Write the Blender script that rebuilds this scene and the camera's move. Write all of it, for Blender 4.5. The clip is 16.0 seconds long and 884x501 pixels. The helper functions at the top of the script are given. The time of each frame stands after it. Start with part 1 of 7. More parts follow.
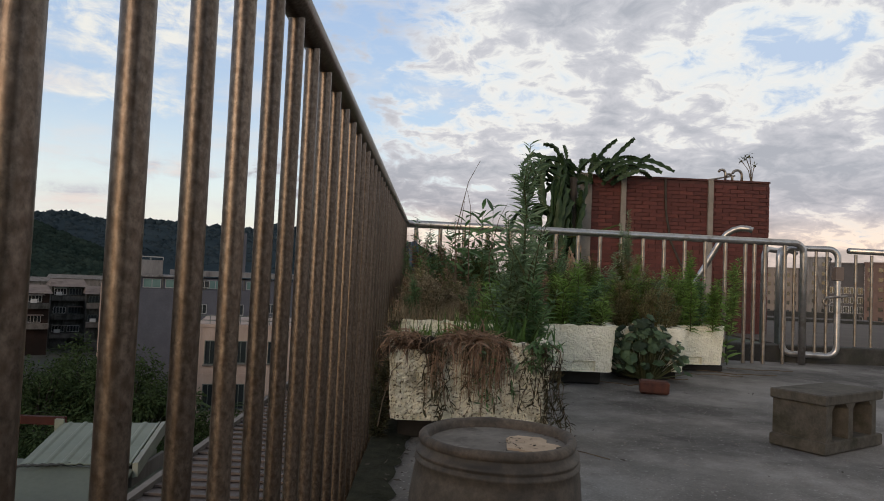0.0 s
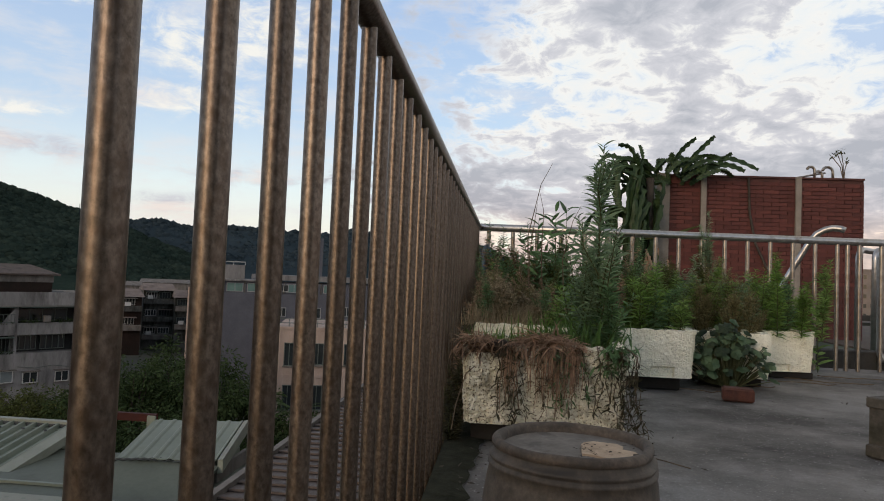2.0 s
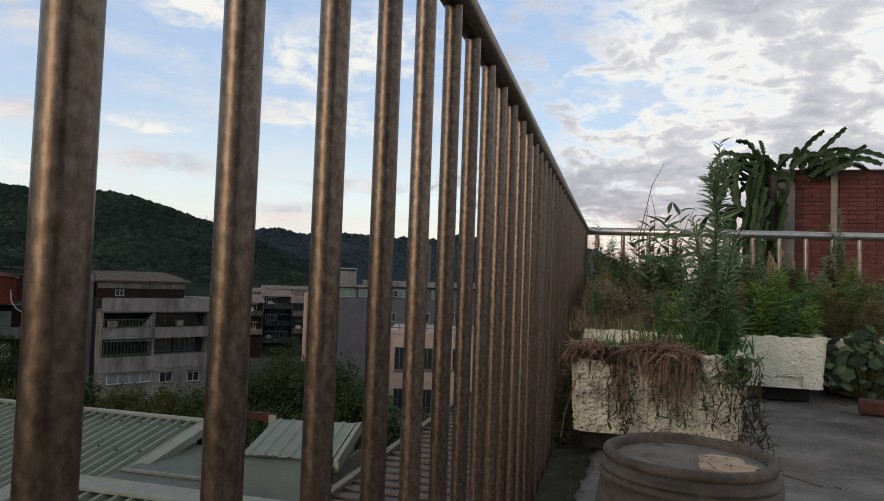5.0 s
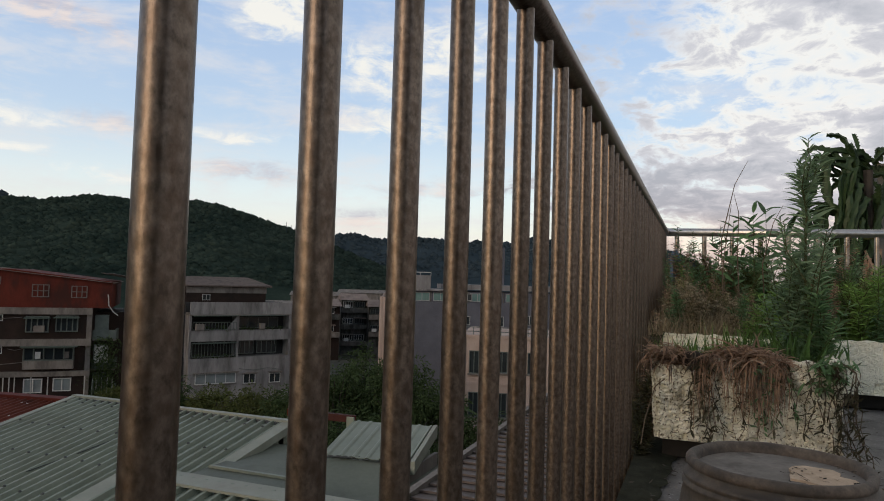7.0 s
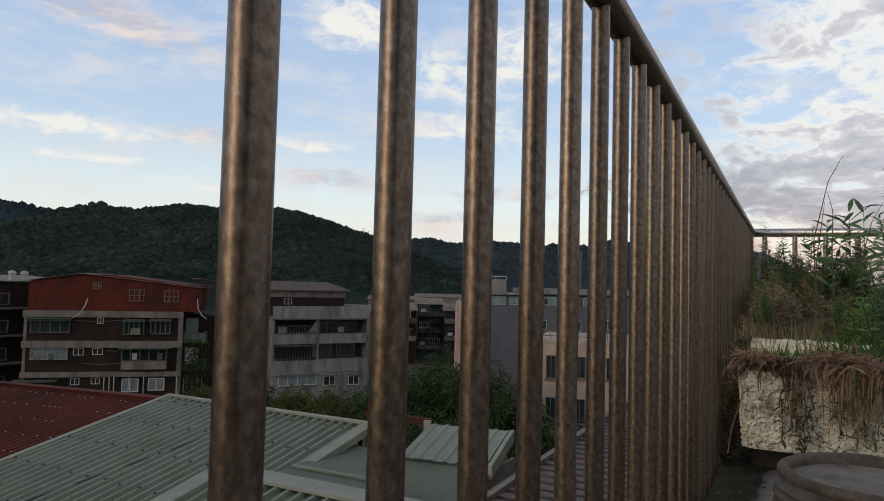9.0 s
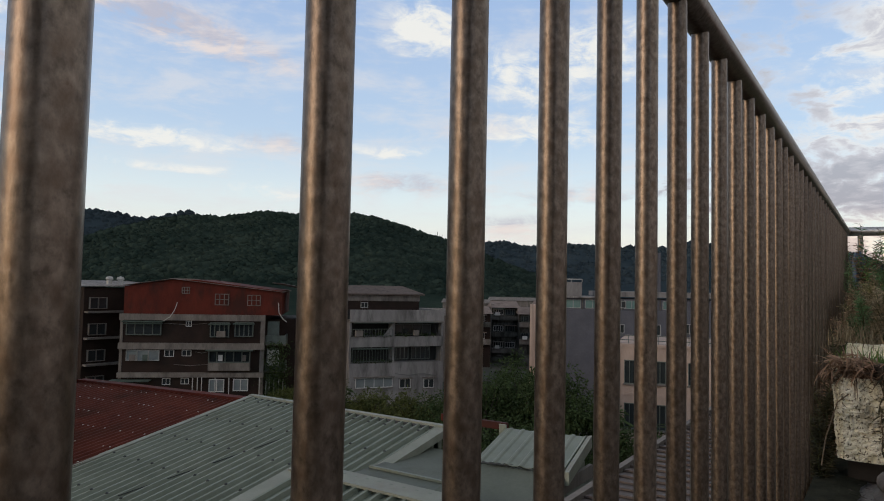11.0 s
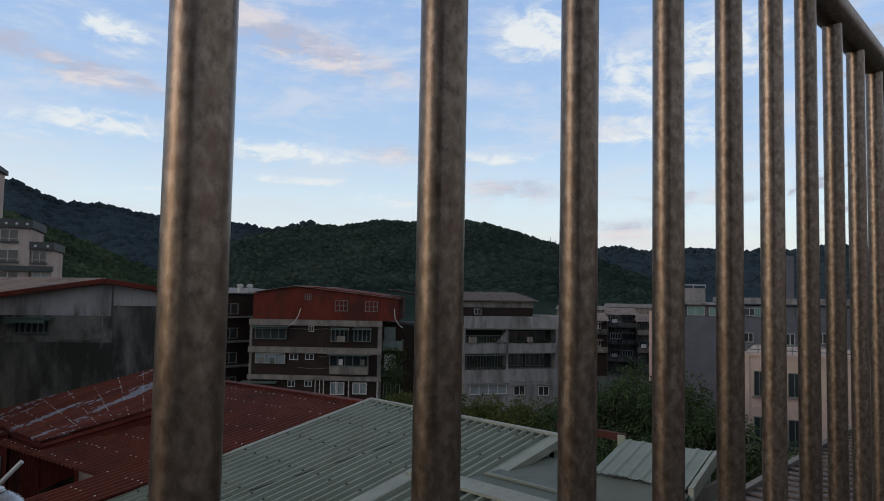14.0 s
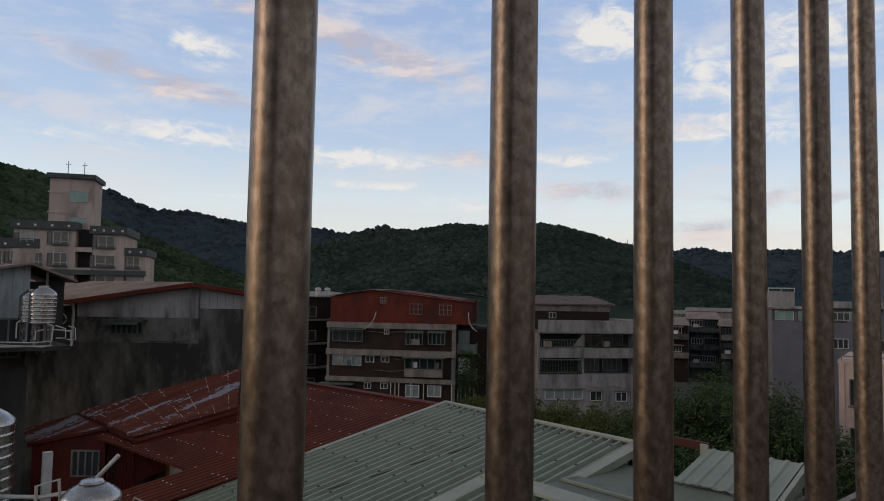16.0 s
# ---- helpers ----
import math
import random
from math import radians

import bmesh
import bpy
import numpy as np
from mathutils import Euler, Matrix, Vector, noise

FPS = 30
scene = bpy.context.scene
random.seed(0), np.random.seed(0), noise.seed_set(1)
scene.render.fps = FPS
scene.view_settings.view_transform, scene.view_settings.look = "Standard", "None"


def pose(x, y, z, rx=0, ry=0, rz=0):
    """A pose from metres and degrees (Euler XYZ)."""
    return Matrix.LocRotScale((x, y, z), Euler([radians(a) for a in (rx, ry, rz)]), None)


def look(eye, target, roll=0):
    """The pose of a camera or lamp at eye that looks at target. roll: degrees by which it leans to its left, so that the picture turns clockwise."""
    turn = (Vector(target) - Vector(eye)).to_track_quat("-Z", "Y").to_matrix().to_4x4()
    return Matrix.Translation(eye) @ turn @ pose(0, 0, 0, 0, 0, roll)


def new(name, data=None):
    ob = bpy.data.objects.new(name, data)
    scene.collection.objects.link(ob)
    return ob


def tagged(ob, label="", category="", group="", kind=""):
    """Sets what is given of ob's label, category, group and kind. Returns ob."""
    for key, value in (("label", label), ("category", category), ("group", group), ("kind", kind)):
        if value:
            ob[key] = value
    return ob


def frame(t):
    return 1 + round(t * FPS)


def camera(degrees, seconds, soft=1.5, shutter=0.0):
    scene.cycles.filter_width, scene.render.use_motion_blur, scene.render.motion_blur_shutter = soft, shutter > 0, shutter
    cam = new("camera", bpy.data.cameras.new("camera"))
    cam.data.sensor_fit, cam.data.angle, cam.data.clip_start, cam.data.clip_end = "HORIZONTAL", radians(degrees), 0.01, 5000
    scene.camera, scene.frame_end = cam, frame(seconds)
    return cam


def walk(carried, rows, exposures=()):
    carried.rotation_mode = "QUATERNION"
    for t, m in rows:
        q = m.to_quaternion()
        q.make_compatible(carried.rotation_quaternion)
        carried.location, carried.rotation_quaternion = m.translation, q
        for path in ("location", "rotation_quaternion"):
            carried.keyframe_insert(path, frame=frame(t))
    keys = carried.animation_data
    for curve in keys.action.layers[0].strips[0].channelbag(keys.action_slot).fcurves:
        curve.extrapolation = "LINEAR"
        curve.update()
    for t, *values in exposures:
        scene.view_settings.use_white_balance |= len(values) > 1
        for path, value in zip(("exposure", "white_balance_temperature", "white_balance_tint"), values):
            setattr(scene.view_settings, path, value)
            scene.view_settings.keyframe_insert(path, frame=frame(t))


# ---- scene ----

cam = camera(66.7, 16.0, soft=1.0)
ROWS = [
    (0.0, 0.2032, -0.3193, 0.5529, -0.729, 2.368, -2.503),
    (0.5, 0.2022, -0.3184, 0.5525, 0.695, 2.372, -2.562),
    (1.0, 0.2027, -0.3190, 0.5523, 2.309, 2.381, -2.498),
    (1.5, 0.2038, -0.3209, 0.5521, 4.000, 2.414, -2.420),
    (2.0, 0.2049, -0.3234, 0.5524, 5.493, 2.411, -2.372),
    (2.5, 0.2054, -0.3256, 0.5533, 6.898, 2.423, -2.345),
    (3.0, 0.2056, -0.3269, 0.5537, 8.487, 2.418, -2.263),
    (3.5, 0.2061, -0.3283, 0.5547, 10.151, 2.430, -2.164),
    (4.0, 0.2068, -0.3302, 0.5552, 11.616, 2.452, -2.096),
    (6.5, 0.2072, -0.3337, 0.5563, 19.317, 2.565, -1.755),
    (7.0, 0.2073, -0.3353, 0.5566, 20.897, 2.594, -1.670),
    (7.5, 0.2079, -0.3366, 0.5555, 22.559, 2.646, -1.611),
    (8.0, 0.2075, -0.3368, 0.5547, 24.163, 2.706, -1.609),
    (8.5, 0.2083, -0.3370, 0.5544, 25.701, 2.740, -1.589),
    (9.0, 0.2079, -0.3373, 0.5547, 27.321, 2.765, -1.464),
    (11.5, 0.2100, -0.3407, 0.5556, 35.255, 2.965, -1.173),
    (12.0, 0.2113, -0.3428, 0.5562, 36.891, 3.019, -1.173),
    (12.5, 0.2129, -0.3448, 0.5569, 38.306, 3.061, -1.224),
    (13.0, 0.2136, -0.3462, 0.5577, 39.894, 3.138, -1.161),
    (13.5, 0.2143, -0.3469, 0.5585, 41.607, 3.202, -1.147),
    (14.0, 0.2152, -0.3472, 0.5594, 43.231, 3.270, -1.073),
    (14.5, 0.2164, -0.3476, 0.5603, 44.664, 3.292, -1.134),
    (15.0, 0.2171, -0.3490, 0.5608, 46.213, 3.353, -1.056),
    (15.5, 0.2181, -0.3501, 0.5611, 47.929, 3.411, -1.046),
    (16.0, 0.2198, -0.3507, 0.5615, 49.504, 3.445, -1.061),
]

walk(cam, [(t, pose(x, y, z, 90 + pitch, roll, yaw)) for t, x, y, z, yaw, pitch, roll in ROWS],
     exposures=[(0.0, 0.0, 6500, 10), (2.0, 0.08, 6500, 10), (7.0, 0.06, 6500, 10), (9.0, 0.02, 6450, 10), (11.5, 0.0, 6350, 10), (12.5, -0.02, 6250, 10), (13.0, -0.04, 5950, 9), (14.0, -0.05, 5900, 9),
                (14.5, -0.06, 6150, 16), (15.0, -0.06, 5950, 9), (15.5, -0.08, 6150, 14), (16.0, -0.10, 6400, 13)])

# ---------------------------------------------------------------- light
world = bpy.data.worlds.new("dusk_sky")
scene.world = world
world.use_nodes = True
wn, wl = world.node_tree.nodes, world.node_tree.links
wn.clear()


def wnode(kind, **values):
    n = wn.new(kind)
    for key, value in values.items():
        if key in n.inputs:
            n.inputs[key].default_value = value
    return n


def ramp_node(tree, stops, fac):
    r = tree.nodes.new("ShaderNodeValToRGB")
    while len(r.color_ramp.elements) < len(stops):
        r.color_ramp.elements.new(0.5)
    for el, (p, c) in zip(r.color_ramp.elements, stops):
        el.position, el.color = p, (*c, 1.0)
    tree.links.new(fac, r.inputs["Fac"])
    return r


SUN_AZ, SUN_EL = 150.0, 9.0
sky = wn.new("ShaderNodeTexSky")
sky.sky_type, sky.sun_disc = "NISHITA", False
sky.sun_elevation, sky.sun_rotation = radians(SUN_EL), radians(-SUN_AZ)
sky.air_density, sky.dust_density, sky.ozone_density = 1.0, 1.2, 1.6
coord = wn.new("ShaderNodeTexCoord")
sep = wn.new("ShaderNodeSeparateXYZ")
wl.new(coord.outputs["Generated"], sep.inputs[0])


def wmath(op, a, b=None, c=None):
    n = wn.new("ShaderNodeMath")
    n.operation = op
    for i, q in enumerate((a, b, c)):
        if q is None:
            continue
        if isinstance(q, (int, float)):
            n.inputs[i].default_value = q
        else:
            wl.new(q, n.inputs[i])
    return n.outputs[0]


# a flat cloud deck seen in perspective: direction divided by height
height = wmath("MAXIMUM", sep.outputs["Z"], 0.0)
lift = wmath("ADD", height, 0.30)
deck = wn.new("ShaderNodeCombineXYZ")
wl.new(wmath("DIVIDE", sep.outputs["X"], lift), deck.inputs[0])
wl.new(wmath("DIVIDE", sep.outputs["Y"], lift), deck.inputs[1])
# compass angle and height in degrees, for the single clouds of the clear half
azimuth = wmath("MULTIPLY", wmath("ARCTAN2", wmath("MULTIPLY", sep.outputs["X"], -1.0), sep.outputs["Y"]), 57.2958)
rise = wmath("MULTIPLY", wmath("ARCSINE", sep.outputs["Z"]), 57.2958)
dome = wn.new("ShaderNodeCombineXYZ")
wl.new(azimuth, dome.inputs[0])
wl.new(rise, dome.inputs[1])


def wnoise(scale, detail, rough, offset, distortion=0.0, source=None, stretch=(1, 1, 1)):
    m = wn.new("ShaderNodeMapping")
    m.inputs["Location"].default_value = offset
    m.inputs["Scale"].default_value = stretch
    wl.new((source or deck).outputs[0], m.inputs[0])
    n = wnode("ShaderNodeTexNoise", Scale=scale, Detail=detail, Roughness=rough, Distortion=distortion)
    wl.new(m.outputs[0], n.inputs["Vector"])
    return n.outputs["Fac"]


def wmix(fac, a, b, blend="MIX"):
    n = wn.new("ShaderNodeMix")
    n.data_type, n.blend_type = "RGBA", blend
    for q, i in ((fac, 0), (a, 6), (b, 7)):
        if isinstance(q, (int, float)):
            n.inputs[i].default_value = q
        elif isinstance(q, tuple):
            n.inputs[i].default_value = (*q, 1.0)
        else:
            wl.new(q, n.inputs[i])
    return n.outputs[2]


def wstep(value, lo, hi):
    n = wn.new("ShaderNodeMapRange")
    n.interpolation_type = "SMOOTHSTEP"
    n.inputs["From Min"].default_value, n.inputs["From Max"].default_value = lo, hi
    wl.new(value, n.inputs["Value"])
    return n.outputs[0]


# wisps drawn out along the horizon shape the edges of single clouds
wisp = wnoise(1.0, 6.0, 0.62, (4.0, 1.0, 0.0), 0.4, dome, (0.10, 0.42, 1.0))
curl = wnoise(1.0, 5.0, 0.6, (9.0, 3.0, 0.0), 0.3, dome, (0.30, 0.55, 1.0))
shift_az = wmath("MULTIPLY_ADD", wmath("SUBTRACT", curl, 0.5), 5.0, azimuth)
shift_el = wmath("MULTIPLY_ADD", wmath("SUBTRACT", wisp, 0.5), 3.2, rise)


def masses(table):
    total = None
    for az, el, w, h, slope, amount in table:
        u = wmath("DIVIDE", wmath("SUBTRACT", shift_az, az), w)
        v = wmath("SUBTRACT", shift_el, el)
        v = wmath("DIVIDE", wmath("SUBTRACT", v, wmath("MULTIPLY", wmath("SUBTRACT", shift_az, az), slope)), h)
        g = wmath("EXPONENT", wmath("MULTIPLY", wmath("ADD", wmath("MULTIPLY", u, u), wmath("MULTIPLY", v, v)), -1.0))
        g = wmath("MULTIPLY", g, amount)
        total = g if total is None else wmath("ADD", total, g)
    return total


white_mass = masses(((70.2, 18.9, 2.6, 1.2, 0.1, 1.0), (71.5, 12.0, 6.0, 1.2, 0.0, 0.9), (57.0, 11.2, 8.0, 0.7, 0.0, 0.9), (56.0, 8.9, 7.0, 0.6, 0.0, 0.7), (38.5, 11.3, 6.0, 0.6, 0.0, 0.8),
                     (48.5, 7.4, 4.0, 0.6, 0.0, 0.8), (36.0, 21.3, 4.0, 2.0, 0.0, 1.1), (27.5, 17.0, 5.5, 3.0, 0.2, 0.75), (25.0, 12.4, 6.0, 1.5, 0.05, 0.8), (20.0, 19.5, 5.0, 3.0, 0.0, 0.8), (66.0, 7.0, 5.0, 0.5, 0.0, 0.6), (82.0, 11.0, 5.0, 0.8, 0.0, 0.6)))
grey_mass = masses(((54.5, 19.3, 9.0, 1.5, 0.20, 1.0), (73.0, 15.9, 9.0, 1.1, 0.18, 1.1), (63.0, 22.0, 8.0, 1.8, 0.1, 0.7), (37.6, 8.5, 5.5, 1.0, 0.05, 0.9), (27.5, 4.9, 4.5, 1.0, 0.0, 0.8), (85.0, 13.5, 5.0, 1.2, 0.1, 0.6), (22.0, 7.6, 7.0, 1.2, 0.0, 0.7), (30.0, 13.5, 6.0, 1.4, 0.0, 0.5), (48.0, 11.3, 4.0, 0.9, 0.0, 0.7)))
puffy = wnoise(1.0, 6.0, 0.65, (1.0, 6.0, 0.0), 0.6, dome, (0.42, 0.75, 1.0))
broken = wmath("MULTIPLY_ADD", wmath("SUBTRACT", puffy, 0.5), 3.6, wmath("MULTIPLY", wmath("SUBTRACT", wisp, 0.5), 2.4))
white_cloud = wstep(wmath("MULTIPLY", white_mass, wmath("ADD", broken, 1.0)), 0.22, 1.15)
grey_cloud = wstep(wmath("MULTIPLY", grey_mass, wmath("ADD", wmath("MULTIPLY", broken, 0.7), 1.0)), 0.15, 1.1)
# the mottled deck that covers the eastern half and the sky behind
cells = wnoise(2.5, 4.0, 0.55, (2.6, 5.2, 0.0), 0.4)
flock = wnoise(11.0, 5.0, 0.62, (7.7, 2.2, 0.0), 0.4)
broad = wnoise(1.2, 2.0, 0.5, (3.1, 0.4, 0.0))
thick = wmath("ADD", wmath("MULTIPLY", cells, 0.55), wmath("ADD", wmath("MULTIPLY", flock, 0.45), wmath("MULTIPLY", wmath("SUBTRACT", broad, 0.5), 0.35)))
east = wmath("ADD", wmath("MULTIPLY", sep.outputs["X"], 0.866), wmath("MULTIPLY", sep.outputs["Y"], 0.5))
mantle = wstep(wmath("ADD", east, wmath("MULTIPLY_ADD", wmath("SUBTRACT", cells, 0.5), 0.9, wmath("MULTIPLY", wmath("SUBTRACT", flock, 0.5), 0.7))), 0.30, 0.50)
low = wmath("SUBTRACT", 1.0, wstep(height, 0.10, 0.22))
thick = wmath("MULTIPLY_ADD", wmath("MULTIPLY", low, wstep(east, 0.45, 0.6)), 0.09, wmath("ADD", thick, 0.015))
mottle = ramp_node(world.node_tree, [(0.37, (0.58, 0.71, 0.95)), (0.43, (0.92, 0.95, 1.0)), (0.485, (0.98, 0.97, 0.98)), (0.53, (0.71, 0.71, 0.785)), (0.64, (0.50, 0.52, 0.60))], thick)
warm = ramp_node(world.node_tree, [(0.065, (1.25, 1.00, 0.82)), (0.11, (0.98, 0.92, 0.90)), (0.16, (1.0, 0.98, 0.97)), (0.42, (1.0, 1.0, 1.0)), (0.60, (0.66, 0.63, 0.58))], height)
clear = ramp_node(world.node_tree, [(0.0, (0.80, 0.66, 0.58)), (0.05, (0.84, 0.77, 0.72)), (0.12, (0.74, 0.79, 0.83)), (0.22, (0.50, 0.61, 0.80)), (0.42, (0.36, 0.48, 0.75)), (0.62, (0.20, 0.22, 0.27))], height)
skymix = wmix(0.05, clear.outputs["Color"], sky.outputs["Color"], "ADD")
veil = wmath("MULTIPLY", wstep(wmath("MULTIPLY_ADD", wisp, 0.7, wmath("MULTIPLY", curl, 0.3)), 0.44, 0.66), 0.55)
over = wmix(veil, skymix, (0.86, 0.83, 0.86))
over = wmix(wmath("MULTIPLY", grey_cloud, 0.85), over, wmix(wstep(wisp, 0.40, 0.60), (0.60, 0.57, 0.66), (0.93, 0.80, 0.77)))
over = wmix(wmath("MULTIPLY", white_cloud, 0.95), over, (1.0, 0.97, 0.94))
over = wmix(mantle, over, wmix(1.0, mottle.outputs["Color"], warm.outputs["Color"], "MULTIPLY"))
back = wnode("ShaderNodeBackground", Strength=0.90)
wl.new(wmix(1.0, over, (0.985, 1.0, 0.965), "MULTIPLY"), back.inputs["Color"])
wout = wn.new("ShaderNodeOutputWorld")
wl.new(back.outputs[0], wout.inputs["Surface"])

sun = new("sun", bpy.data.lights.new("sun", "SUN"))
sun.data.energy, sun.data.angle, sun.data.color = 0.85, radians(25), (1.0, 0.74, 0.52)
sa, se = radians(SUN_AZ), radians(SUN_EL + 8)
sun.matrix_world = look((-math.sin(sa) * math.cos(se) * 50, math.cos(sa) * math.cos(se) * 50, math.sin(se) * 50), (0, 0, 0))

# ---------------------------------------------------------------- materials


def material(name, a, b, scale=8.0, rough=0.7, metal=0.0, bump=0.2, fine=60.0, stain=None, stain_scale=1.2, stain_at=(0.5, 0.65),
             vary=0.0, island=0.0, stretch=(1, 1, 1), space="Object", rough_vary=0.12, spec=0.5, bump_dist=0.01, grit=None, grit_at=(0.62, 0.70), grit_scale=95.0):
    """Two-scale noise between colours a and b, optional stains of their own shape, fine relief."""
    m = bpy.data.materials.new(name)
    m.use_nodes = True
    t = m.node_tree
    n, l = t.nodes, t.links
    p = n["Principled BSDF"]
    co = n.new("ShaderNodeTexCoord")
    mp = n.new("ShaderNodeMapping")
    mp.inputs["Scale"].default_value = stretch
    l.new(co.outputs[space], mp.inputs[0])

    def tex(s, d=4.0, r=0.6):
        q = n.new("ShaderNodeTexNoise")
        q.inputs["Scale"].default_value, q.inputs["Detail"].default_value, q.inputs["Roughness"].default_value = s, d, r
        l.new(mp.outputs[0], q.inputs["Vector"])
        return q.outputs["Fac"]
    n1, n2 = tex(scale), tex(fine, 3.0)
    add = n.new("ShaderNodeMath")
    add.operation = "MULTIPLY_ADD"
    l.new(n2, add.inputs[0])
    add.inputs[1].default_value = 0.35
    l.new(n1, add.inputs[2])
    col = ramp_node(t, [(0.48, a), (0.88, b)], add.outputs[0]).outputs["Color"]
    if stain:
        sf = ramp_node(t, [(stain_at[0], (0, 0, 0)), (stain_at[1], (1, 1, 1))], tex(stain_scale, 7.0, 0.65)).outputs["Color"]
        mx = n.new("ShaderNodeMix")
        mx.data_type = "RGBA"
        l.new(sf, mx.inputs["Factor"])
        l.new(col, mx.inputs[6])
        mx.inputs[7].default_value = (*stain, 1)
        col = mx.outputs[2]
    if grit:
        gf = ramp_node(t, [(grit_at[0], (0, 0, 0)), (grit_at[1], (1, 1, 1))], tex(grit_scale, 2.0, 0.7)).outputs["Color"]
        mx = n.new("ShaderNodeMix")
        mx.data_type = "RGBA"
        l.new(gf, mx.inputs["Factor"])
        l.new(col, mx.inputs[6])
        mx.inputs[7].default_value = (*grit, 1)
        col = mx.outputs[2]
    if vary or island:
        src = n.new("ShaderNodeObjectInfo").outputs["Random"] if vary else n.new("ShaderNodeNewGeometry").outputs["Random Per Island"]
        k = vary or island
        hsv = n.new("ShaderNodeHueSaturation")
        mr = n.new("ShaderNodeMapRange")
        mr.inputs["To Min"].default_value, mr.inputs["To Max"].default_value = 1 - k, 1 + k
        l.new(src, mr.inputs["Value"])
        l.new(mr.outputs[0], hsv.inputs["Value"])
        l.new(col, hsv.inputs["Color"])
        col = hsv.outputs["Color"]
    l.new(col, p.inputs["Base Color"])
    rr = n.new("ShaderNodeMapRange")
    rr.inputs["To Min"].default_value, rr.inputs["To Max"].default_value = max(0.02, rough - rough_vary), min(1, rough + rough_vary)
    l.new(n1, rr.inputs["Value"])
    l.new(rr.outputs[0], p.inputs["Roughness"])
    p.inputs["Metallic"].default_value = metal
    p.inputs["Specular IOR Level"].default_value = spec
    if bump:
        bp = n.new("ShaderNodeBump")
        bp.inputs["Strength"].default_value, bp.inputs["Distance"].default_value = bump, bump_dist
        l.new(add.outputs[0], bp.inputs["Height"])
        l.new(bp.outputs[0], p.inputs["Normal"])
    return m


def leaf_material(name, a, b, island=0.35, rough=0.6, through_light=0.3, spec=0.25):
    m = material(name, a, b, scale=14.0, rough=rough, bump=0.0, island=island, spec=spec)
    t = m.node_tree
    p, out = t.nodes["Principled BSDF"], t.nodes["Material Output"]
    tr = t.nodes.new("ShaderNodeBsdfTranslucent")
    t.links.new(p.inputs["Base Color"].links[0].from_socket, tr.inputs["Color"])
    mx = t.nodes.new("ShaderNodeMixShader")
    mx.inputs[0].default_value = through_light
    t.links.new(p.outputs[0], mx.inputs[1])
    t.links.new(tr.outputs[0], mx.inputs[2])
    t.links.new(mx.outputs[0], out.inputs["Surface"])
    return m


def glass_material(name, tone):
    m = material(name, tone, tuple(c * 1.4 for c in tone), scale=0.8, rough=0.12, bump=0.0, spec=0.6, rough_vary=0.06)
    return m


M_STEEL_OLD = material("weathered_steel", (0.082, 0.064, 0.050), (0.225, 0.178, 0.142), scale=210.0, rough=0.36, metal=0.8, bump=0.10, fine=600.0,
                       stain=(0.088, 0.060, 0.042), stain_scale=150.0, stain_at=(0.46, 0.72), stretch=(1, 1, 0.7), vary=0.16, bump_dist=0.002)
M_STEEL = material("stainless_steel", (0.42, 0.40, 0.38), (0.58, 0.56, 0.54), scale=25.0, rough=0.36, metal=0.95, bump=0.1, fine=200.0,
                   stain=(0.25, 0.19, 0.14), stain_scale=9.0, stain_at=(0.55, 0.75), bump_dist=0.002)
M_STEEL_POST = material("dull_stainless_steel", (0.26, 0.22, 0.18), (0.42, 0.37, 0.32), scale=25.0, rough=0.34, metal=0.9, bump=0.1, fine=200.0,
                        stain=(0.17, 0.11, 0.07), stain_scale=7.0, stain_at=(0.5, 0.7), bump_dist=0.002)
M_CONCRETE = material("roof_concrete", (0.148, 0.140, 0.130), (0.340, 0.322, 0.300), scale=2.4, rough=0.85, bump=1.0, fine=150.0,
                      stain=(0.092, 0.086, 0.080), stain_scale=1.1, stain_at=(0.45, 0.62), bump_dist=0.006, spec=0.2, grit=(0.36, 0.345, 0.33))
M_CURB = material("mossy_curb_concrete", (0.022, 0.021, 0.018), (0.065, 0.060, 0.052), scale=9.0, rough=0.9, bump=0.6, fine=90.0,
                  stain=(0.03, 0.034, 0.022), stain_scale=4.0)
M_GREENFLOOR = material("green_waterproofing", (0.045, 0.075, 0.055), (0.075, 0.105, 0.08), scale=2.5, rough=0.7, bump=0.3, fine=60.0,
                        stain=(0.16, 0.15, 0.13), stain_scale=0.8, stain_at=(0.55, 0.7))
M_FOAM = material("dirty_styrofoam", (0.60, 0.57, 0.44), (0.90, 0.87, 0.74), scale=20.0, rough=0.95, bump=0.9, fine=170.0,
                  stain=(0.17, 0.15, 0.10), stain_scale=11.0, stain_at=(0.50, 0.70), bump_dist=0.008, spec=0.1, grit=(0.12, 0.10, 0.07), grit_at=(0.57, 0.63), grit_scale=120.0)
M_FOAM_CLEAN = material("white_styrofoam", (0.82, 0.79, 0.62), (0.95, 0.92, 0.77), scale=9.0, rough=0.88, bump=0.45, fine=85.0,
                        stain=(0.60, 0.56, 0.43), stain_scale=5.0, stain_at=(0.56, 0.76), bump_dist=0.006, spec=0.2, grit=(0.50, 0.47, 0.36), grit_at=(0.58, 0.66), grit_scale=150.0)
M_SOIL = material("dark_soil", (0.018, 0.013, 0.009), (0.05, 0.036, 0.025), scale=25.0, rough=0.95, bump=0.9, fine=120.0)
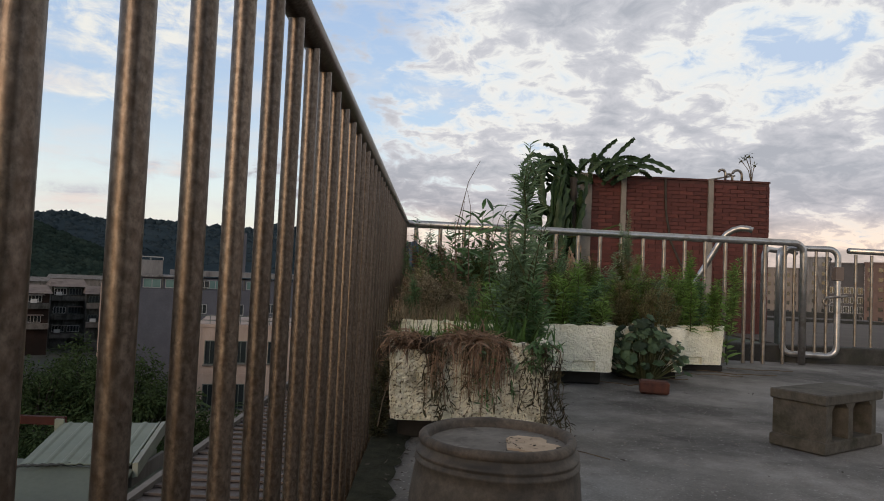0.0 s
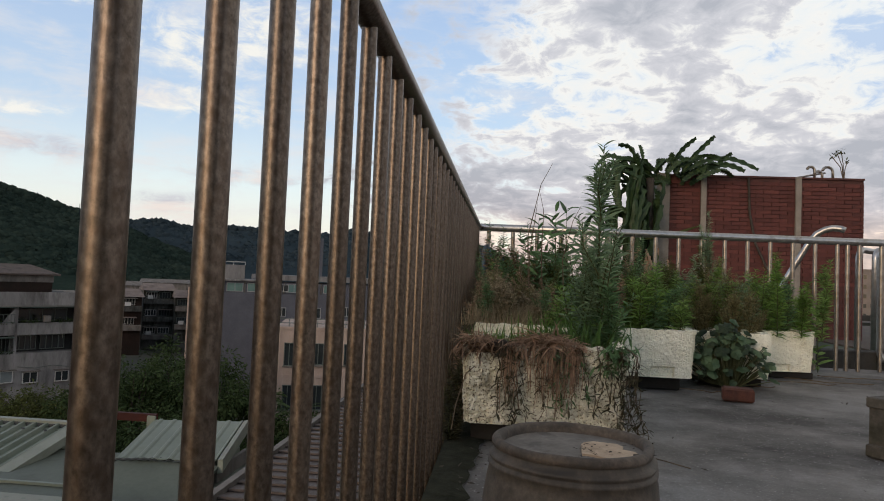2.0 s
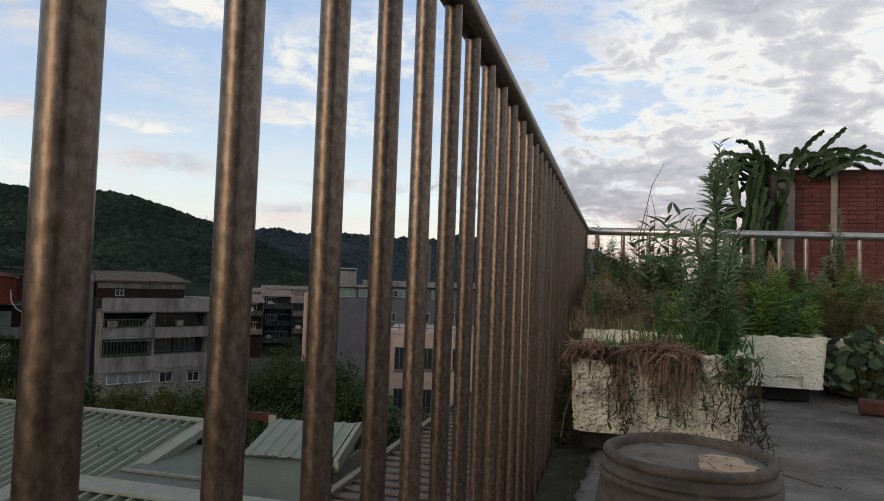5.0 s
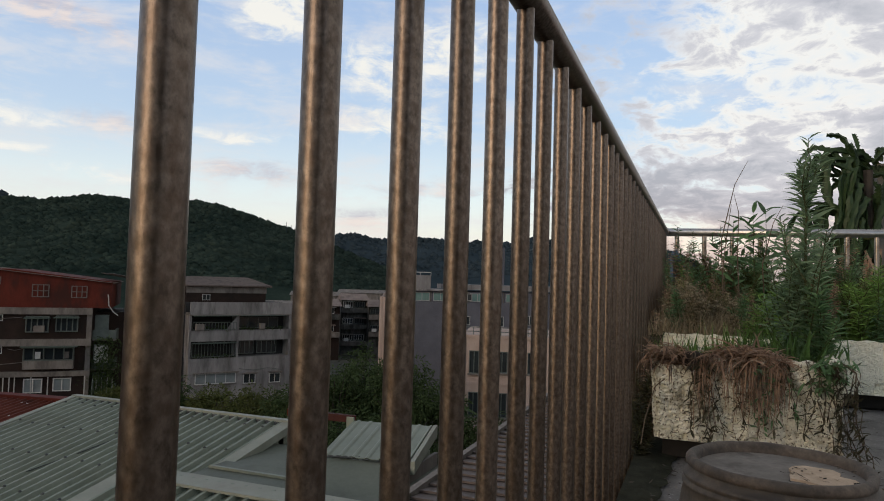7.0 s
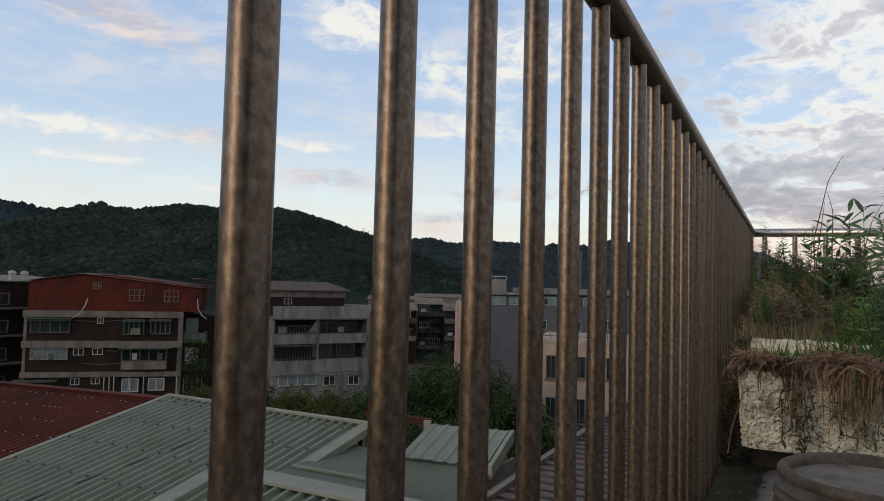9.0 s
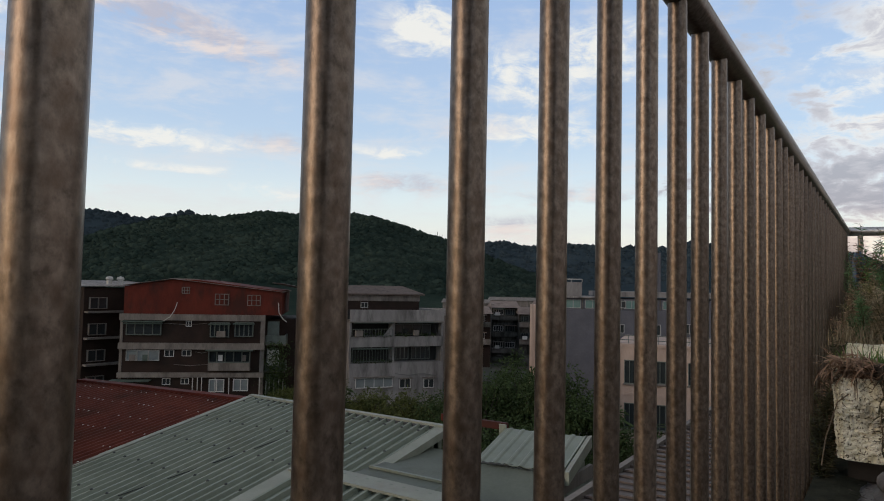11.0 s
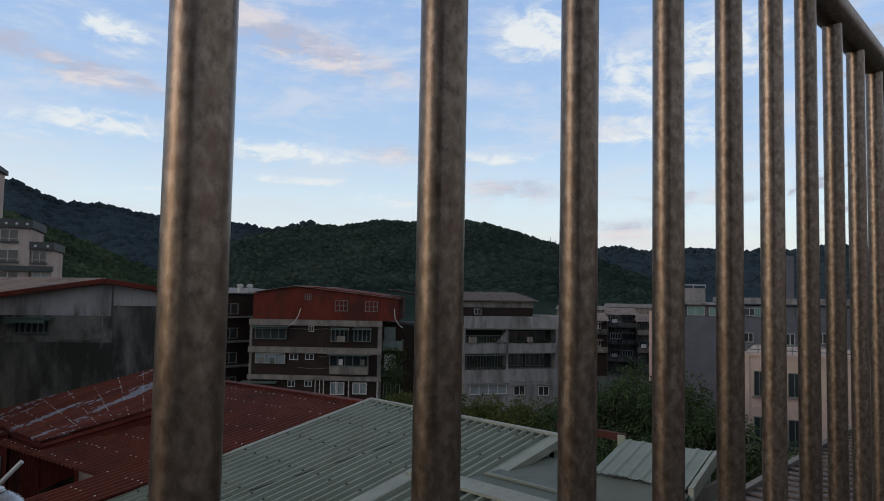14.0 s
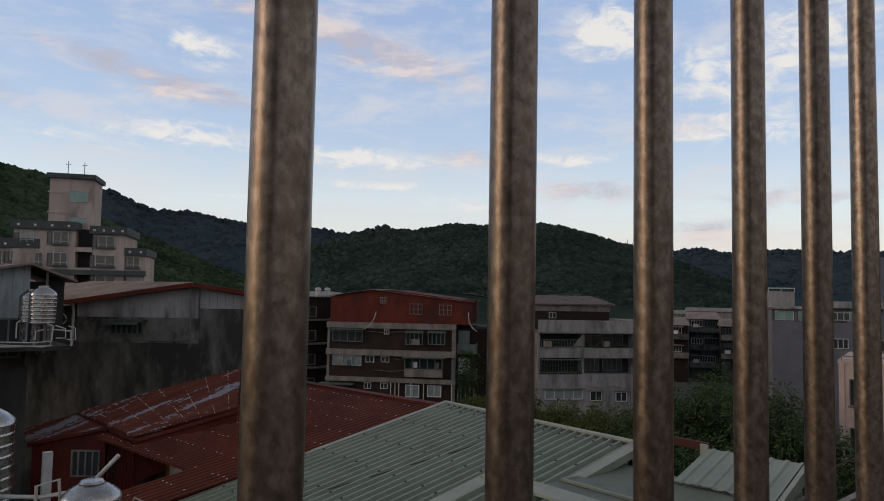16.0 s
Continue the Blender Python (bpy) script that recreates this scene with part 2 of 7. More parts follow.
M_DARKWOOD = material("dark_wood_plinth", (0.014, 0.012, 0.010), (0.03, 0.026, 0.022), scale=10.0, rough=0.9, bump=0.4)
M_POT = material("weathered_plastic_drum", (0.038, 0.031, 0.024), (0.125, 0.102, 0.079), scale=26.0, rough=0.65, bump=0.4, fine=160.0,
                 stain=(0.035, 0.030, 0.025), stain_scale=9.0, stain_at=(0.47, 0.66), bump_dist=0.003)
# rim colour is paler than the body: wear plus a painted top highlight
M_POTRIM = material("worn_highlit_drum_rim", (0.050, 0.040, 0.031), (0.155, 0.122, 0.094), scale=30.0, rough=0.7, bump=0.5, fine=170.0, stain=(0.045, 0.037, 0.030), stain_scale=14.0, stain_at=(0.46, 0.62), bump_dist=0.003)
M_POTLID = material("dusty_lid", (0.15, 0.135, 0.118), (0.27, 0.245, 0.215), scale=12.0, spec=0.2, rough=0.9, bump=0.3, fine=80.0,
                    stain=(0.09, 0.08, 0.07), stain_scale=9.0, stain_at=(0.56, 0.70), bump_dist=0.003)
M_PEEL = material("bare_beige_patch", (0.42, 0.31, 0.21), (0.58, 0.44, 0.31), scale=30.0, rough=0.85, bump=0.4, fine=150.0)
M_BRICK = material("red_brick", (0.080, 0.024, 0.019), (0.130, 0.039, 0.031), scale=10.0, rough=0.85, bump=0.4, fine=90.0, vary=0.22,
                   stain=(0.06, 0.026, 0.022), stain_scale=2.2, space="Object")
M_MORTAR = material("brick_mortar", (0.060, 0.024, 0.020), (0.105, 0.042, 0.036), scale=8.0, rough=0.9, bump=0.4)
M_OLDBRICK = material("loose_red_brick", (0.055, 0.022, 0.016), (0.125, 0.046, 0.030), scale=25.0, rough=0.9, bump=0.6, fine=130.0)
M_POSTCEMENT = material("cement_render", (0.20, 0.17, 0.14), (0.32, 0.28, 0.235), scale=6.0, rough=0.9, bump=0.3)
M_BLOCK = material("cement_block", (0.052, 0.046, 0.036), (0.115, 0.102, 0.082), scale=22.0, rough=0.95, bump=0.9, fine=180.0,
                   stain=(0.036, 0.034, 0.02), stain_scale=8.0, stain_at=(0.52, 0.68), bump_dist=0.004)
M_LEAF = leaf_material("green_leaf", (0.120, 0.205, 0.052), (0.270, 0.390, 0.120), island=0.5, through_light=0.5)
M_LEAF_DARK = leaf_material("dark_green_leaf", (0.085, 0.165, 0.074), (0.170, 0.285, 0.128), through_light=0.4)
M_LEAF_GREY = leaf_material("grey_green_leaf", (0.140, 0.215, 0.122), (0.265, 0.365, 0.210), through_light=0.45)
M_GRASS = leaf_material("fresh_grass", (0.110, 0.200, 0.045), (0.235, 0.380, 0.095), through_light=0.45)
M_DRY = leaf_material("dry_grass", (0.185, 0.114, 0.074), (0.430, 0.296, 0.205), island=0.5, rough=0.8)
M_STRAW = leaf_material("straw_weed", (0.20, 0.155, 0.095), (0.43, 0.36, 0.24), rough=0.8)
M_SQUASH = leaf_material("squash_leaf", (0.036, 0.074, 0.038), (0.120, 0.170, 0.090), island=0.7, rough=0.5)
M_CACTUS = leaf_material("cactus_skin", (0.016, 0.034, 0.014), (0.042, 0.07, 0.024), island=0.4, rough=0.5, through_light=0.0)
M_RUSSET = leaf_material("russet_weed", (0.170, 0.150, 0.070), (0.330, 0.290, 0.150), rough=0.8, through_light=0.45)
M_STEM = leaf_material("plant_stem", (0.06, 0.075, 0.03), (0.12, 0.12, 0.06))
M_TWIG = leaf_material("dry_twig", (0.10, 0.07, 0.045), (0.20, 0.15, 0.10))
M_TREE = leaf_material("tree_leaf", (0.034, 0.054, 0.021), (0.076, 0.108, 0.043), island=0.5, rough=0.85, spec=0.08)
M_TREE_OLIVE = leaf_material("olive_tree_leaf", (0.052, 0.068, 0.023), (0.117, 0.130, 0.046), island=0.5, rough=0.85, spec=0.08)
M_BARK = material("tree_bark", (0.04, 0.032, 0.025), (0.08, 0.065, 0.05), scale=10.0, rough=0.95, bump=0.6)
M_EDGE_STRIP = material("dark_floor_strip", (0.020, 0.022, 0.014), (0.05, 0.05, 0.035), scale=18.0, rough=0.95, bump=0.7, fine=120.0, spec=0.1)
M_TARP = material("blue_tarpaulin", (0.06, 0.095, 0.145), (0.11, 0.16, 0.23), scale=6.0, rough=0.6, bump=0.4)

# ---------------------------------------------------------------- mesh helpers


class Shape:
    """Vertices and faces of one mesh in the making."""

    def __init__(self):
        self.v, self.f = [], []

    def add(self, verts, faces):
        o = len(self.v)
        self.v += [tuple(q) for q in verts]
        self.f += [tuple(i + o for i in q) for q in faces]
        return self

    def box(self, x0, y0, z0, x1, y1, z1, m=None, bevel=0.0):
        b = bevel
        if b:
            vs, fs = [], []
            rings = []
            for z, i in ((z0, b), (z0 + b, 0), (z1 - b, 0), (z1, b)):
                rings.append([(x0 + i, y0 + i, z), (x1 - i, y0 + i, z), (x1 - i, y1 - i, z), (x0 + i, y1 - i, z)])
            for r in rings:
                vs += r
            fs.append((3, 2, 1, 0))
            for k in range(3):
                for j in range(4):
                    a = k * 4
                    fs.append((a + j, a + (j + 1) % 4, a + 4 + (j + 1) % 4, a + 4 + j))
            fs.append((12, 13, 14, 15))
        else:
            vs = [(x0, y0, z0), (x1, y0, z0), (x1, y1, z0), (x0, y1, z0), (x0, y0, z1), (x1, y0, z1), (x1, y1, z1), (x0, y1, z1)]
            fs = [(3, 2, 1, 0), (4, 5, 6, 7), (0, 1, 5, 4), (1, 2, 6, 5), (2, 3, 7, 6), (3, 0, 4, 7)]
        if m is not None:
            vs = [m @ Vector(q) for q in vs]
        return self.add(vs, fs)

    def tube(self, pts, radius, sides=10, cap=True):
        pts = [Vector(p) for p in pts]
        n = len(pts)
        rad = radius if isinstance(radius, (list, tuple)) else [radius] * n
        up = None
        o = len(self.v)
        for i, p in enumerate(pts):
            d = (pts[min(i + 1, n - 1)] - pts[max(i - 1, 0)]).normalized()
            if up is None:
                up = d.orthogonal().normalized()
            up = (up - d * up.dot(d))
            up = up.normalized() if up.length > 1e-6 else d.orthogonal().normalized()
            w = d.cross(up)
            for k in range(sides):
                a = 2 * math.pi * k / sides
                self.v.append(tuple(p + (up * math.cos(a) + w * math.sin(a)) * rad[i]))
        for i in range(n - 1):
            for k in range(sides):
                a, b = o + i * sides + k, o + i * sides + (k + 1) % sides
                self.f.append((a, b, b + sides, a + sides))
        if cap:
            self.f.append(tuple(o + k for k in reversed(range(sides))))
            self.f.append(tuple(o + (n - 1) * sides + k for k in range(sides)))
        return self

    def turned(self, profile, sides=48, centre=(0, 0, 0), wobble=0.0):
        o, cx, cy, cz = len(self.v), *centre
        for r, z in profile:
            for k in range(sides):
                a = 2 * math.pi * k / sides
                q = r * (1 + wobble * noise.noise((math.cos(a) * 1.5, math.sin(a) * 1.5, z * 8)))
                self.v.append((cx + q * math.cos(a), cy + q * math.sin(a), cz + z + wobble * 0.3 * r * noise.noise((math.cos(a) * 2, math.sin(a) * 2, 7 + r * 9))))
        for i in range(len(profile) - 1):
            for k in range(sides):
                a, b = o + i * sides + k, o + i * sides + (k + 1) % sides
                self.f.append((a, b, b + sides, a + sides))
        return self

    def leaf(self, base, way, length, width, droop=0.3, segs=3, roll=0.0, shape=(0.35, 1.0, 0.75, 0.0)):
        """A tapered strip, folded down along its length."""
        way = Vector(way).normalized()
        side = way.cross(Vector((0, 0, 1)))
        side = side.normalized() if side.length > 1e-4 else Vector((1, 0, 0))
        if roll:
            side = Matrix.Rotation(roll, 3, way) @ side
        p, o = Vector(base), len(self.v)
        d = way.copy()
        for i in range(segs + 1):
            s = i / segs * (len(shape) - 1)
            j = min(int(s), len(shape) - 2)
            w = width * (shape[j] + (shape[j + 1] - shape[j]) * (s - j)) / 2
            self.v.append(tuple(p - side * w))
            self.v.append(tuple(p + side * w))
            d = (d + Vector((0, 0, -droop / segs))).normalized()
            p = p + d * (length / segs)
        for i in range(segs):
            a = o + 2 * i
            self.f.append((a, a + 1, a + 3, a + 2))
        return self

    def data(self, name, mat, smooth=False):
        me = bpy.data.meshes.new(name)
        me.from_pydata(self.v, [], self.f)
        if smooth:
            me.polygons.foreach_set("use_smooth", [True] * len(me.polygons))
        me.materials.append(mat)
        me.update()
        return me


def part(name, shape, mat, parent=None, label="", smooth=False, m=None):
    ob = new(name, shape.data(name, mat, smooth))
    if parent:
        ob.parent = parent
    if m is not None:
        ob.matrix_basis = m
    if label:
        tagged(ob, label)
    return ob


def thing(name, label, category, group="", kind="", at=None):
    e = new(name)
    e.empty_display_size = 0.1
    if at is not None:
        e.matrix_basis = at
    return tagged(e, label, category, group, kind)


def piece(name, me, parent, m):
    ob = new(name, me)
    ob.parent = parent
    ob.matrix_basis = m
    return ob


def arc(centre, r, a0, a1, u, w, n=8):
    c, u, w = Vector(centre), Vector(u), Vector(w)
    return [c + (u * math.cos(radians(a0 + (a1 - a0) * i / n)) + w * math.sin(radians(a0 + (a1 - a0) * i / n))) * r for i in range(n + 1)]


EYE_X, EYE_Y = 0.21, -0.34


def polar(az, d):
    return Vector((EYE_X - d * math.sin(radians(az)), EYE_Y + d * math.cos(radians(az)), 0))


def frontage(a1, d1, a2, d2):
    """Local frame of a facade: x along it, y into the building, z up."""
    p, q = polar(a1, d1), polar(a2, d2)
    x = (q - p).normalized()
    y = Vector((-x.y, x.x, 0))
    m = Matrix(((x.x, y.x, 0, p.x), (x.y, y.y, 0, p.y), (0, 0, 1, 0), (0, 0, 0, 1)))
    return m, (q - p).length


GROUND = -13.0

# ---------------------------------------------------------------- distance: ground and hills
M_GROUND = material("far_ground", (0.03, 0.035, 0.025), (0.07, 0.07, 0.06), scale=0.05, rough=0.95, bump=0.0, fine=0.6, stain=(0.03, 0.05, 0.02), stain_scale=0.02)
g = Shape()
ring = [(EYE_X + 4000 * math.cos(2 * math.pi * k / 64), 4000 * math.sin(2 * math.pi * k / 64), GROUND) for k in range(64)]
g.add(ring, [tuple(range(64))])
tagged(part("ground", g, M_GROUND), "dark valley floor far below the roof", "ground", kind="structure")

# both canopy colours are blued to stand in for haze, the far one most
M_HILL = material("forest_canopy", (0.017, 0.029, 0.025), (0.039, 0.056, 0.045), scale=0.03, rough=1.0, bump=0.4, bump_dist=0.8, fine=0.5, island=0.22, spec=0.0)
M_HILL_HAZED = material("hazed_forest_canopy", (0.028, 0.041, 0.050), (0.042, 0.058, 0.068), scale=0.02, rough=1.0, bump=0.3, bump_dist=1.0, fine=0.3, island=0.16, spec=0.0)


def interp(table, a):
    table = sorted(table)
    if a <= table[0][0]:
        return table[0][1]
    for (p, x), (q, y) in zip(table, table[1:]):
        if a <= q:
            s = (a - p) / (q - p)
            return x + (y - x) * s
    return table[-1][1]


def hill(name, label, mat, table, dist, step, rows, lump, amp, seed, crowns):
    """A wooded ridge: a slope with rounded crowns of trees all over it."""
    lo, hi = min(table)[0], max(table)[0]
    n = int((hi - lo) / step) + 1
    s = Shape()
    near, far = dist * 0.45, dist * 1.25
    for j in range(rows + 3):
        f = j / rows
        d = near + (dist - near) * f if f <= 1 else dist + (far - dist) * (j - rows) / 3
        for i in range(n):
            az = lo + i * step
            top = 0.55 + dist * math.tan(radians(interp(table, az)))
            p = polar(az, d)
            k = (f ** 1.15 if f <= 1 else 1 - 0.5 * (j - rows) / 3)
            z = GROUND + (top - GROUND) * k
            q = Vector((p.x, p.y, 0)) / lump
            cell = noise.voronoi((q.x, q.y, seed))[0][0]
            bump = (0.55 - cell) * amp * (0.35 + 0.65 * min(1, f * 1.5))
            z += bump + amp * 0.5 * noise.noise((q.x * 0.3, q.y * 0.3, seed + 3)) + dist * 0.012 * noise.noise((p.x / dist * 6, p.y / dist * 6, seed)) * math.sin(math.pi * min(f, 1))
            s.v.append((p.x, p.y, z))
    for j in range(rows + 2):
        for i in range(n - 1):
            a = j * n + i
            s.f.append((a, a + n, a + n + 1, a + 1))
    # crowns of trees all over the slope, closest together along the ridge
    rnd = random.Random(seed)
    for i in range(crowns):
        az = rnd.uniform(lo, hi)
        f = 1 - rnd.random() ** 1.6 * 0.75 if i % 4 else rnd.uniform(0.97, 1.0)
        d = near + (dist - near) * f
        top = 0.55 + dist * math.tan(radians(interp(table, az)))
        c = polar(az, d)
        c.z = GROUND + (top - GROUND) * f ** 1.15 + dist * 0.012 * noise.noise((c.x / dist * 6, c.y / dist * 6, seed)) * math.sin(math.pi * f)
        r = lump * (0.20 + 0.55 * rnd.random() ** 2.0) * (1.25 if i % 4 == 0 else 1.1)
        c.z += r * (rnd.uniform(-0.1, 0.5) if i % 4 == 0 else rnd.uniform(-0.6, 0.1))
        o = len(s.v)
        rings, sides = 3, 6
        for a in range(rings + 1):
            for b in range(sides):
                th, ph = math.pi * a / rings, 2 * math.pi * (b + 0.5 * (a % 2)) / sides
                q = r * rnd.uniform(0.78, 1.16)
                s.v.append((c.x + q * math.sin(th) * math.cos(ph), c.y + q * math.sin(th) * math.sin(ph), c.z + q * 0.85 * math.cos(th)))
        for a in range(rings):
            for b in range(sides):
                x0, x1 = o + a * sides + b, o + a * sides + (b + 1) % sides
                s.f.append((x0, x0 + sides, x1 + sides, x1))
    return tagged(part(name, s, mat, smooth=True), label, "hill", kind="stuff")


hill("far_hill", "distant wooded ridge across the valley, tinted blue-green by painted haze", M_HILL_HAZED,
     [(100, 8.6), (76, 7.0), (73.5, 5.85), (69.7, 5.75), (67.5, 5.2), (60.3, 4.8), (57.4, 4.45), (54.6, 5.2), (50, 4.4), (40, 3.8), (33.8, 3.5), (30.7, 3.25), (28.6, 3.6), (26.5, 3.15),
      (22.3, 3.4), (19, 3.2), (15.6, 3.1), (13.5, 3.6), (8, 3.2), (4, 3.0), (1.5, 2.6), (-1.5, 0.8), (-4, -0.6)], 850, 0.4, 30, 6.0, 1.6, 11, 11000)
hill("wooded_hill", "dark green wooded hill behind the houses", M_HILL,
     [(66, 0.6), (60, 3.5), (57.4, 4.2), (54.6, 4.8), (51.7, 4.85), (48.8, 5.4), (46, 5.35), (41.6, 5.55), (39.3, 5.35), (37, 4.62), (34.2, 3.83), (31, 2.7), (28, 1.5), (23, -0.2)],
     480, 0.4, 40, 3.6, 1.1, 5, 16000)
M_HILL_NEAR = material("near_forest_canopy", (0.022, 0.036, 0.022), (0.055, 0.078, 0.046), scale=0.06, rough=1.0, bump=0.4, bump_dist=0.6, fine=0.8, island=0.3, spec=0.0)
hill("near_wooded_slope", "dark wooded slope beside the apartment tower", M_HILL_NEAR,
     [(104, 9.2), (83.2, 8.3), (80, 7.6), (77, 4.9), (72.8, 3.4), (66, 0.5), (62, -1.0)], 260, 0.5, 40, 2.0, 0.6, 21, 14000)

for az, d, z0, h in ((34.1, 470, 27.0, 10.5), (33.7, 470, 26.0, 9.5)):
    q = polar(az, d)
    e = thing("lattice_mast", "thin steel mast standing on the wooded ridge", "mast", group="masts on the ridge", at=pose(q.x, q.y, z0))
    part("pole", Shape().tube([(0, 0, 0), (0, 0, h)], [0.28, 0.16], 5), M_HILL_HAZED, e)

# ---------------------------------------------------------------- neighbouring buildings
M_REDCLAD = material("red_metal_cladding", (0.072, 0.014, 0.009), (0.118, 0.025, 0.016), scale=0.8, rough=0.7, bump=0.1, fine=9.0, stain=(0.05, 0.018, 0.014), stain_scale=0.5, stretch=(1, 1, 0.4), spec=0.12)
M_BROWNTILE = material("brown_tiled_wall", (0.019, 0.012, 0.010), (0.036, 0.023, 0.018), scale=0.7, rough=0.75, bump=0.1, fine=12.0, stain=(0.02, 0.015, 0.012), stain_scale=0.4, spec=0.15)
M_LEDGE = material("grimy_concrete_band", (0.115, 0.100, 0.088), (0.215, 0.192, 0.172), scale=0.9, rough=0.9, bump=0.1, fine=8.0, stain=(0.09, 0.08, 0.07), stain_scale=0.8, stretch=(1, 1, 0.4))
M_PALEWALL = material("pale_rendered_wall", (0.165, 0.155, 0.150), (0.285, 0.27, 0.262), scale=0.7, rough=0.9, bump=0.1, fine=8.0, stain=(0.085, 0.078, 0.074), stain_scale=0.9, stain_at=(0.48, 0.68), stretch=(1, 1, 0.25))
# near-black colour stands in for the shade inside recesses and open lean-tos
M_ROOM_SHADE = material("painted_room_shade", (0.012, 0.012, 0.012), (0.03, 0.03, 0.03), scale=1.0, rough=0.9, bump=0.0)
M_ROOFBROWN = material("rusty_sheet_roof", (0.13, 0.095, 0.08), (0.23, 0.18, 0.15), scale=0.8, rough=0.75, bump=0.1, fine=7.0, stain=(0.09, 0.062, 0.05), stain_scale=0.5)
M_GREYWALL = material("stained_grey_wall", (0.055, 0.053, 0.047), (0.165, 0.158, 0.145), scale=0.7, rough=0.9, bump=0.2, fine=7.0, stain=(0.022, 0.023, 0.018), stain_scale=0.75, stain_at=(0.42, 0.58), stretch=(1, 1, 0.35))
M_RENDERBAND = material("stained_cement_render", (0.07, 0.066, 0.058), (0.17, 0.162, 0.148), scale=1.1, rough=0.9, bump=0.2, fine=7.0, stain=(0.03, 0.03, 0.025), stain_scale=1.2, stain_at=(0.5, 0.62), stretch=(1, 1, 0.6))
M_GREYCLAD = material("dull_sheet_cladding", (0.215, 0.200, 0.196), (0.315, 0.298, 0.290), scale=0.8, rough=0.7, bump=0.1, fine=6.0, stain=(0.10, 0.09, 0.085), stain_scale=0.7, stretch=(1, 1, 0.3))
M_BLUECLAD = material("blue_grey_sheets", (0.19, 0.225, 0.24), (0.28, 0.32, 0.335), scale=0.8, rough=0.7, bump=0.1, fine=6.0, stain=(0.13, 0.14, 0.14), stain_scale=0.7, stretch=(1, 1, 0.3))
M_PINKWALL = material("pinkish_tile_wall", (0.33, 0.25, 0.205), (0.44, 0.345, 0.29), scale=0.8, rough=0.8, bump=0.05, fine=9.0, stain=(0.25, 0.19, 0.16), stain_scale=0.5, stretch=(1, 1, 0.4))
M_TOWERWALL = material("beige_tower_wall", (0.34, 0.27, 0.235), (0.44, 0.36, 0.32), scale=0.6, rough=0.85, bump=0.05, fine=6.0, stain=(0.20, 0.16, 0.145), stain_scale=0.4, stretch=(1, 1, 0.4))
M_CORNICE = material("dark_grey_cornice", (0.030, 0.035, 0.035), (0.06, 0.066, 0.066), scale=0.8, rough=0.7, bump=0.0)
M_SLATE = material("slate_grey_wall", (0.078, 0.078, 0.092), (0.118, 0.118, 0.138), scale=0.5, rough=0.85, bump=0.05, fine=6.0)
M_FRAME = material("white_window_frame", (0.28, 0.28, 0.27), (0.40, 0.40, 0.385), scale=2.0, rough=0.6, bump=0.0)
M_FRAME_DARK = material("dark_window_frame", (0.06, 0.075, 0.065), (0.11, 0.13, 0.115), scale=2.0, rough=0.6, bump=0.0)
M_FRAME_WHITE = material("bright_window_frame", (0.46, 0.45, 0.43), (0.60, 0.59, 0.57), scale=2.0, rough=0.6, bump=0.0)
M_GLASS = glass_material("dark_window_glass", (0.025, 0.03, 0.032))
M_GLASS_PALE = glass_material("pale_window_glass", (0.18, 0.20, 0.20))
M_GLASS_GREEN = glass_material("greenish_glass", (0.13, 0.21, 0.19))
M_AWNING = material("green_awning_sheet", (0.035, 0.055, 0.045), (0.07, 0.10, 0.085), scale=1.5, rough=0.7, bump=0.0)
M_GREENROOF = material("pale_green_sheet_roof", (0.140, 0.165, 0.125), (0.205, 0.232, 0.186), scale=0.9, rough=0.5, bump=0.05, fine=14.0, stain=(0.13, 0.14, 0.10), stain_scale=0.7, stain_at=(0.5, 0.75), stretch=(1, 1, 1))
M_FLATROOF = material("dull_green_flat_roof", (0.085, 0.100, 0.078), (0.13, 0.148, 0.118), scale=1.0, rough=0.7, bump=0.1, fine=12.0, stain=(0.06, 0.066, 0.05), stain_scale=0.7)
M_GREENTRIM = material("pale_green_trim", (0.185, 0.20, 0.155), (0.26, 0.275, 0.225), scale=2.0, rough=0.55, bump=0.05, stain=(0.20, 0.20, 0.165), stain_scale=1.5)
M_REDROOF = material("weathered_red_sheet_roof", (0.080, 0.019, 0.012), (0.160, 0.044, 0.027), scale=1.6, rough=0.65, bump=0.05, fine=14.0, rough_vary=0.08, stain=(0.060, 0.021, 0.014), stain_scale=0.8, stain_at=(0.46, 0.68), spec=0.15)
M_REDROOF_OLD = material("peeling_red_sheet_roof", (0.085, 0.022, 0.015), (0.155, 0.046, 0.029), scale=1.5, spec=0.2, rough=0.75, bump=0.05, fine=10.0, stain=(0.24, 0.24, 0.28), stain_scale=0.8, stain_at=(0.555, 0.575), stretch=(1.6, 0.22, 1))
M_BROWNROOF = material("brown_plank_roof", (0.075, 0.055, 0.046), (0.125, 0.095, 0.08), scale=4.0, rough=0.75, bump=0.2, fine=30.0, stain=(0.05, 0.036, 0.03), stain_scale=2.0, vary=0.12)
M_WHITEPIPE = material("grey_white_pvc", (0.28, 0.28, 0.27), (0.40, 0.40, 0.385), scale=3.0, rough=0.5, bump=0.0)
M_TANK = material("stainless_water_tank", (0.25, 0.245, 0.24), (0.42, 0.41, 0.40), scale=5.0, rough=0.26, metal=1.0, bump=0.05)
M_SOOT = material("sooty_concrete", (0.016, 0.014, 0.013), (0.046, 0.042, 0.039), scale=0.9, rough=0.95, bump=0.2, fine=7.0, stain=(0.016, 0.017, 0.013), stain_scale=0.8, stretch=(1, 1, 0.3))


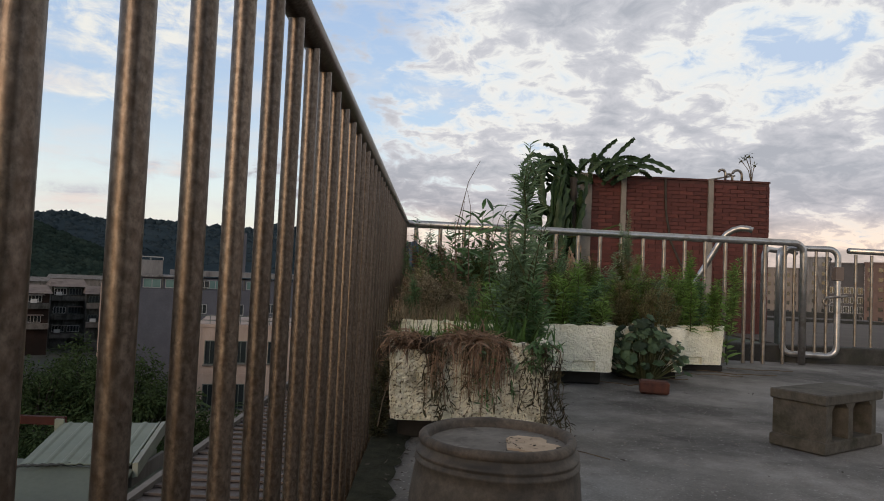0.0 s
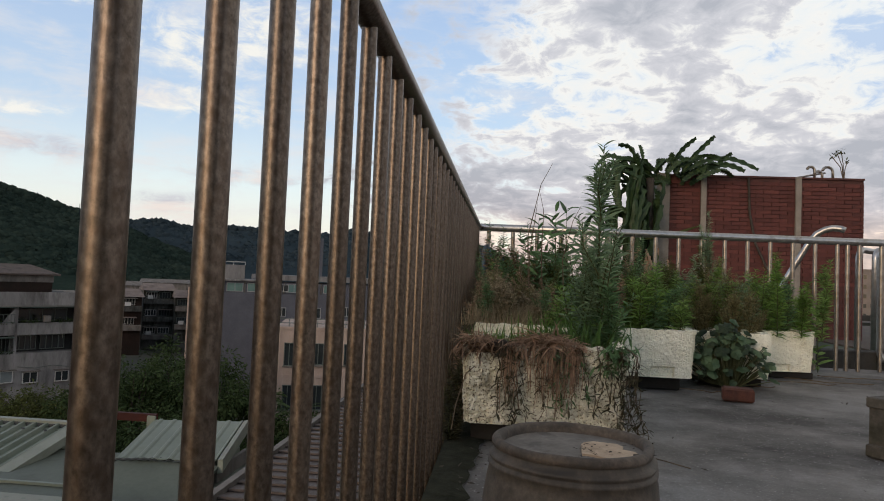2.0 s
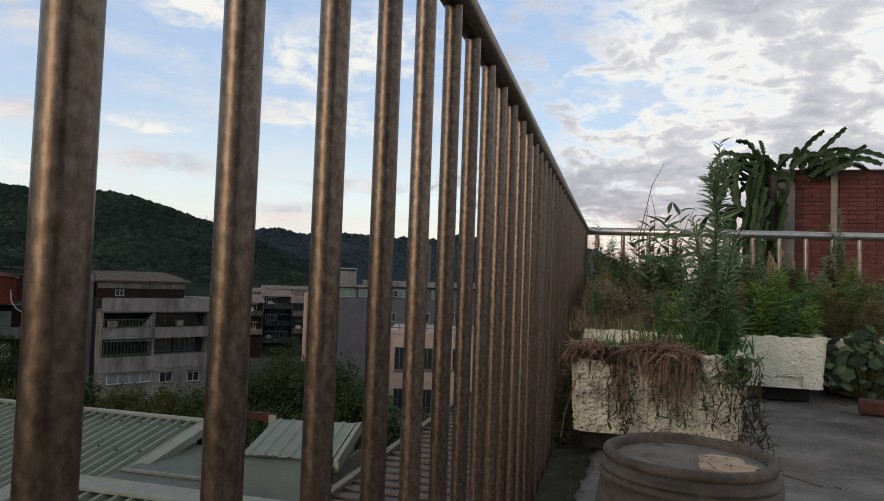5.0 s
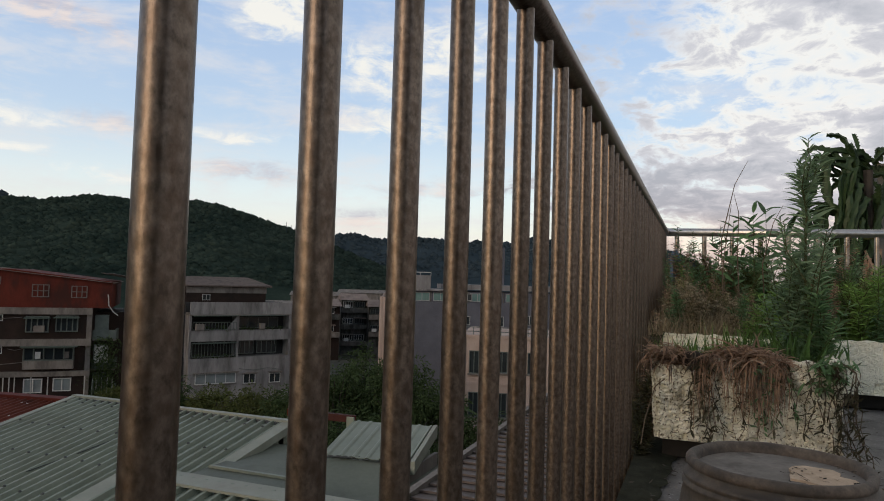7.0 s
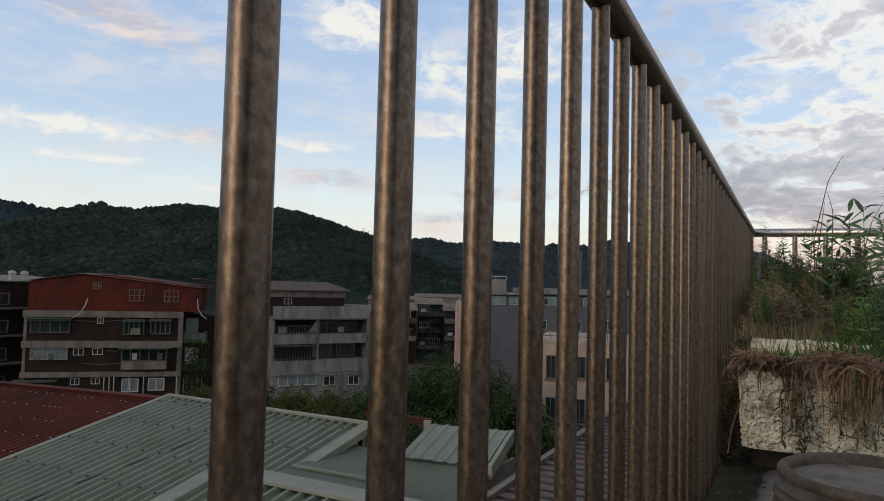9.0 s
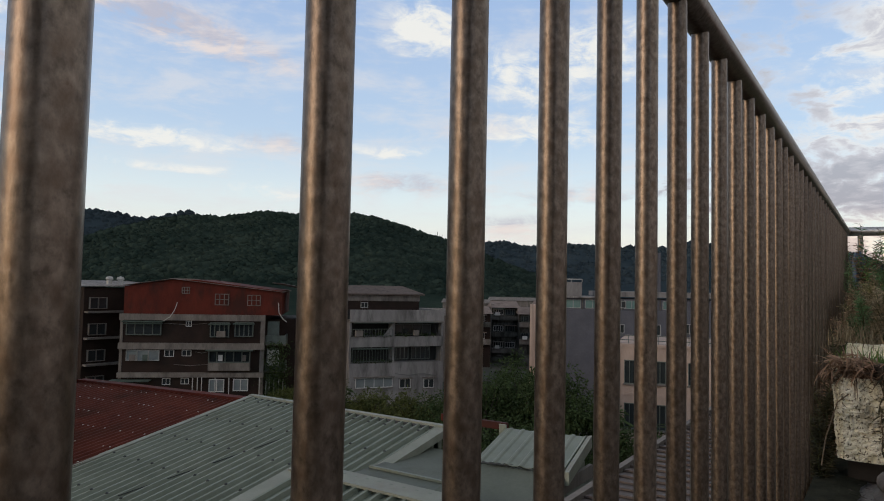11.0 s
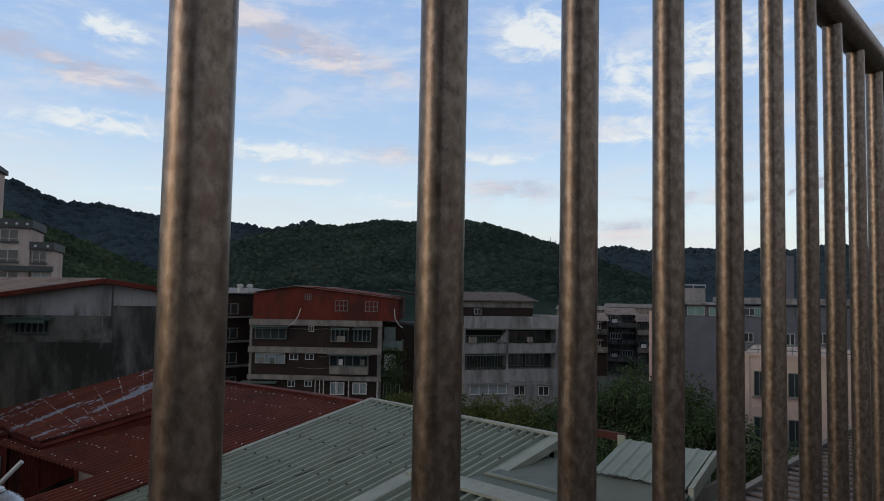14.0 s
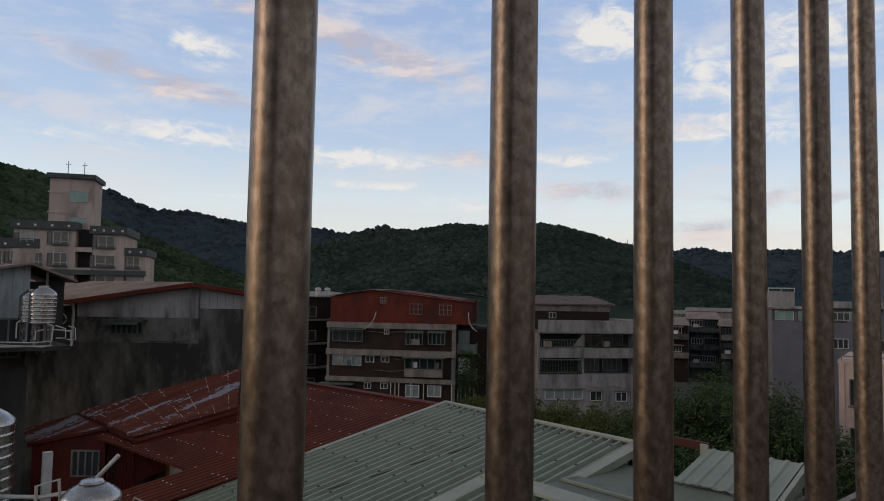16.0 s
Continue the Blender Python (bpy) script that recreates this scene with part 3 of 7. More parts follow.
def window(parent, u0, z0, u1, z1, glass=None, frame_mat=None, bars=2, depth=0.08, sill=False):
    """A framed window on a facade, its glass set back behind the frame."""
    w = Shape()
    f = max(0.05, 0.06 * min(u1 - u0, z1 - z0))
    for y in (-depth, 0.02):
        w.v += [(u0, y, z0), (u1, y, z0), (u1, y, z1), (u0, y, z1), (u0 + f, y, z0 + f), (u1 - f, y, z0 + f), (u1 - f, y, z1 - f), (u0 + f, y, z1 - f)]
    for k in range(4):
        j = (k + 1) % 4
        w.f += [(k, j, 4 + j, 4 + k), (8 + j, 8 + k, 12 + k, 12 + j), (k, 8 + k, 8 + j, j), (4 + j, 12 + j, 12 + k, 4 + k)]
    fr = part("window", w, frame_mat or M_FRAME, parent)
    for k in range(1, bars):
        c = u0 + (u1 - u0) * k / bars
        part("mullion", Shape().box(c - f / 2, -depth * 0.9, z0 + f, c + f / 2, 0.02, z1 - f), frame_mat or M_FRAME, fr)
    part("pane", Shape().box(u0 + f * 0.5, -depth * 0.35, z0 + f * 0.5, u1 - f * 0.5, 0.01, z1 - f * 0.5), glass or M_GLASS, fr)
    if sill:
        part("sill", Shape().box(u0 - 0.08, -depth * 2, z0 - 0.09, u1 + 0.08, 0.0, z0 - 0.003), M_LEDGE, fr)
    return fr


def slab(name, parent, u0, v0, z0, u1, v1, z1, mat, label=""):
    return part(name, Shape().box(u0, v0, z0, u1, v1, z1), mat, parent, label)


def ribbed(s, origin, along, down, width, length, pitch, rise, m=None, crown=0.35):
    """Sheet roof: trapezoid ribs across width, running down the slope."""
    o, a, d = Vector(origin), Vector(along).normalized(), Vector(down).normalized()
    n = a.cross(d)
    if n.z < 0:
        n = -n
    prof = []
    k = 0
    while k * pitch < width:
        b = k * pitch
        prof += [(b, 0), (b + pitch * (0.5 - crown / 2 - 0.12), 0), (b + pitch * (0.5 - crown / 2), rise), (b + pitch * (0.5 + crown / 2), rise), (b + pitch * (0.5 + crown / 2 + 0.12), 0)]
        k += 1
    prof = [(min(x, width), h) for x, h in prof] + [(width, 0)]
    vs, fs = [], []
    for off in (0.0, 0.012):
        for x, h in prof:
            vs += [o + a * x + n * (h - off), o + a * x + d * length + n * (h - off)]
    c = len(prof)
    for i in range(c - 1):
        fs.append((2 * i, 2 * i + 2, 2 * i + 3, 2 * i + 1))
        j = 2 * c + 2 * i
        fs.append((j + 1, j + 3, j + 2, j))
        fs.append((2 * i + 1, 2 * i + 3, j + 3, j + 1))
        fs.append((2 * i, j, j + 2, 2 * i + 2))
    s.add(vs, fs)
    return s


def red_apartments():
    m, w = frontage(59.0, 72, 48.3, 69.4)
    b = thing("apartment_building", "four-storey brown tiled apartment house with red metal roof storey", "building", at=m)
    slab("wall", b, 0.0, 0.0, GROUND, w, 12, -2.85, M_BROWNTILE)
    s = Shape()
    prof = [(0.2, -2.85), (w - 0.1, -2.85), (w + 1.6, -2.85), (w + 1.6, -0.42), (6.6, 0.55), (4.6, 0.52), (0.2, -0.2)]
    n = len(prof)
    s.add([(x, -0.05, z) for x, z in prof] + [(x, 11, z) for x, z in prof], [tuple(reversed(range(n)))] + [tuple(range(n, 2 * n))] + [(i, (i + 1) % n, n + (i + 1) % n, n + i) for i in range(n)])
    part("roof_storey", s, M_REDCLAD, b, "dark red corrugated metal walls")
    s = Shape()
    ribbed(s, (4.4, -0.35, 0.60), (0, 1, 0), (0.99, 0, -0.104), 11.6, 10.9, 0.5, 0.03)
    part("roof", s, M_ROOFBROWN, b)
    s = Shape()
    ribbed(s, (4.7, -0.35, 0.60), (0, 1, 0), (-0.985, 0, -0.155), 11.6, 4.7, 0.5, 0.03)
    part("roof", s, M_ROOFBROWN, b)
    for z0, z1, d in ((-3.45, -2.86, 0.35), (-6.25, -5.65, 0.4), (-8.95, -8.5, 0.4)):
        slab("ledge", b, -0.1, -d, z0, w + 0.1, 0.05, z1, M_LEDGE)
    slab("corner_column", b, w - 0.35, -0.06, GROUND, w + 0.06, 0.3, -3.46, M_LEDGE)
    slab("corner_column", b, -0.06, -0.06, GROUND, 0.2, 0.3, -3.46, M_LEDGE)
    for q in ((5.5, -0.85, 6.23, -0.2), (8.63, -1.92, 9.97, -0.8), (11.72, -1.94, 13.01, -0.86)):
        f = window(b, *q, bars=3, glass=M_GLASS_GREEN, depth=0.14, frame_mat=M_LEDGE)
        slab("transom", f, q[0] + 0.06, -0.12, (q[1] + q[3]) / 2 - 0.03, q[2] - 0.06, -0.02, (q[1] + q[3]) / 2 + 0.03, M_LEDGE)
    for q in ((0.52, -4.9, 3.75, -3.6), (8.29, -5.06, 10.1, -3.61), (10.62, -5.0, 12.4, -3.55)):
        f = window(b, *q, frame_mat=M_FRAME_DARK, bars=4, depth=0.25)
        slab("awning", f, q[0] - 0.1, -0.75, q[3] - 0.22, q[2] + 0.1, -0.02, q[3] - 0.12, M_AWNING)
    for q in ((5.98, -4.05, 6.52, -3.5), (4.1, -6.98, 4.98, -6.32), (5.71, -6.93, 6.59, -6.32), (3.98, -9.7, 4.74, -9.06), (5.71, -9.64, 6.47, -9.05)):
        window(b, *q, bars=2, glass=M_GLASS, frame_mat=M_FRAME_WHITE)
    window(b, 0.6, -7.36, 3.66, -6.33, glass=M_GLASS_PALE, bars=3, depth=0.2)
    bay = window(b, 8.3, -7.5, 12.22, -6.36, frame_mat=M_FRAME_DARK, bars=5, depth=0.7)
    slab("bay_base", bay, 8.3, -0.72, -8.25, 12.22, 0.0, -7.51, M_LEDGE)
    for q in ((8.36, -10.4, 9.81, -9.15), (10.64, -10.3, 12.08, -9.13)):
        window(b, *q, glass=M_GLASS_PALE, bars=2, depth=0.2, frame_mat=M_FRAME_WHITE)
    slab("air_conditioner", b, 9.0, -0.75, -5.0, 9.8, -0.25, -4.45, M_LEDGE)
    slab("canopy", b, -0.6, -1.3, -9.25, 3.0, 0.0, -9.15, M_AWNING)
    for u in (6.9, 7.35, 7.75, 9.0, 10.3, 13.2):
        part("drain_pipe", Shape().tube([(u, -0.5, -10.8), (u, -0.5, -8.95)], 0.05, 6), M_WHITEPIPE, b)
    part("cable", Shape().tube([(4.0, -0.5, -3.5), (4.6, -0.55, -3.1), (5.0, -0.5, -2.4), (5.2, -0.45, -1.7)], 0.04, 5), M_WHITEPIPE, b)
    # side with stacked balconies, turning the corner
    for k, z in enumerate((-5.9, -8.6, -11.2)):
        s = slab("balcony", b, w + 0.1, 0.5, z, w + 2.1, 4.5, z + 0.15, M_LEDGE)
        slab("parapet", s, w + 1.95, 0.5, z + 0.15, w + 2.1, 4.5, z + 1.0, M_FRAME_DARK)
        slab("parapet", s, w + 0.1, 0.5, z + 0.15, w + 1.95, 0.6, z + 1.0, M_FRAME_DARK)
        slab("shutter", s, w + 0.25, 0.62, z + 0.9, w + 1.4, 0.75, z + 2.4, M_GLASS_PALE if k == 1 else M_FRAME_DARK)
    slab("side_wall", b, w + 0.1, 3.2, GROUND, w + 3.6, 12, -3.4, M_BROWNTILE)


    # clutter of the side: creepers, a white shutter, pipes and a fallen cable
    rnd = random.Random(71)
    lv = Shape()
    for k in range(2600):
        z = -11.5 + 6.0 * rnd.random() ** 1.4
        lv.leaf((w + 0.4 + rnd.gauss(0.9, 0.7), 0.35 - rnd.random() * 0.7, z), (rnd.gauss(0, 1), rnd.gauss(-0.3, 1), rnd.gauss(0, 1)), rnd.uniform(0.15, 0.35), rnd.uniform(0.06, 0.14), 0.5, 2, rnd.uniform(-1, 1), (0.3, 1, 0.0))
    tagged(part("creeper", lv, M_TREE, b, "tangled creeper on the side wall"), kind="stuff")
    slab("shutter", b, w + 0.35, 0.28, -7.9, w + 1.5, 0.34, -6.3, M_FRAME_WHITE, "white roller shutter")
    for k in range(5):
        u = w + 0.3 + 0.42 * k
        part("drain_pipe", Shape().tube([(u, 0.1, -10.9), (u + rnd.uniform(-0.1, 0.1), 0.1, -9.2)], 0.05, 6), M_WHITEPIPE, b)
    part("cable", Shape().tube([(w + 1.3, -0.15, -1.6), (w + 1.4, -0.2, -2.6), (w + 1.8, -0.2, -3.2), (w + 2.2, -0.2, -3.5)], 0.05, 5), M_WHITEPIPE, b)
    for z, u0, u1 in ((-7.72, 5.0, 8.2), (-3.75, 4.0, 8.0), (-6.5, 7.0, 8.2)):
        part("cable", Shape().tube([(u0, -0.1, z), ((u0 + u1) / 2, -0.12, z - 0.12), (u1, -0.1, z + 0.02)], 0.025, 5), M_LEDGE, b)
    slab("awning", b, 0.3, -0.95, -3.62, 4.0, -0.02, -3.52, M_AWNING)
    slab("awning", b, 8.1, -1.1, -6.32, 12.5, -0.02, -6.24, M_AWNING)
    for u in (1.0, 2.2, 9.2, 11.4):
        slab("laundry", b, u, -0.5, -7.35, u + rnd.uniform(0.3, 0.6), -0.46, -6.75, rnd.choice((M_FRAME_WHITE, M_LEDGE, M_AWNING)))


def pale_apartments():
    m, w = frontage(41.3, 70, 33.4, 73.5)
    b = thing("apartment_building", "pale grey balconied apartment house with a rusty shed on its roof", "building", at=m)
    slab("wall", b, 0, 1.6, GROUND, w, 11, -2.3, M_ROOM_SHADE, "back wall of the recessed balconies, their shade painted dark")
    slab("wall", b, 0, 0.0, GROUND, w, 1.55, -7.75, M_PALEWALL, "pale rendered ground storeys")
    for z0, z1 in ((-3.43, -2.21), (-6.09, -5.01)):
        slab("parapet", b, 0, 0, z0, w, 0.18, z1, M_PALEWALL)
        slab("balcony_floor", b, 0, 0.185, z0, w, 1.59, z0 + 0.15, M_LEDGE)
    slab("ceiling_slab", b, -0.1, -0.25, -3.55, w + 0.1, 1.59, -3.44, M_LEDGE)
    for u in (-0.05, 4.66, w - 0.25):
        slab("column", b, u, 0.0, -7.75, u + 0.22, 1.5, -3.56, M_PALEWALL)
    for u0, u1, z0, z1 in ((0.3, 4.6, -4.95, -4.2), (0.3, 4.6, -7.6, -6.2)):
        rail = Shape()
        n = 14
        for k in range(n + 1):
            u = u0 + (u1 - u0) * k / n
            rail.box(u - 0.02, -0.05, z0, u + 0.02, -0.01, z1)
        rail.box(u0, -0.06, z1 - 0.05, u1, 0.0, z1).box(u0, -0.06, z0, u1, 0.0, z0 + 0.05)
        part("window_grille", rail, M_FRAME_DARK, b)
    for q in ((5.1, -7.6, 7.0, -6.25), (7.3, -7.6, 9.5, -6.25), (5.2, -4.95, 9.6, -3.8)):
        f = window(b, *q, frame_mat=M_FRAME_DARK, bars=4)
        f.matrix_basis = pose(0, 1.5, 0)
    for q in ((0.7, -10.29, 4.73, -9.24), (5.51, -10.45, 6.77, -9.46), (8.25, -10.52, 9.46, -9.55)):
        window(b, *q, bars=4 if q[2] - q[0] > 3 else 2, glass=M_GLASS_PALE if q[0] < 1 else M_GLASS, sill=True, frame_mat=M_FRAME_WHITE)
    slab("air_conditioner", b, 0.5, -0.5, -4.94, 1.27, -0.07, -4.35, M_LEDGE)
    slab("air_conditioner", b, 6.9, -0.5, -4.9, 7.44, -0.05, -4.35, M_LEDGE)
    slab("roof_shed_wall", b, 0.15, 2.2, -2.3, 8.4, 9, -0.6, M_BROWNTILE, "dark boarded rooftop shed")
    slab("band", b, 0.1, 2.1, -1.35, 8.45, 2.19, -0.75, M_LEDGE)
    s = Shape()
    s.add([(0.0, 1.7, -0.55), (8.9, 1.7, -0.55), (7.2, 4.5, 0.3), (0.3, 4.5, 0.3), (0.0, 9.3, -0.5), (8.9, 9.3, -0.5),
           (0.0, 1.7, -0.7), (8.9, 1.7, -0.7), (0.0, 9.3, -0.65), (8.9, 9.3, -0.65)], [(0, 1, 2, 3), (3, 2, 5, 4), (1, 5, 2), (0, 3, 4), (6, 7, 1, 0), (9, 8, 4, 5), (7, 9, 5, 1), (8, 6, 0, 4), (6, 8, 9, 7)])
    part("roof", s, M_BROWNROOF, b, "rusty brown sheet roof")
    slab("stair_tower", b, -3.2, 3.0, GROUND, -0.02, 9, -0.1, M_PALEWALL)
    s = Shape()
    ribbed(s, (-6.5, 2.6, 0.35), (0, 1, 0), (0.98, 0, -0.19), 7, 6.6, 0.5, 0.03)
    part("roof", s, M_PALEWALL, b, "pale sheet roof")
    slab("chimney", b, -1.4, 4.0, -0.1, -0.4, 4.9, 1.2, M_PALEWALL)
    window(b, 1.71, -2.1, 2.5, -1.5).matrix_basis = pose(0, 2.19, 0)
    part("fin_wall", Shape().add([(3.6, -0.02, -5.0), (4.66, -0.02, -5.0), (4.66, -0.02, -3.6), (3.6, 0.16, -5.0), (4.66, 0.16, -5.0), (4.66, 0.16, -3.6)], [(0, 1, 2), (5, 4, 3), (0, 2, 5, 3), (1, 4, 5, 2)]), M_PALEWALL, b, "slanted wing wall between the balconies")
    rnd = random.Random(72)
    for u0, u1, z in ((0.3, 4.6, -5.0), (0.3, 4.6, -7.7), (5.0, 9.6, -5.0)):
        slab("awning", b, u0, -0.6, z + 1.42, u1, 0.0, z + 1.48, M_AWNING)
        lv = Shape()
        for k in range(240):
            lv.leaf((rnd.uniform(u0, u1), rnd.uniform(-0.1, 0.25), z + abs(rnd.gauss(0, 0.22))), (rnd.gauss(0, 1), rnd.gauss(0, 1), rnd.gauss(0.5, 1)), rnd.uniform(0.12, 0.3), rnd.uniform(0.05, 0.12), 0.6, 2, rnd.uniform(-1, 1), (0.3, 1, 0.0))
        tagged(part("balcony_plants", lv, M_TREE, b, "pot plants along the balcony"), kind="stuff")
    for u in (0.9, 2.3, 3.4, 5.9, 7.2, 8.6):
        part("bracket", Shape().tube([(u, -0.03, -6.1), (u, -0.28, -6.15), (u, -0.28, -6.5)], 0.03, 5), M_FRAME_DARK, b)
    part("cable", Shape().tube([(5.0, -0.1, -8.9), (6.5, -0.2, -9.1), (8.0, -0.15, -8.95), (9.4, -0.1, -9.2)], 0.03, 5), M_FRAME_DARK, b)
    for u0, u1 in ((5.4, 6.9), (8.1, 9.6), (0.5, 4.9)):
        slab("rain_hood", b, u0, -0.45, -9.42 if u0 > 1 else -9.2, u1, -0.003, -9.36 if u0 > 1 else -9.13, M_LEDGE)


def dark_terrace():
    """Dark house seen edge-on beside the red-roofed one, and its pale roof behind."""
    m, w = frontage(61.6, 78, 58.6, 80)
    b = thing("terraced_house", "dark terraced house with stacked balconies", "building", at=m)
    slab("wall", b, 0, 0, GROUND, w, 10, -0.5, M_BROWNTILE)
    for z in (-1.8, -4.5, -7.2, -9.9):
        f = window(b, 0.5, z - 0.9, 2.3, z + 0.3, frame_mat=M_LEDGE, bars=2, depth=0.3)
        slab("balcony", b, 0.1, -0.9, z - 1.3, w - 0.2, 0, z - 1.1, M_LEDGE)
    s = Shape()
    ribbed(s, (-0.5, -0.6, -0.35), (1, 0, 0), (0, 1, 0.05), w + 5.5, 11, 0.5, 0.03)
    part("roof", s, M_PALEWALL, b)
    for u in (3.0, 4.2):
        part("vent_cap", Shape().turned([(0.0, -0.3), (0.28, -0.3), (0.28, 0.25), (0.4, 0.3), (0.3, 0.55), (0.0, 0.62)], 12, (u, 1.0, 0.1)), M_FRAME, b)


def grey_warehouse():
    m, w = frontage(84.0, 31, 62.0, 26.6)
    b = thing("grey_building", "stained grey concrete house with a low brown gable roof", "building", at=m)
    prof = [(0, GROUND), (w, GROUND), (w, -0.6), (w - 0.1, -0.05), (8.0, 0.55), (3.6, -0.1), (0, -0.6)]
    n = len(prof)
    part("wall", Shape().add([(x, 0, z) for x, z in prof] + [(x - 7.0, 6.8, z) for x, z in prof], [tuple(reversed(range(n))), tuple(range(n, 2 * n))] + [(i, (i + 1) % n, n + (i + 1) % n, n + i) for i in range(n)]), M_GREYWALL, b)
    s = Shape()
    for x0, x1 in ((3.7, 8.25), (8.32, 11.0)):
        k = x0
        while k < x1:
            e = min(k + 0.30, x1)
            za = (0.55 - (8.0 - k) * 0.148 if k < 8 else 0.55 - (k - 8.0) * 0.14) - 0.05
            zb = (0.55 - (8.0 - e) * 0.148 if e < 8 else 0.55 - (e - 8.0) * 0.14) - 0.05
            zl = -0.66 if x0 < 5 else -0.28
            s.add([(k, -0.05, zl), (e, -0.05, zl), (e, -0.05, zb), (k, -0.05, za), (k + 0.05, -0.02, zl), (k + 0.05, -0.02, za)], [(0, 1, 2, 3)])
            s.box(k, -0.075, zl, k + 0.04, -0.045, za)
            k += 0.30
    part("cladding", s, M_GREYCLAD, b, "dull corrugated sheets under the gable")
    s = Shape()
    f0, f1, b0, b1 = Vector((8.12, -0.45, 0.70)), Vector((3.35, -0.45, -0.07)), Vector((1.0, 6.8, 0.70)), Vector((-3.77, 6.8, -0.07))
    for i in range(29):
        for h, k in ((0.0, i / 28 - 0.004), (0.03, i / 28), (0.03, i / 28 + 0.010), (0.0, i / 28 + 0.014)):
            s.v += [f0.lerp(b0, k) + Vector((0, 0, h)), f1.lerp(b1, k) + Vector((0, 0, h))]
    s.f += [(2 * i, 2 * i + 1, 2 * i + 3, 2 * i + 2) for i in range(29 * 4 - 1)]
    part("roof", s, M_ROOFBROWN, b)
    s = Shape()
    ribbed(s, (8.12, -0.45, 0.70), (-7.12, 7.25, 0), (0.99, 0, -0.15), 10.1, 3.8, 0.35, 0.03)
    part("roof", s, M_ROOFBROWN, b)
    s = Shape()
    s.box(0, 0, 0, 4.75, 0.05, 0.17, Matrix.Translation((8.12, -0.5, 0.54)) @ Matrix.Rotation(math.pi, 4, "Z") @ Matrix.Rotation(radians(9.1), 4, "Y") @ Matrix.Translation((0, -0.05, 0)))
    s.box(0, 0, 0, 3.8, 0.05, 0.17, Matrix.Translation((8.12, -0.5, 0.54)) @ Matrix.Rotation(radians(8.0), 4, "Y"))
    part("verge_board", s, M_REDCLAD, b, "dark red verge board")
    f = window(b, 4.99, -1.32, 6.2, -0.84, frame_mat=M_FRAME_DARK, bars=6)
    f.matrix_basis = pose(0, -0.04, 0)
    part("awning", Shape().box(4.85, -0.55, -0.8, 6.35, -0.02, -0.74, None).box(4.85, -0.55, -0.92, 6.2, -0.52, -0.74), M_AWNING, f)
    part("render_band", Shape().box(3.7, -0.03, -1.62, 8.3, 0.0, -0.67), M_RENDERBAND, b, "paler stained render below the sheets")
    part("drain_pipe", Shape().tube([(3.62, -0.30, -0.1), (3.60, -0.14, -0.45), (3.58, -0.12, -1.75)], 0.055, 8), M_WHITEPIPE, b)
    part("conduit", Shape().tube([(7.95, -0.06, -0.3), (7.98, -0.06, -1.5), (6.4, -0.06, -1.55)], 0.025, 6), M_LEDGE, b)
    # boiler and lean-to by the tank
    slab("lean_to", b, 0.2, -0.8, -2.0, 2.6, 0.0, -0.25, M_ROOM_SHADE, "lean-to under a sheet roof, its shade painted dark")
    part("lean_to_roof", Shape().box(0.9, -1.0, 0.0, 3.6, 0.2, 0.05, Matrix.Rotation(radians(4), 4, "Y")), M_ROOFBROWN, b)
    part("boiler", Shape().turned([(0.0, -0.5), (0.26, -0.5), (0.28, -0.42), (0.28, 0.0), (0.25, 0.05), (0.0, 0.06)], 16, (2.75, -0.4, -0.25)), M_FRAME_WHITE, b)
    part("hose", Shape().tube(arc((3.25, -0.35, -0.75), 0.20, 0, 345, (1, 0, 0), (0, 0, 1), 16), 0.025, 6), M_WHITEPIPE, b)


def blue_shed():
    m, w = frontage(92, 24, 80.2, 24.5)
    b = thing("metal_shed", "blue-grey metal shed with a low pitched roof", "building", at=m)
    s = Shape()
    prof = [(0, GROUND), (4.66, GROUND), (4.66, 1.10), (4.56, 1.12), (0, 0.30)]
    n = len(prof)
    s.add([(x, 0.02, z) for x, z in prof] + [(x, 5, z) for x, z in prof], [tuple(reversed(range(n))), tuple(range(n, 2 * n))] + [(i, (i + 1) % n, n + (i + 1) % n, n + i) for i in range(n)])
    k = 0.0
    while k < 4.6:
        part("rib", Shape().box(k, -0.02, -1.3, k + 0.05, 0.019, 0.28 + k * 0.178), M_BLUECLAD, b)
        k += 0.28
    part("wall", s, M_BLUECLAD, b, "blue-grey vertical sheets")
    slab("plinth_wall", b, 0, -0.05, GROUND, 4.7, 0.018, -1.3, M_SOOT, "sooty concrete wall under the sheets")
    part("roof", Shape().add([(-0.3, -0.4, 0.32), (4.6, -0.4, 1.20), (5.9, -0.4, 0.68), (-0.3, 5, 0.32), (4.6, 5, 1.20), (5.9, 5, 0.68), (-0.3, -0.4, 0.25), (4.6, -0.4, 1.13), (5.9, -0.4, 0.61), (-0.3, 5, 0.25), (4.6, 5, 1.13), (5.9, 5, 0.61)],
                             [(0, 1, 4, 3), (1, 2, 5, 4), (6, 7, 1, 0), (7, 8, 2, 1), (9, 10, 7, 6), (10, 11, 8, 7), (8, 11, 5, 2), (9, 6, 0, 3)]), M_ROOFBROWN, b)
    slab("lean_to", b, 4.68, 0.6, -1.6, 5.75, 3.0, 0.62, M_ROOM_SHADE, "open lean-to beside the shed, its shade painted dark")
    slab("post", b, 5.09, 0.0, -1.6, 5.16, 0.07, 0.92, M_LEDGE)
    window(b, 3.80, -1.7, 4.48, -0.5, frame_mat=M_FRAME_DARK, bars=2)


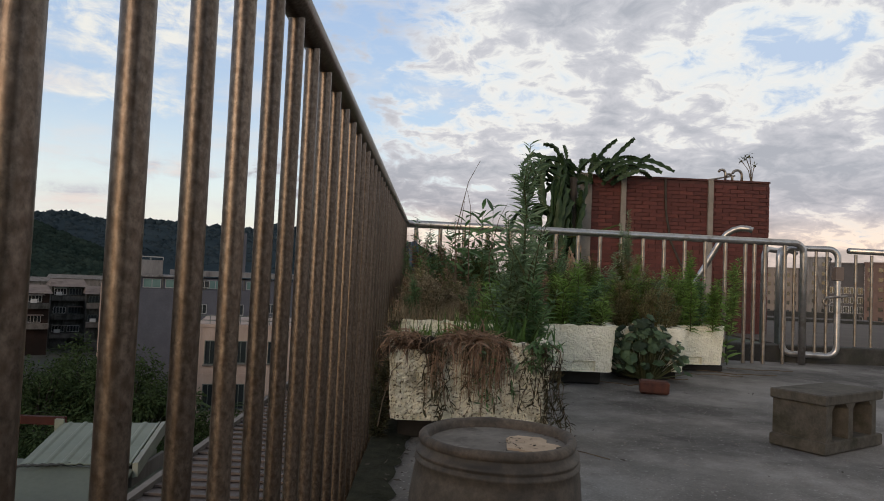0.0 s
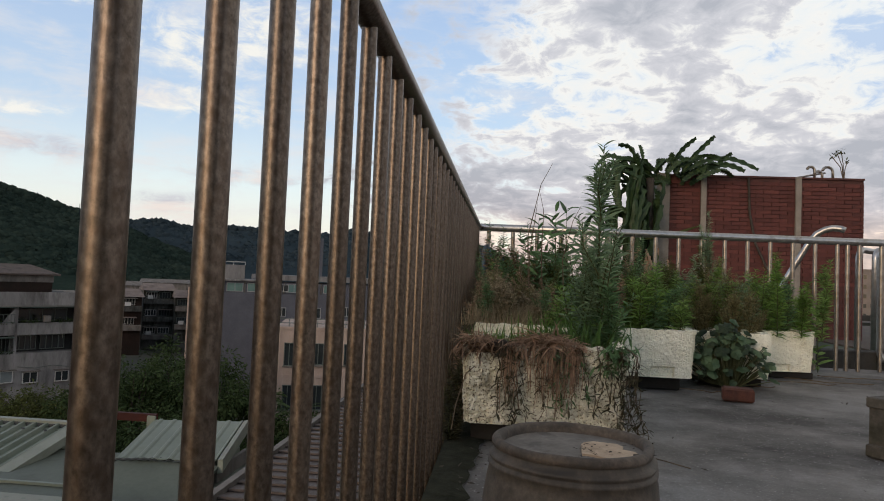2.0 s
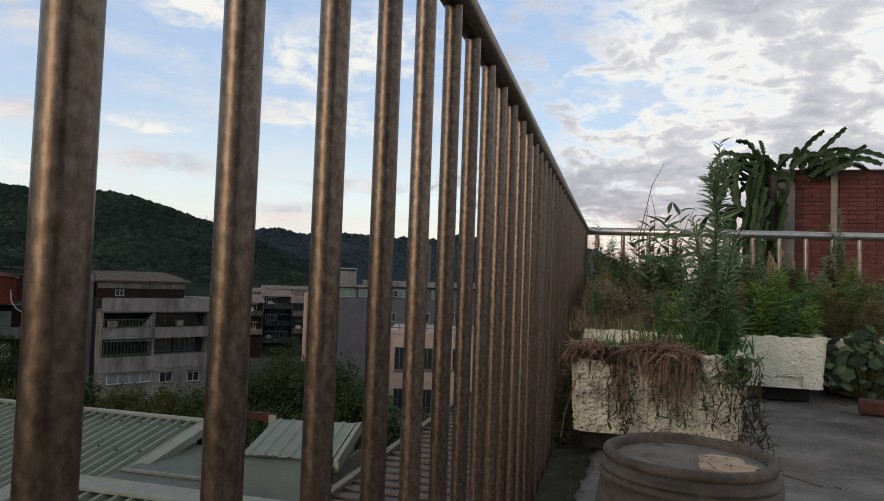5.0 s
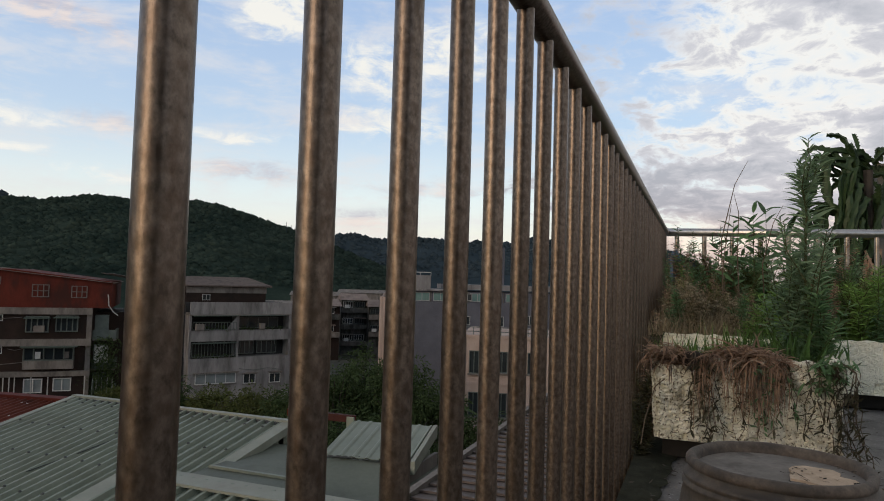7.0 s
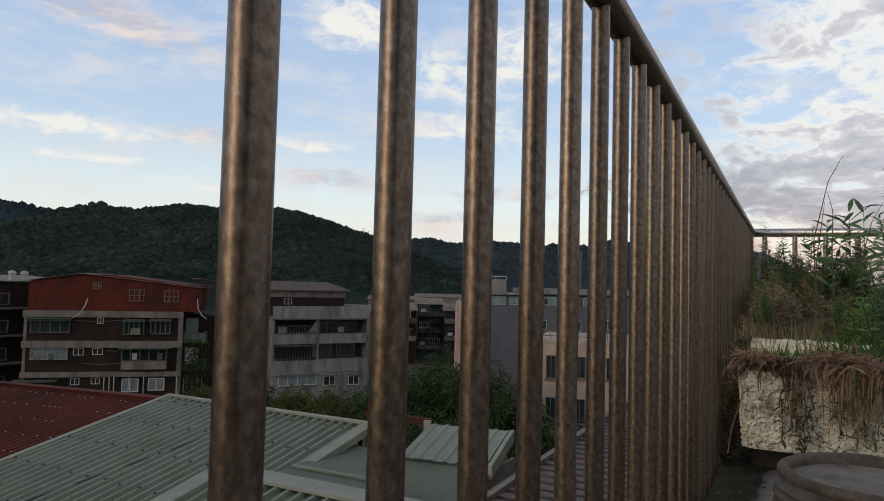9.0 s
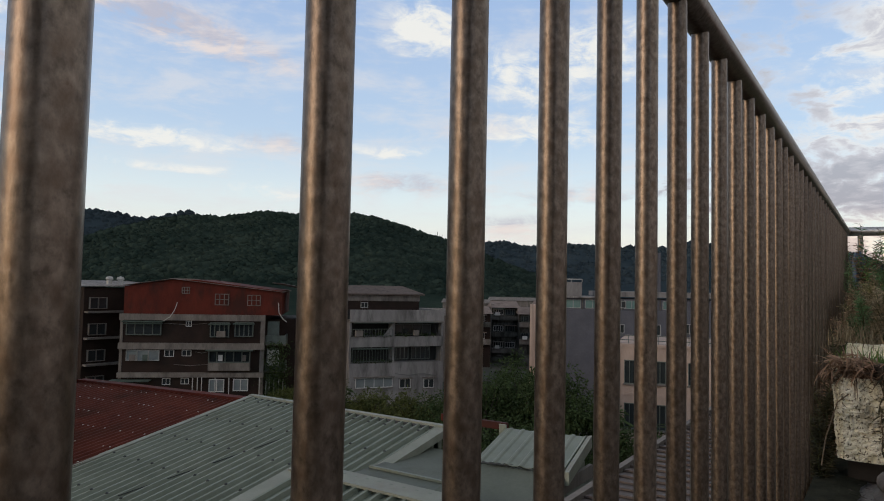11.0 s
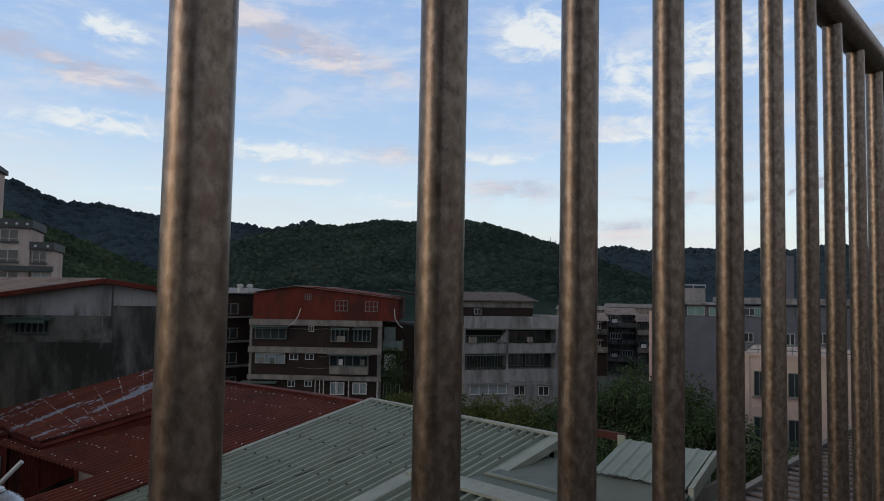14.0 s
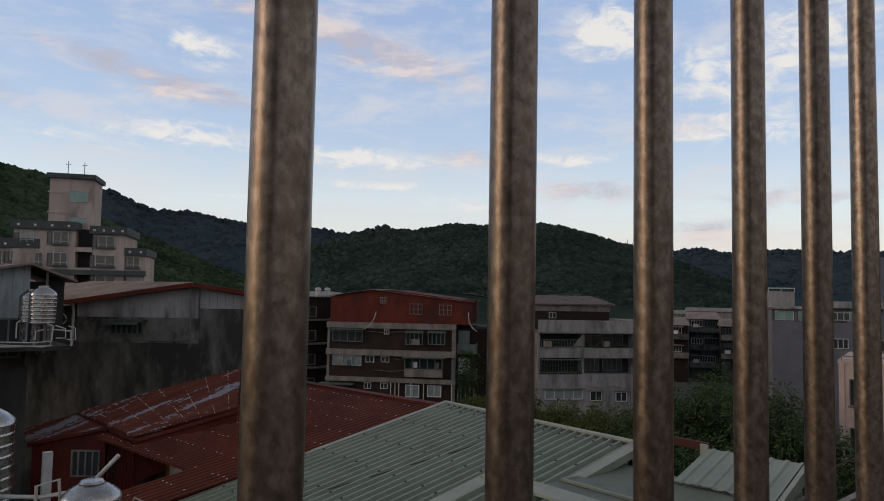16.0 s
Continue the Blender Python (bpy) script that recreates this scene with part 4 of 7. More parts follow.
def water_tank(name, centre, r, h, label, legs=0.4):
    t = thing(name, label, "water tank", group="rooftop water tanks", at=pose(*centre))
    prof = [(0.0, legs), (r * 0.97, legs), (r, legs + 0.03)]
    n = 7
    for k in range(n):
        z = legs + 0.05 + (h - legs) * 0.8 * k / n
        dz = (h - legs) * 0.8 / n
        prof += [(r, z), (r * 0.985, z + dz * 0.15), (r * 0.985, z + dz * 0.75), (r, z + dz * 0.9)]
    z = legs + 0.05 + (h - legs) * 0.8
    prof += [(r, z)]
    part("body", Shape().turned(prof, 48), M_TANK, t, smooth=False)
    part("dome", Shape().turned([(r * 1.01, z - 0.02), (r * 0.99, z + h * 0.012), (r * 0.93, z + h * 0.032), (r * 0.8, z + h * 0.065), (r * 0.62, z + h * 0.098), (r * 0.45, z + h * 0.12), (r * 0.3, z + h * 0.125)], 48), M_TANK, t, smooth=True)
    part("lid", Shape().turned([(r * 0.42, z + h * 0.11), (r * 0.42, z + h * 0.135), (r * 0.36, z + h * 0.155), (0.0, z + h * 0.165)], 28), M_TANK, t)
    for k in range(4):
        a = math.pi / 4 + k * math.pi / 2
        part("leg", Shape().box(-0.03, -0.03, 0, 0.03, 0.03, legs, pose(r * 0.8 * math.cos(a), r * 0.8 * math.sin(a), 0)), M_TANK, t)
    return t


def apartment_tower():
    m, w = frontage(84.15, 92, 73.35, 88)
    b = thing("apartment_tower", "beige apartment block with dark cornices and a tall stair tower", "building", at=m)
    slab("stair_tower", b, 6.2, 2.0, 2, 10.9, 7, 13.2, M_TOWERWALL)
    slab("cornice", b, 5.9, 1.6, 13.2, 11.2, 7.4, 13.75, M_CORNICE)
    for z in (9.0, 11.4):
        slab("string_course", b, 6.05, 1.9, z, 7.9, 2.0, z + 0.18, M_TOWERWALL)
    for q in ((8.3, 10.41, 10.4, 11.75), (8.3, 7.7, 10.3, 8.58)):
        window(b, *q, glass=M_GLASS_GREEN, bars=1).matrix_basis = pose(0, 1.99, 0)
    blocks = ((3.3, 0.0, 9.7, 6.85), (11.5, 0.2, 15.0, 6.5), (15.0, 0.6, 17.2, 4.1), (-3.0, 0.4, 5.9, 4.6))
    for u0, v0, u1, z in blocks:
        slab("wall", b, u0, v0 + (0.01 if u0 < 0 else 0), GROUND, u1, 9, z, M_TOWERWALL)
    slab("recess", b, 9.7, 1.4, GROUND, 11.5, 9, 7.1, M_ROOM_SHADE)
    for u0, v0, u1, z, h in ((3.0, -0.5, 9.9, 6.86, 0.95), (11.2, -0.3, 15.25, 6.51, 0.95), (14.95, 0.1, 17.4, 4.11, 0.9), (-3.2, -0.1, 6.0, 4.61, 1.1)):
        slab("cornice", b, u0, v0, z, u1, 9.3, z + h, M_CORNICE)
        n = 4 if u1 - u0 > 3 else 2
        for k in range(n):
            u = u0 + (u1 - u0) * (k + 0.5) / n
            # spotlight on the cornice, its brightness given only by white colour
            slab("cornice_block", b, u - 0.12, v0 - 0.08, z + 0.3, u + 0.12, v0, z + 0.55, M_FRAME_WHITE)
    slab("cornice", b, 6.2, -0.35, 1.67, 17.4, 0.6, 2.26, M_CORNICE)
    for z in (4.35, 1.95):
        slab("balcony_slab", b, 9.72, 0.0, z, 11.48, 1.39, z + 0.55, M_TOWERWALL)
    rnd = random.Random(73)
    for u0, z0, u1, z1, v in ((7.35, 5.14, 9.01, 6.55, 0.0), (12.09, 4.89, 13.9, 6.22, 0.2), (2.99, 3.0, 4.68, 4.2, 0.4), (7.46, 2.67, 8.97, 4.09, 0.0), (11.88, 2.63, 14.0, 3.96, 0.2),
                              (15.23, 2.6, 16.67, 3.89, 0.6), (11.98, 0.3, 14.08, 1.54, 0.2), (15.32, 0.3, 17.0, 1.54, 0.6), (4.0, 5.2, 5.4, 6.3, 0.0), (5.6, 2.7, 6.4, 4.0, 0.0), (0.9, 2.3, 2.2, 4.2, 0.4)):
        # the paler panes carry a bright reflection in their glass colour
        f = window(b, u0, z0 - 0.12, u1, z1 + 0.12, bars=2, glass=M_GLASS_PALE if rnd.random() < 0.25 else M_GLASS, frame_mat=M_FRAME, depth=0.12)
        f.matrix_basis = pose(0, v - 0.005, 0)
        slab("transom", f, u0 + 0.08, -0.16, z0 + 0.34, u1 - 0.08, -0.02, z0 + 0.40, M_FRAME)
        part("balustrade", Shape().box(u0 - 0.05, -0.2, z0 - 0.14, u1 + 0.05, -0.16, z0 + 0.10), M_CORNICE, f)
        if u1 - u0 > 1.3:
            g = window(b, u0 - 0.62, z0 - 0.1, u0 - 0.15, z1 + 0.05, bars=1, glass=M_GLASS, frame_mat=M_CORNICE, depth=0.1)
            g.matrix_basis = pose(0, v - 0.005, 0)
    for u in (7.6, 9.4):
        part("antenna", Shape().tube([(u, 4, 13.7), (u, 4, 15.6)], 0.04, 5).tube([(u - 0.3, 4, 15.2), (u + 0.3, 4, 15.2)], 0.03, 5), M_CORNICE, b)


def slate_house():
    m, w = frontage(23.4, 68, 8, 76)
    b = thing("slate_grey_house", "slate-grey house with glazed rooftop rooms", "building", at=m)
    slab("wall", b, 0.0, 0, GROUND, w, 10, -1.65, M_SLATE)
    slab("wall", b, -1.4, 1.2, GROUND, -0.02, 9, -1.4, M_PINKWALL, "beige end wall")
    slab("rooftop_room", b, 0.0, 0.3, -1.65, w, 8, -0.5, M_SLATE)
    for u in (0.3, 2.3, 6.3, 10.3):
        window(b, u, -1.5, u + 1.6, -0.65, glass=M_GLASS_GREEN, bars=2).matrix_basis = pose(0, 0.295, 0)
    for u in range(0, 18, 2):
        slab("mullion", b, u, 0.2, -1.6, u + 0.1, 0.295, -0.5, M_LEDGE)
    part("roof", Shape().box(-0.3, -0.2, -0.48, 4.9, 8, -0.33).box(5.0, -0.1, -0.3, w, 8, 0.24), M_PALEWALL, b)
    slab("rooftop_room", b, 0.2, 2.0, -0.32, 2.5, 6, 1.1, M_PALEWALL)
    part("railing", Shape().box(0.2, 1.9, 1.35, 2.5, 1.95, 1.45).box(0.2, 1.9, 1.1, 0.25, 1.95, 1.4).box(1.3, 1.9, 1.1, 1.35, 1.95, 1.4).box(2.45, 1.9, 1.1, 2.5, 1.95, 1.4), M_FRAME, b)
    slab("chimney_room", b, 9.6, 3, 0.24, 11.2, 5, 4.4, M_SLATE)
    for q in ((4.98, -3.9, 6.25, -3.01), (8.66, -4.09, 10.0, -3.0), (12.0, -3.9, 13.4, -2.9), (4.9, -1.4, 6.4, -0.7)):
        window(b, *q, bars=3)


def pink_house():
    m, w = frontage(19.0, 48, 9, 48)
    b = thing("pink_tiled_house", "pinkish tiled house with barred windows and a roof railing", "building", at=m)
    slab("wall", b, 0, 0, GROUND, w, 9, -3.4, M_PINKWALL)
    slab("coping", b, -0.1, -0.1, -3.398, w, 9.1, -3.2, M_PINKWALL)
    s = Shape()
    for z in (-2.95, -2.65):
        s.tube([(0.1, 0.1, z), (w, 0.1, z)], 0.03, 6)
    for k in range(12):
        s.tube([(0.1 + k * 0.65, 0.1, -3.2), (0.1 + k * 0.65, 0.1, -2.65)], 0.025, 6)
    part("roof_railing", s, M_FRAME_DARK, b)
    for q in ((0.5, -5.9, 1.2, -4.3), (2.45, -5.8, 3.2, -4.3), (0.5, -8.9, 1.2, -7.2), (2.45, -8.9, 3.2, -7.2), (4.6, -5.8, 5.4, -4.3)):
        window(b, *q, frame_mat=M_FRAME_DARK, bars=2, depth=0.12, sill=True)
    slab("band", b, -0.05, -0.06, -6.7, w, -0.003, -6.5, M_PINKWALL)
    slab("pier", b, -0.06, -0.05, GROUND, 0.25, -0.003, -3.41, M_PINKWALL)


def street_houses():
    rnd = random.Random(4)
    for a1, d1, a2, d2, top in ((30.9, 112, 29.4, 112.3, -3.3), (29.3, 120, 27.1, 120.4, -2.5), (27.0, 116, 25.7, 116.2, -3.4), (25.6, 112, 23.9, 112.3, -2.0), (33.2, 125, 31.0, 125, -3.2)):
        m, w = frontage(a1, d1, a2, d2)
        b = thing("terraced_house", "grimy terraced house far down the street", "building", group="houses along the far street", at=m)
        slab("wall", b, 0, 0.6, GROUND, w, 10, top - 0.8, M_BROWNTILE if rnd.random() < 0.5 else M_GREYWALL)
        part("roof", Shape().add([(-0.3, -0.6, top - 0.8), (w + 0.3, -0.6, top - 0.8), (w, 4, top + 0.3), (0, 4, top + 0.3), (-0.3, 10, top - 0.8), (w + 0.3, 10, top - 0.8)], [(0, 1, 2, 3), (3, 2, 5, 4), (0, 3, 4), (1, 5, 2)]), M_ROOFBROWN, b)
        z = top - 1.0
        while z > GROUND + 3:
            slab("balcony", b, 0.02, -0.5, z - 2.0, w - 0.02, 0.59, z - 1.2, M_GREYWALL if rnd.random() < 0.3 else M_LEDGE)
            n = max(1, int(w / 2.2))
            for k in range(n):
                u = 0.3 + k * (w - 0.5) / n
                window(b, u, z - 1.1, min(u + 1.7, w - 0.2), z - 0.1, bars=4, glass=M_GLASS, frame_mat=M_FRAME_WHITE if rnd.random() < 0.5 else M_FRAME_DARK).matrix_basis = pose(0, 0.6, 0)
                if rnd.random() < 0.5:
                    slab("air_conditioner", b, u + 0.2, -0.9, z - 1.15, u + 1.0, -0.5, z - 0.6, M_FRAME_WHITE)
                if rnd.random() < 0.5:
                    part("awning", Shape().box(u - 0.1, -1.1, z - 0.05, min(u + 1.9, w), 0.6, z + 0.03), rnd.choice((M_AWNING, M_LEDGE, M_ROOFBROWN)), b)
            z -= 2.9
    # roofs in the gap behind
    for a, d, w, z in ((33.5, 95, 7, -3.3), (31.5, 170, 12, -3.4), (27.5, 190, 14, -3.0)):
        p = polar(a, d)
        b = thing("terraced_house", "low pale-roofed house among the far roofs", "building", group="houses along the far street", at=pose(p.x, p.y, 0, 0, 0, a))
        slab("wall", b, -w / 2, 0, GROUND, w / 2, 8, z - 0.5, M_LEDGE)
        part("roof", Shape().add([(-w / 2 - 0.4, -0.5, z - 0.5), (w / 2 + 0.4, -0.5, z - 0.5), (w / 2, 4, z + 0.4), (-w / 2, 4, z + 0.4), (-w / 2, 8.5, z - 0.5), (w / 2, 8.5, z - 0.5)], [(0, 1, 2, 3), (3, 2, 5, 4), (0, 3, 4), (1, 5, 2)]), M_LEDGE, b)


def far_flats():
    """The tall flats beyond the gate."""
    M_FLATBEIGE = material("beige_flat_wall", (0.19, 0.155, 0.132), (0.27, 0.225, 0.195), scale=0.5, rough=0.85, bump=0.0, fine=5.0)
    M_OFFICE = material("dark_panel_wall", (0.075, 0.070, 0.072), (0.11, 0.10, 0.10), scale=0.5, rough=0.8, bump=0.0, fine=5.0)
    M_BRICKFLAT = material("brown_brick_tile", (0.135, 0.085, 0.070), (0.20, 0.13, 0.108), scale=0.5, rough=0.85, bump=0.0, fine=5.0, stain=(0.15, 0.10, 0.085), stain_scale=0.3)
    m, w = frontage(-26.3, 240, -40, 240)
    for name, u0, u1, v, top, wall, cols, lab in (("apartment_block", -3.0, 9.8, 0, 8.2, M_FLATBEIGE, 7, "beige apartment slab with rows of windows"),
                                                  ("apartment_block", 9.9, 18.0, 4, 12.0, M_PALEWALL, 3, "pale apartment tower with few windows"),
                                                  ("office_block", 18.2, 27.3, 1, 10.2, M_OFFICE, 5, "dark grey block with large white-framed windows"),
                                                  ("apartment_block", 27.4, 52.0, -1, 10.4, M_BRICKFLAT, 9, "brick-brown apartment slab with small square windows")):
        b = thing(name, lab, "building", group="tall flats in the distance", at=m)
        slab("wall", b, u0, v, GROUND, u1, v + 12, top, wall)
        slab("parapet", b, u0 - 0.2, v - 0.2, top, u1 + 0.2, v + 12.2, top + 0.5, wall)
        z = top - 1.2
        big_panes = name == "office_block"
        while z > -9:
            for k in range(cols):
                c = u0 + (u1 - u0) * (k + 0.5) / cols
                hw = (u1 - u0) / cols * (0.40 if big_panes else 0.24)
                if big_panes and z > top - 4.5:
                    continue
                window(b, c - hw, z - (2.0 if big_panes else 1.3), c + hw, z, bars=2 if big_panes else 1, frame_mat=M_FRAME_WHITE if big_panes else wall, glass=M_GLASS, depth=0.12).matrix_basis = pose(0, v - 0.01, 0)
            z -= 2.9


red_apartments(), pale_apartments(), dark_terrace(), grey_warehouse(), blue_shed(), apartment_tower(), slate_house(), pink_house(), street_houses(), far_flats()
water_tank("water_tank", (-22.43, 3.59, -1.24), 0.36, 1.63, "ribbed stainless steel water tank on a stand", 0.62)
water_tank("water_tank", (-23.21, 3.43, -1.24), 0.33, 1.52, "ribbed stainless steel water tank on a stand", 0.62)
water_tank("water_tank", (-13.6, 1.16, -3.6), 0.58, 2.06, "ribbed stainless steel water tank with a domed lid", 0.46)
water_tank("water_tank", (-11.2, 2.42, -4.0), 0.43, 1.55, "low stainless steel water tank with a domed lid", 0.2)

# ---------------------------------------------------------------- sheet-metal roofs just below
deg = math.radians


def green_roof():
    r = thing("sheet_metal_roof", "pale green corrugated sheet roof below the railing", "roof")
    s = Shape()
    down = (0, -math.cos(deg(10.5)), -math.sin(deg(10.5)))
    ribbed(s, (-16.2, 14.0, -3.07), (1, 0, 0), down, 6.9, 12.5, 0.27, 0.085, crown=0.20)
    part("sheet", s, M_GREENROOF, r)
    s = Shape()
    s.box(-16.35, 13.88, -3.05, -9.1, 14.06, -2.97)
    part("ridge_cap", s, M_GREENTRIM, r, "paler ridge capping")
    s = Shape()
    mm = Matrix.Translation((0, 14.0, -3.07)) @ Matrix.Rotation(deg(10.5), 4, "X")
    s.box(-16.34, -12.5, -0.06, -16.16, 0, 0.10, mm)
    part("verge_cap", s, M_GREENTRIM, r)
    s = Shape()
    s.box(-9.32, -2.9, -0.10, -8.98, 0, 0.08, mm)
    part("verge_cap", s, M_GREENTRIM, r)
    rnd = random.Random(8)
    s = Shape()
    for j in range(9):
        for i in range(0, 25, 2):
            x, y = -16.2 + 0.27 * (i + 0.5), -0.5 - j * 1.4
            q = mm @ Vector((x, y + rnd.uniform(-0.05, 0.05), 0.08))
            s.turned([(0.036, 0.0), (0.036, 0.016), (0.016, 0.034), (0.0, 0.034)], 6, q)
    tagged(part("screw_caps", s, M_CORNICE, r), kind="stuff")
    # small dark blocks between the rib ends, just below the ridge capping
    s = Shape()
    for i in range(25):
        x = -16.2 + 0.27 * (i + 0.5)
        s.box(x + 0.07, -0.16, 0.0, x + 0.20, -0.12, 0.07, mm)
    tagged(part("closure_strip", s, M_CORNICE, r, "row of dark dashes under the ridge capping"), kind="stuff")
    part("cable", Shape().tube([mm @ Vector(q) for q in ((-12.2, -0.3, 0.07), (-12.8, -3.0, 0.06), (-13.6, -6.0, 0.06), (-14.5, -9.2, 0.06))], 0.012, 5), M_CORNICE, r)
    s = Shape()
    s.box(-16.2, 1.8, -6.5, -9.3, 13.9, -5.45)
    s.box(-16.2, 13.7, GROUND, -9.2, 13.95, -3.1)
    k = 11.1
    while k < 13.7:
        s.box(-9.26, k, -3.9, -9.2, k + 0.09, -3.15 - (14 - k) * 0.185)
        k += 0.2
    s.box(-9.35, 11.0, -6, -9.26, 13.8, -3.65)
    part("wall", s, M_GREENROOF, r, "green vertical sheets under the gable")
    # flat valley between the two slopes
    r2 = thing("flat_metal_roof", "flat pale green gutter roof between two slopes", "roof")
    part("sheet", Shape().box(-9.2, 9.2, -3.75, -2.9, 13.4, -3.42), M_FLATROOF, r2)
    part("flashing", Shape().box(-9.15, 11.05, -3.41, -4.6, 11.12, -3.36), M_GREENROOF, r2)
    # nearer slope
    r3 = thing("sheet_metal_roof", "nearer pale green corrugated roof with a wide ridge flashing", "roof")
    s = Shape()
    ribbed(s, (-9.0, 9.05, -2.98), (1, 0, 0), (0, -math.cos(deg(11)), -math.sin(deg(11))), 6.2, 7.5, 0.27, 0.085, crown=0.20)
    part("sheet", s, M_GREENROOF, r3)
    part("ridge_cap", Shape().box(-9.15, -0.35, 0.03, -2.75, 0.12, 0.08, Matrix.Translation((0, 9.05, -2.98)) @ Matrix.Rotation(deg(4), 4, "X")), M_GREENTRIM, r3)
    part("verge_cap", Shape().box(-9.25, -7.5, -0.05, -8.85, 0, 0.075, Matrix.Translation((0, 9.05, -2.98)) @ Matrix.Rotation(deg(11), 4, "X")), M_GREENTRIM, r3)
    part("wall", Shape().box(-8.9, 1.9, -6.6, -2.9, 9.0, -4.5).box(-8.95, 8.8, -6, -2.9, 9.12, -3.05), M_GREENROOF, r3)


def shed_roofs():
    r = thing("shed_roof", "small pale green lean-to roof with a rusty beam behind", "roof")
    s = Shape()
    ribbed(s, (-7.15, 13.5, -2.70), (1, 0, 0.04), (0.12, -0.975, -0.19), 1.95, 1.8, 0.3, 0.025, crown=0.16)
    part("sheet", s, M_GREENROOF, r)
    part("fascia", Shape().add([(-5.18, 13.5, -2.60), (-4.96, 11.75, -2.95), (-4.96, 11.75, -3.2), (-5.18, 13.5, -2.85), (-5.08, 13.5, -2.58), (-4.86, 11.75, -2.93), (-4.86, 11.75, -3.18), (-5.08, 13.5, -2.83)],
                               [(0, 1, 2, 3), (7, 6, 5, 4), (0, 4, 5, 1), (1, 5, 6, 2), (2, 6, 7, 3)]), M_GREENTRIM, r)
    part("wall", Shape().box(-7.0, 11.9, -5.5, -5.2, 13.4, -3.12), M_GREENROOF, r)
    part("wall", Shape().box(-5.1, 11.9, -5.5, -5.02, 13.4, -3.15), M_LEDGE, r, "pale boarded end")
    part("apron", Shape().add([(-7.1, 11.78, -3.06), (-4.95, 11.78, -3.06), (-4.9, 10.5, -3.405), (-7.1, 10.5, -3.405), (-7.1, 11.78, -3.12), (-4.95, 11.78, -3.12), (-4.9, 10.5, -3.418), (-7.1, 10.5, -3.418)], [(0, 3, 2, 1), (4, 5, 6, 7), (1, 2, 6, 5), (0, 4, 7, 3)]), M_FLATROOF, r, "flat sheet joining the valley")
    part("beam", Shape().box(-9.0, 13.6, -2.78, -7.2, 13.72, -2.62), M_REDCLAD, r, "rusty red steel beam")
    part("valley_edge", Shape().tube([(-7.0 + 0.07 * k, 11.55 + 0.02 * k, -3.03 + 0.02 * (k % 2)) for k in range(28)], 0.025, 5), M_CORNICE, r)
    part("upstand", Shape().box(-7.3, 13.45, -2.9, -7.12, 13.5, -2.62), M_GREENROOF, r)


TOP_R, TOP_L = (-24.06, 10.52, -2.55), (-27.12, 5.70, -4.13)
EAVE_L, EAVE_R = (-21.36, 6.03, -4.09), (-20.81, 8.96, -3.43)
OUT = ((-28.42, 4.20, -4.77), (-27.13, 5.63, -4.16), (-23.52, 5.72, -4.10), (-24.94, 3.81, -4.62))


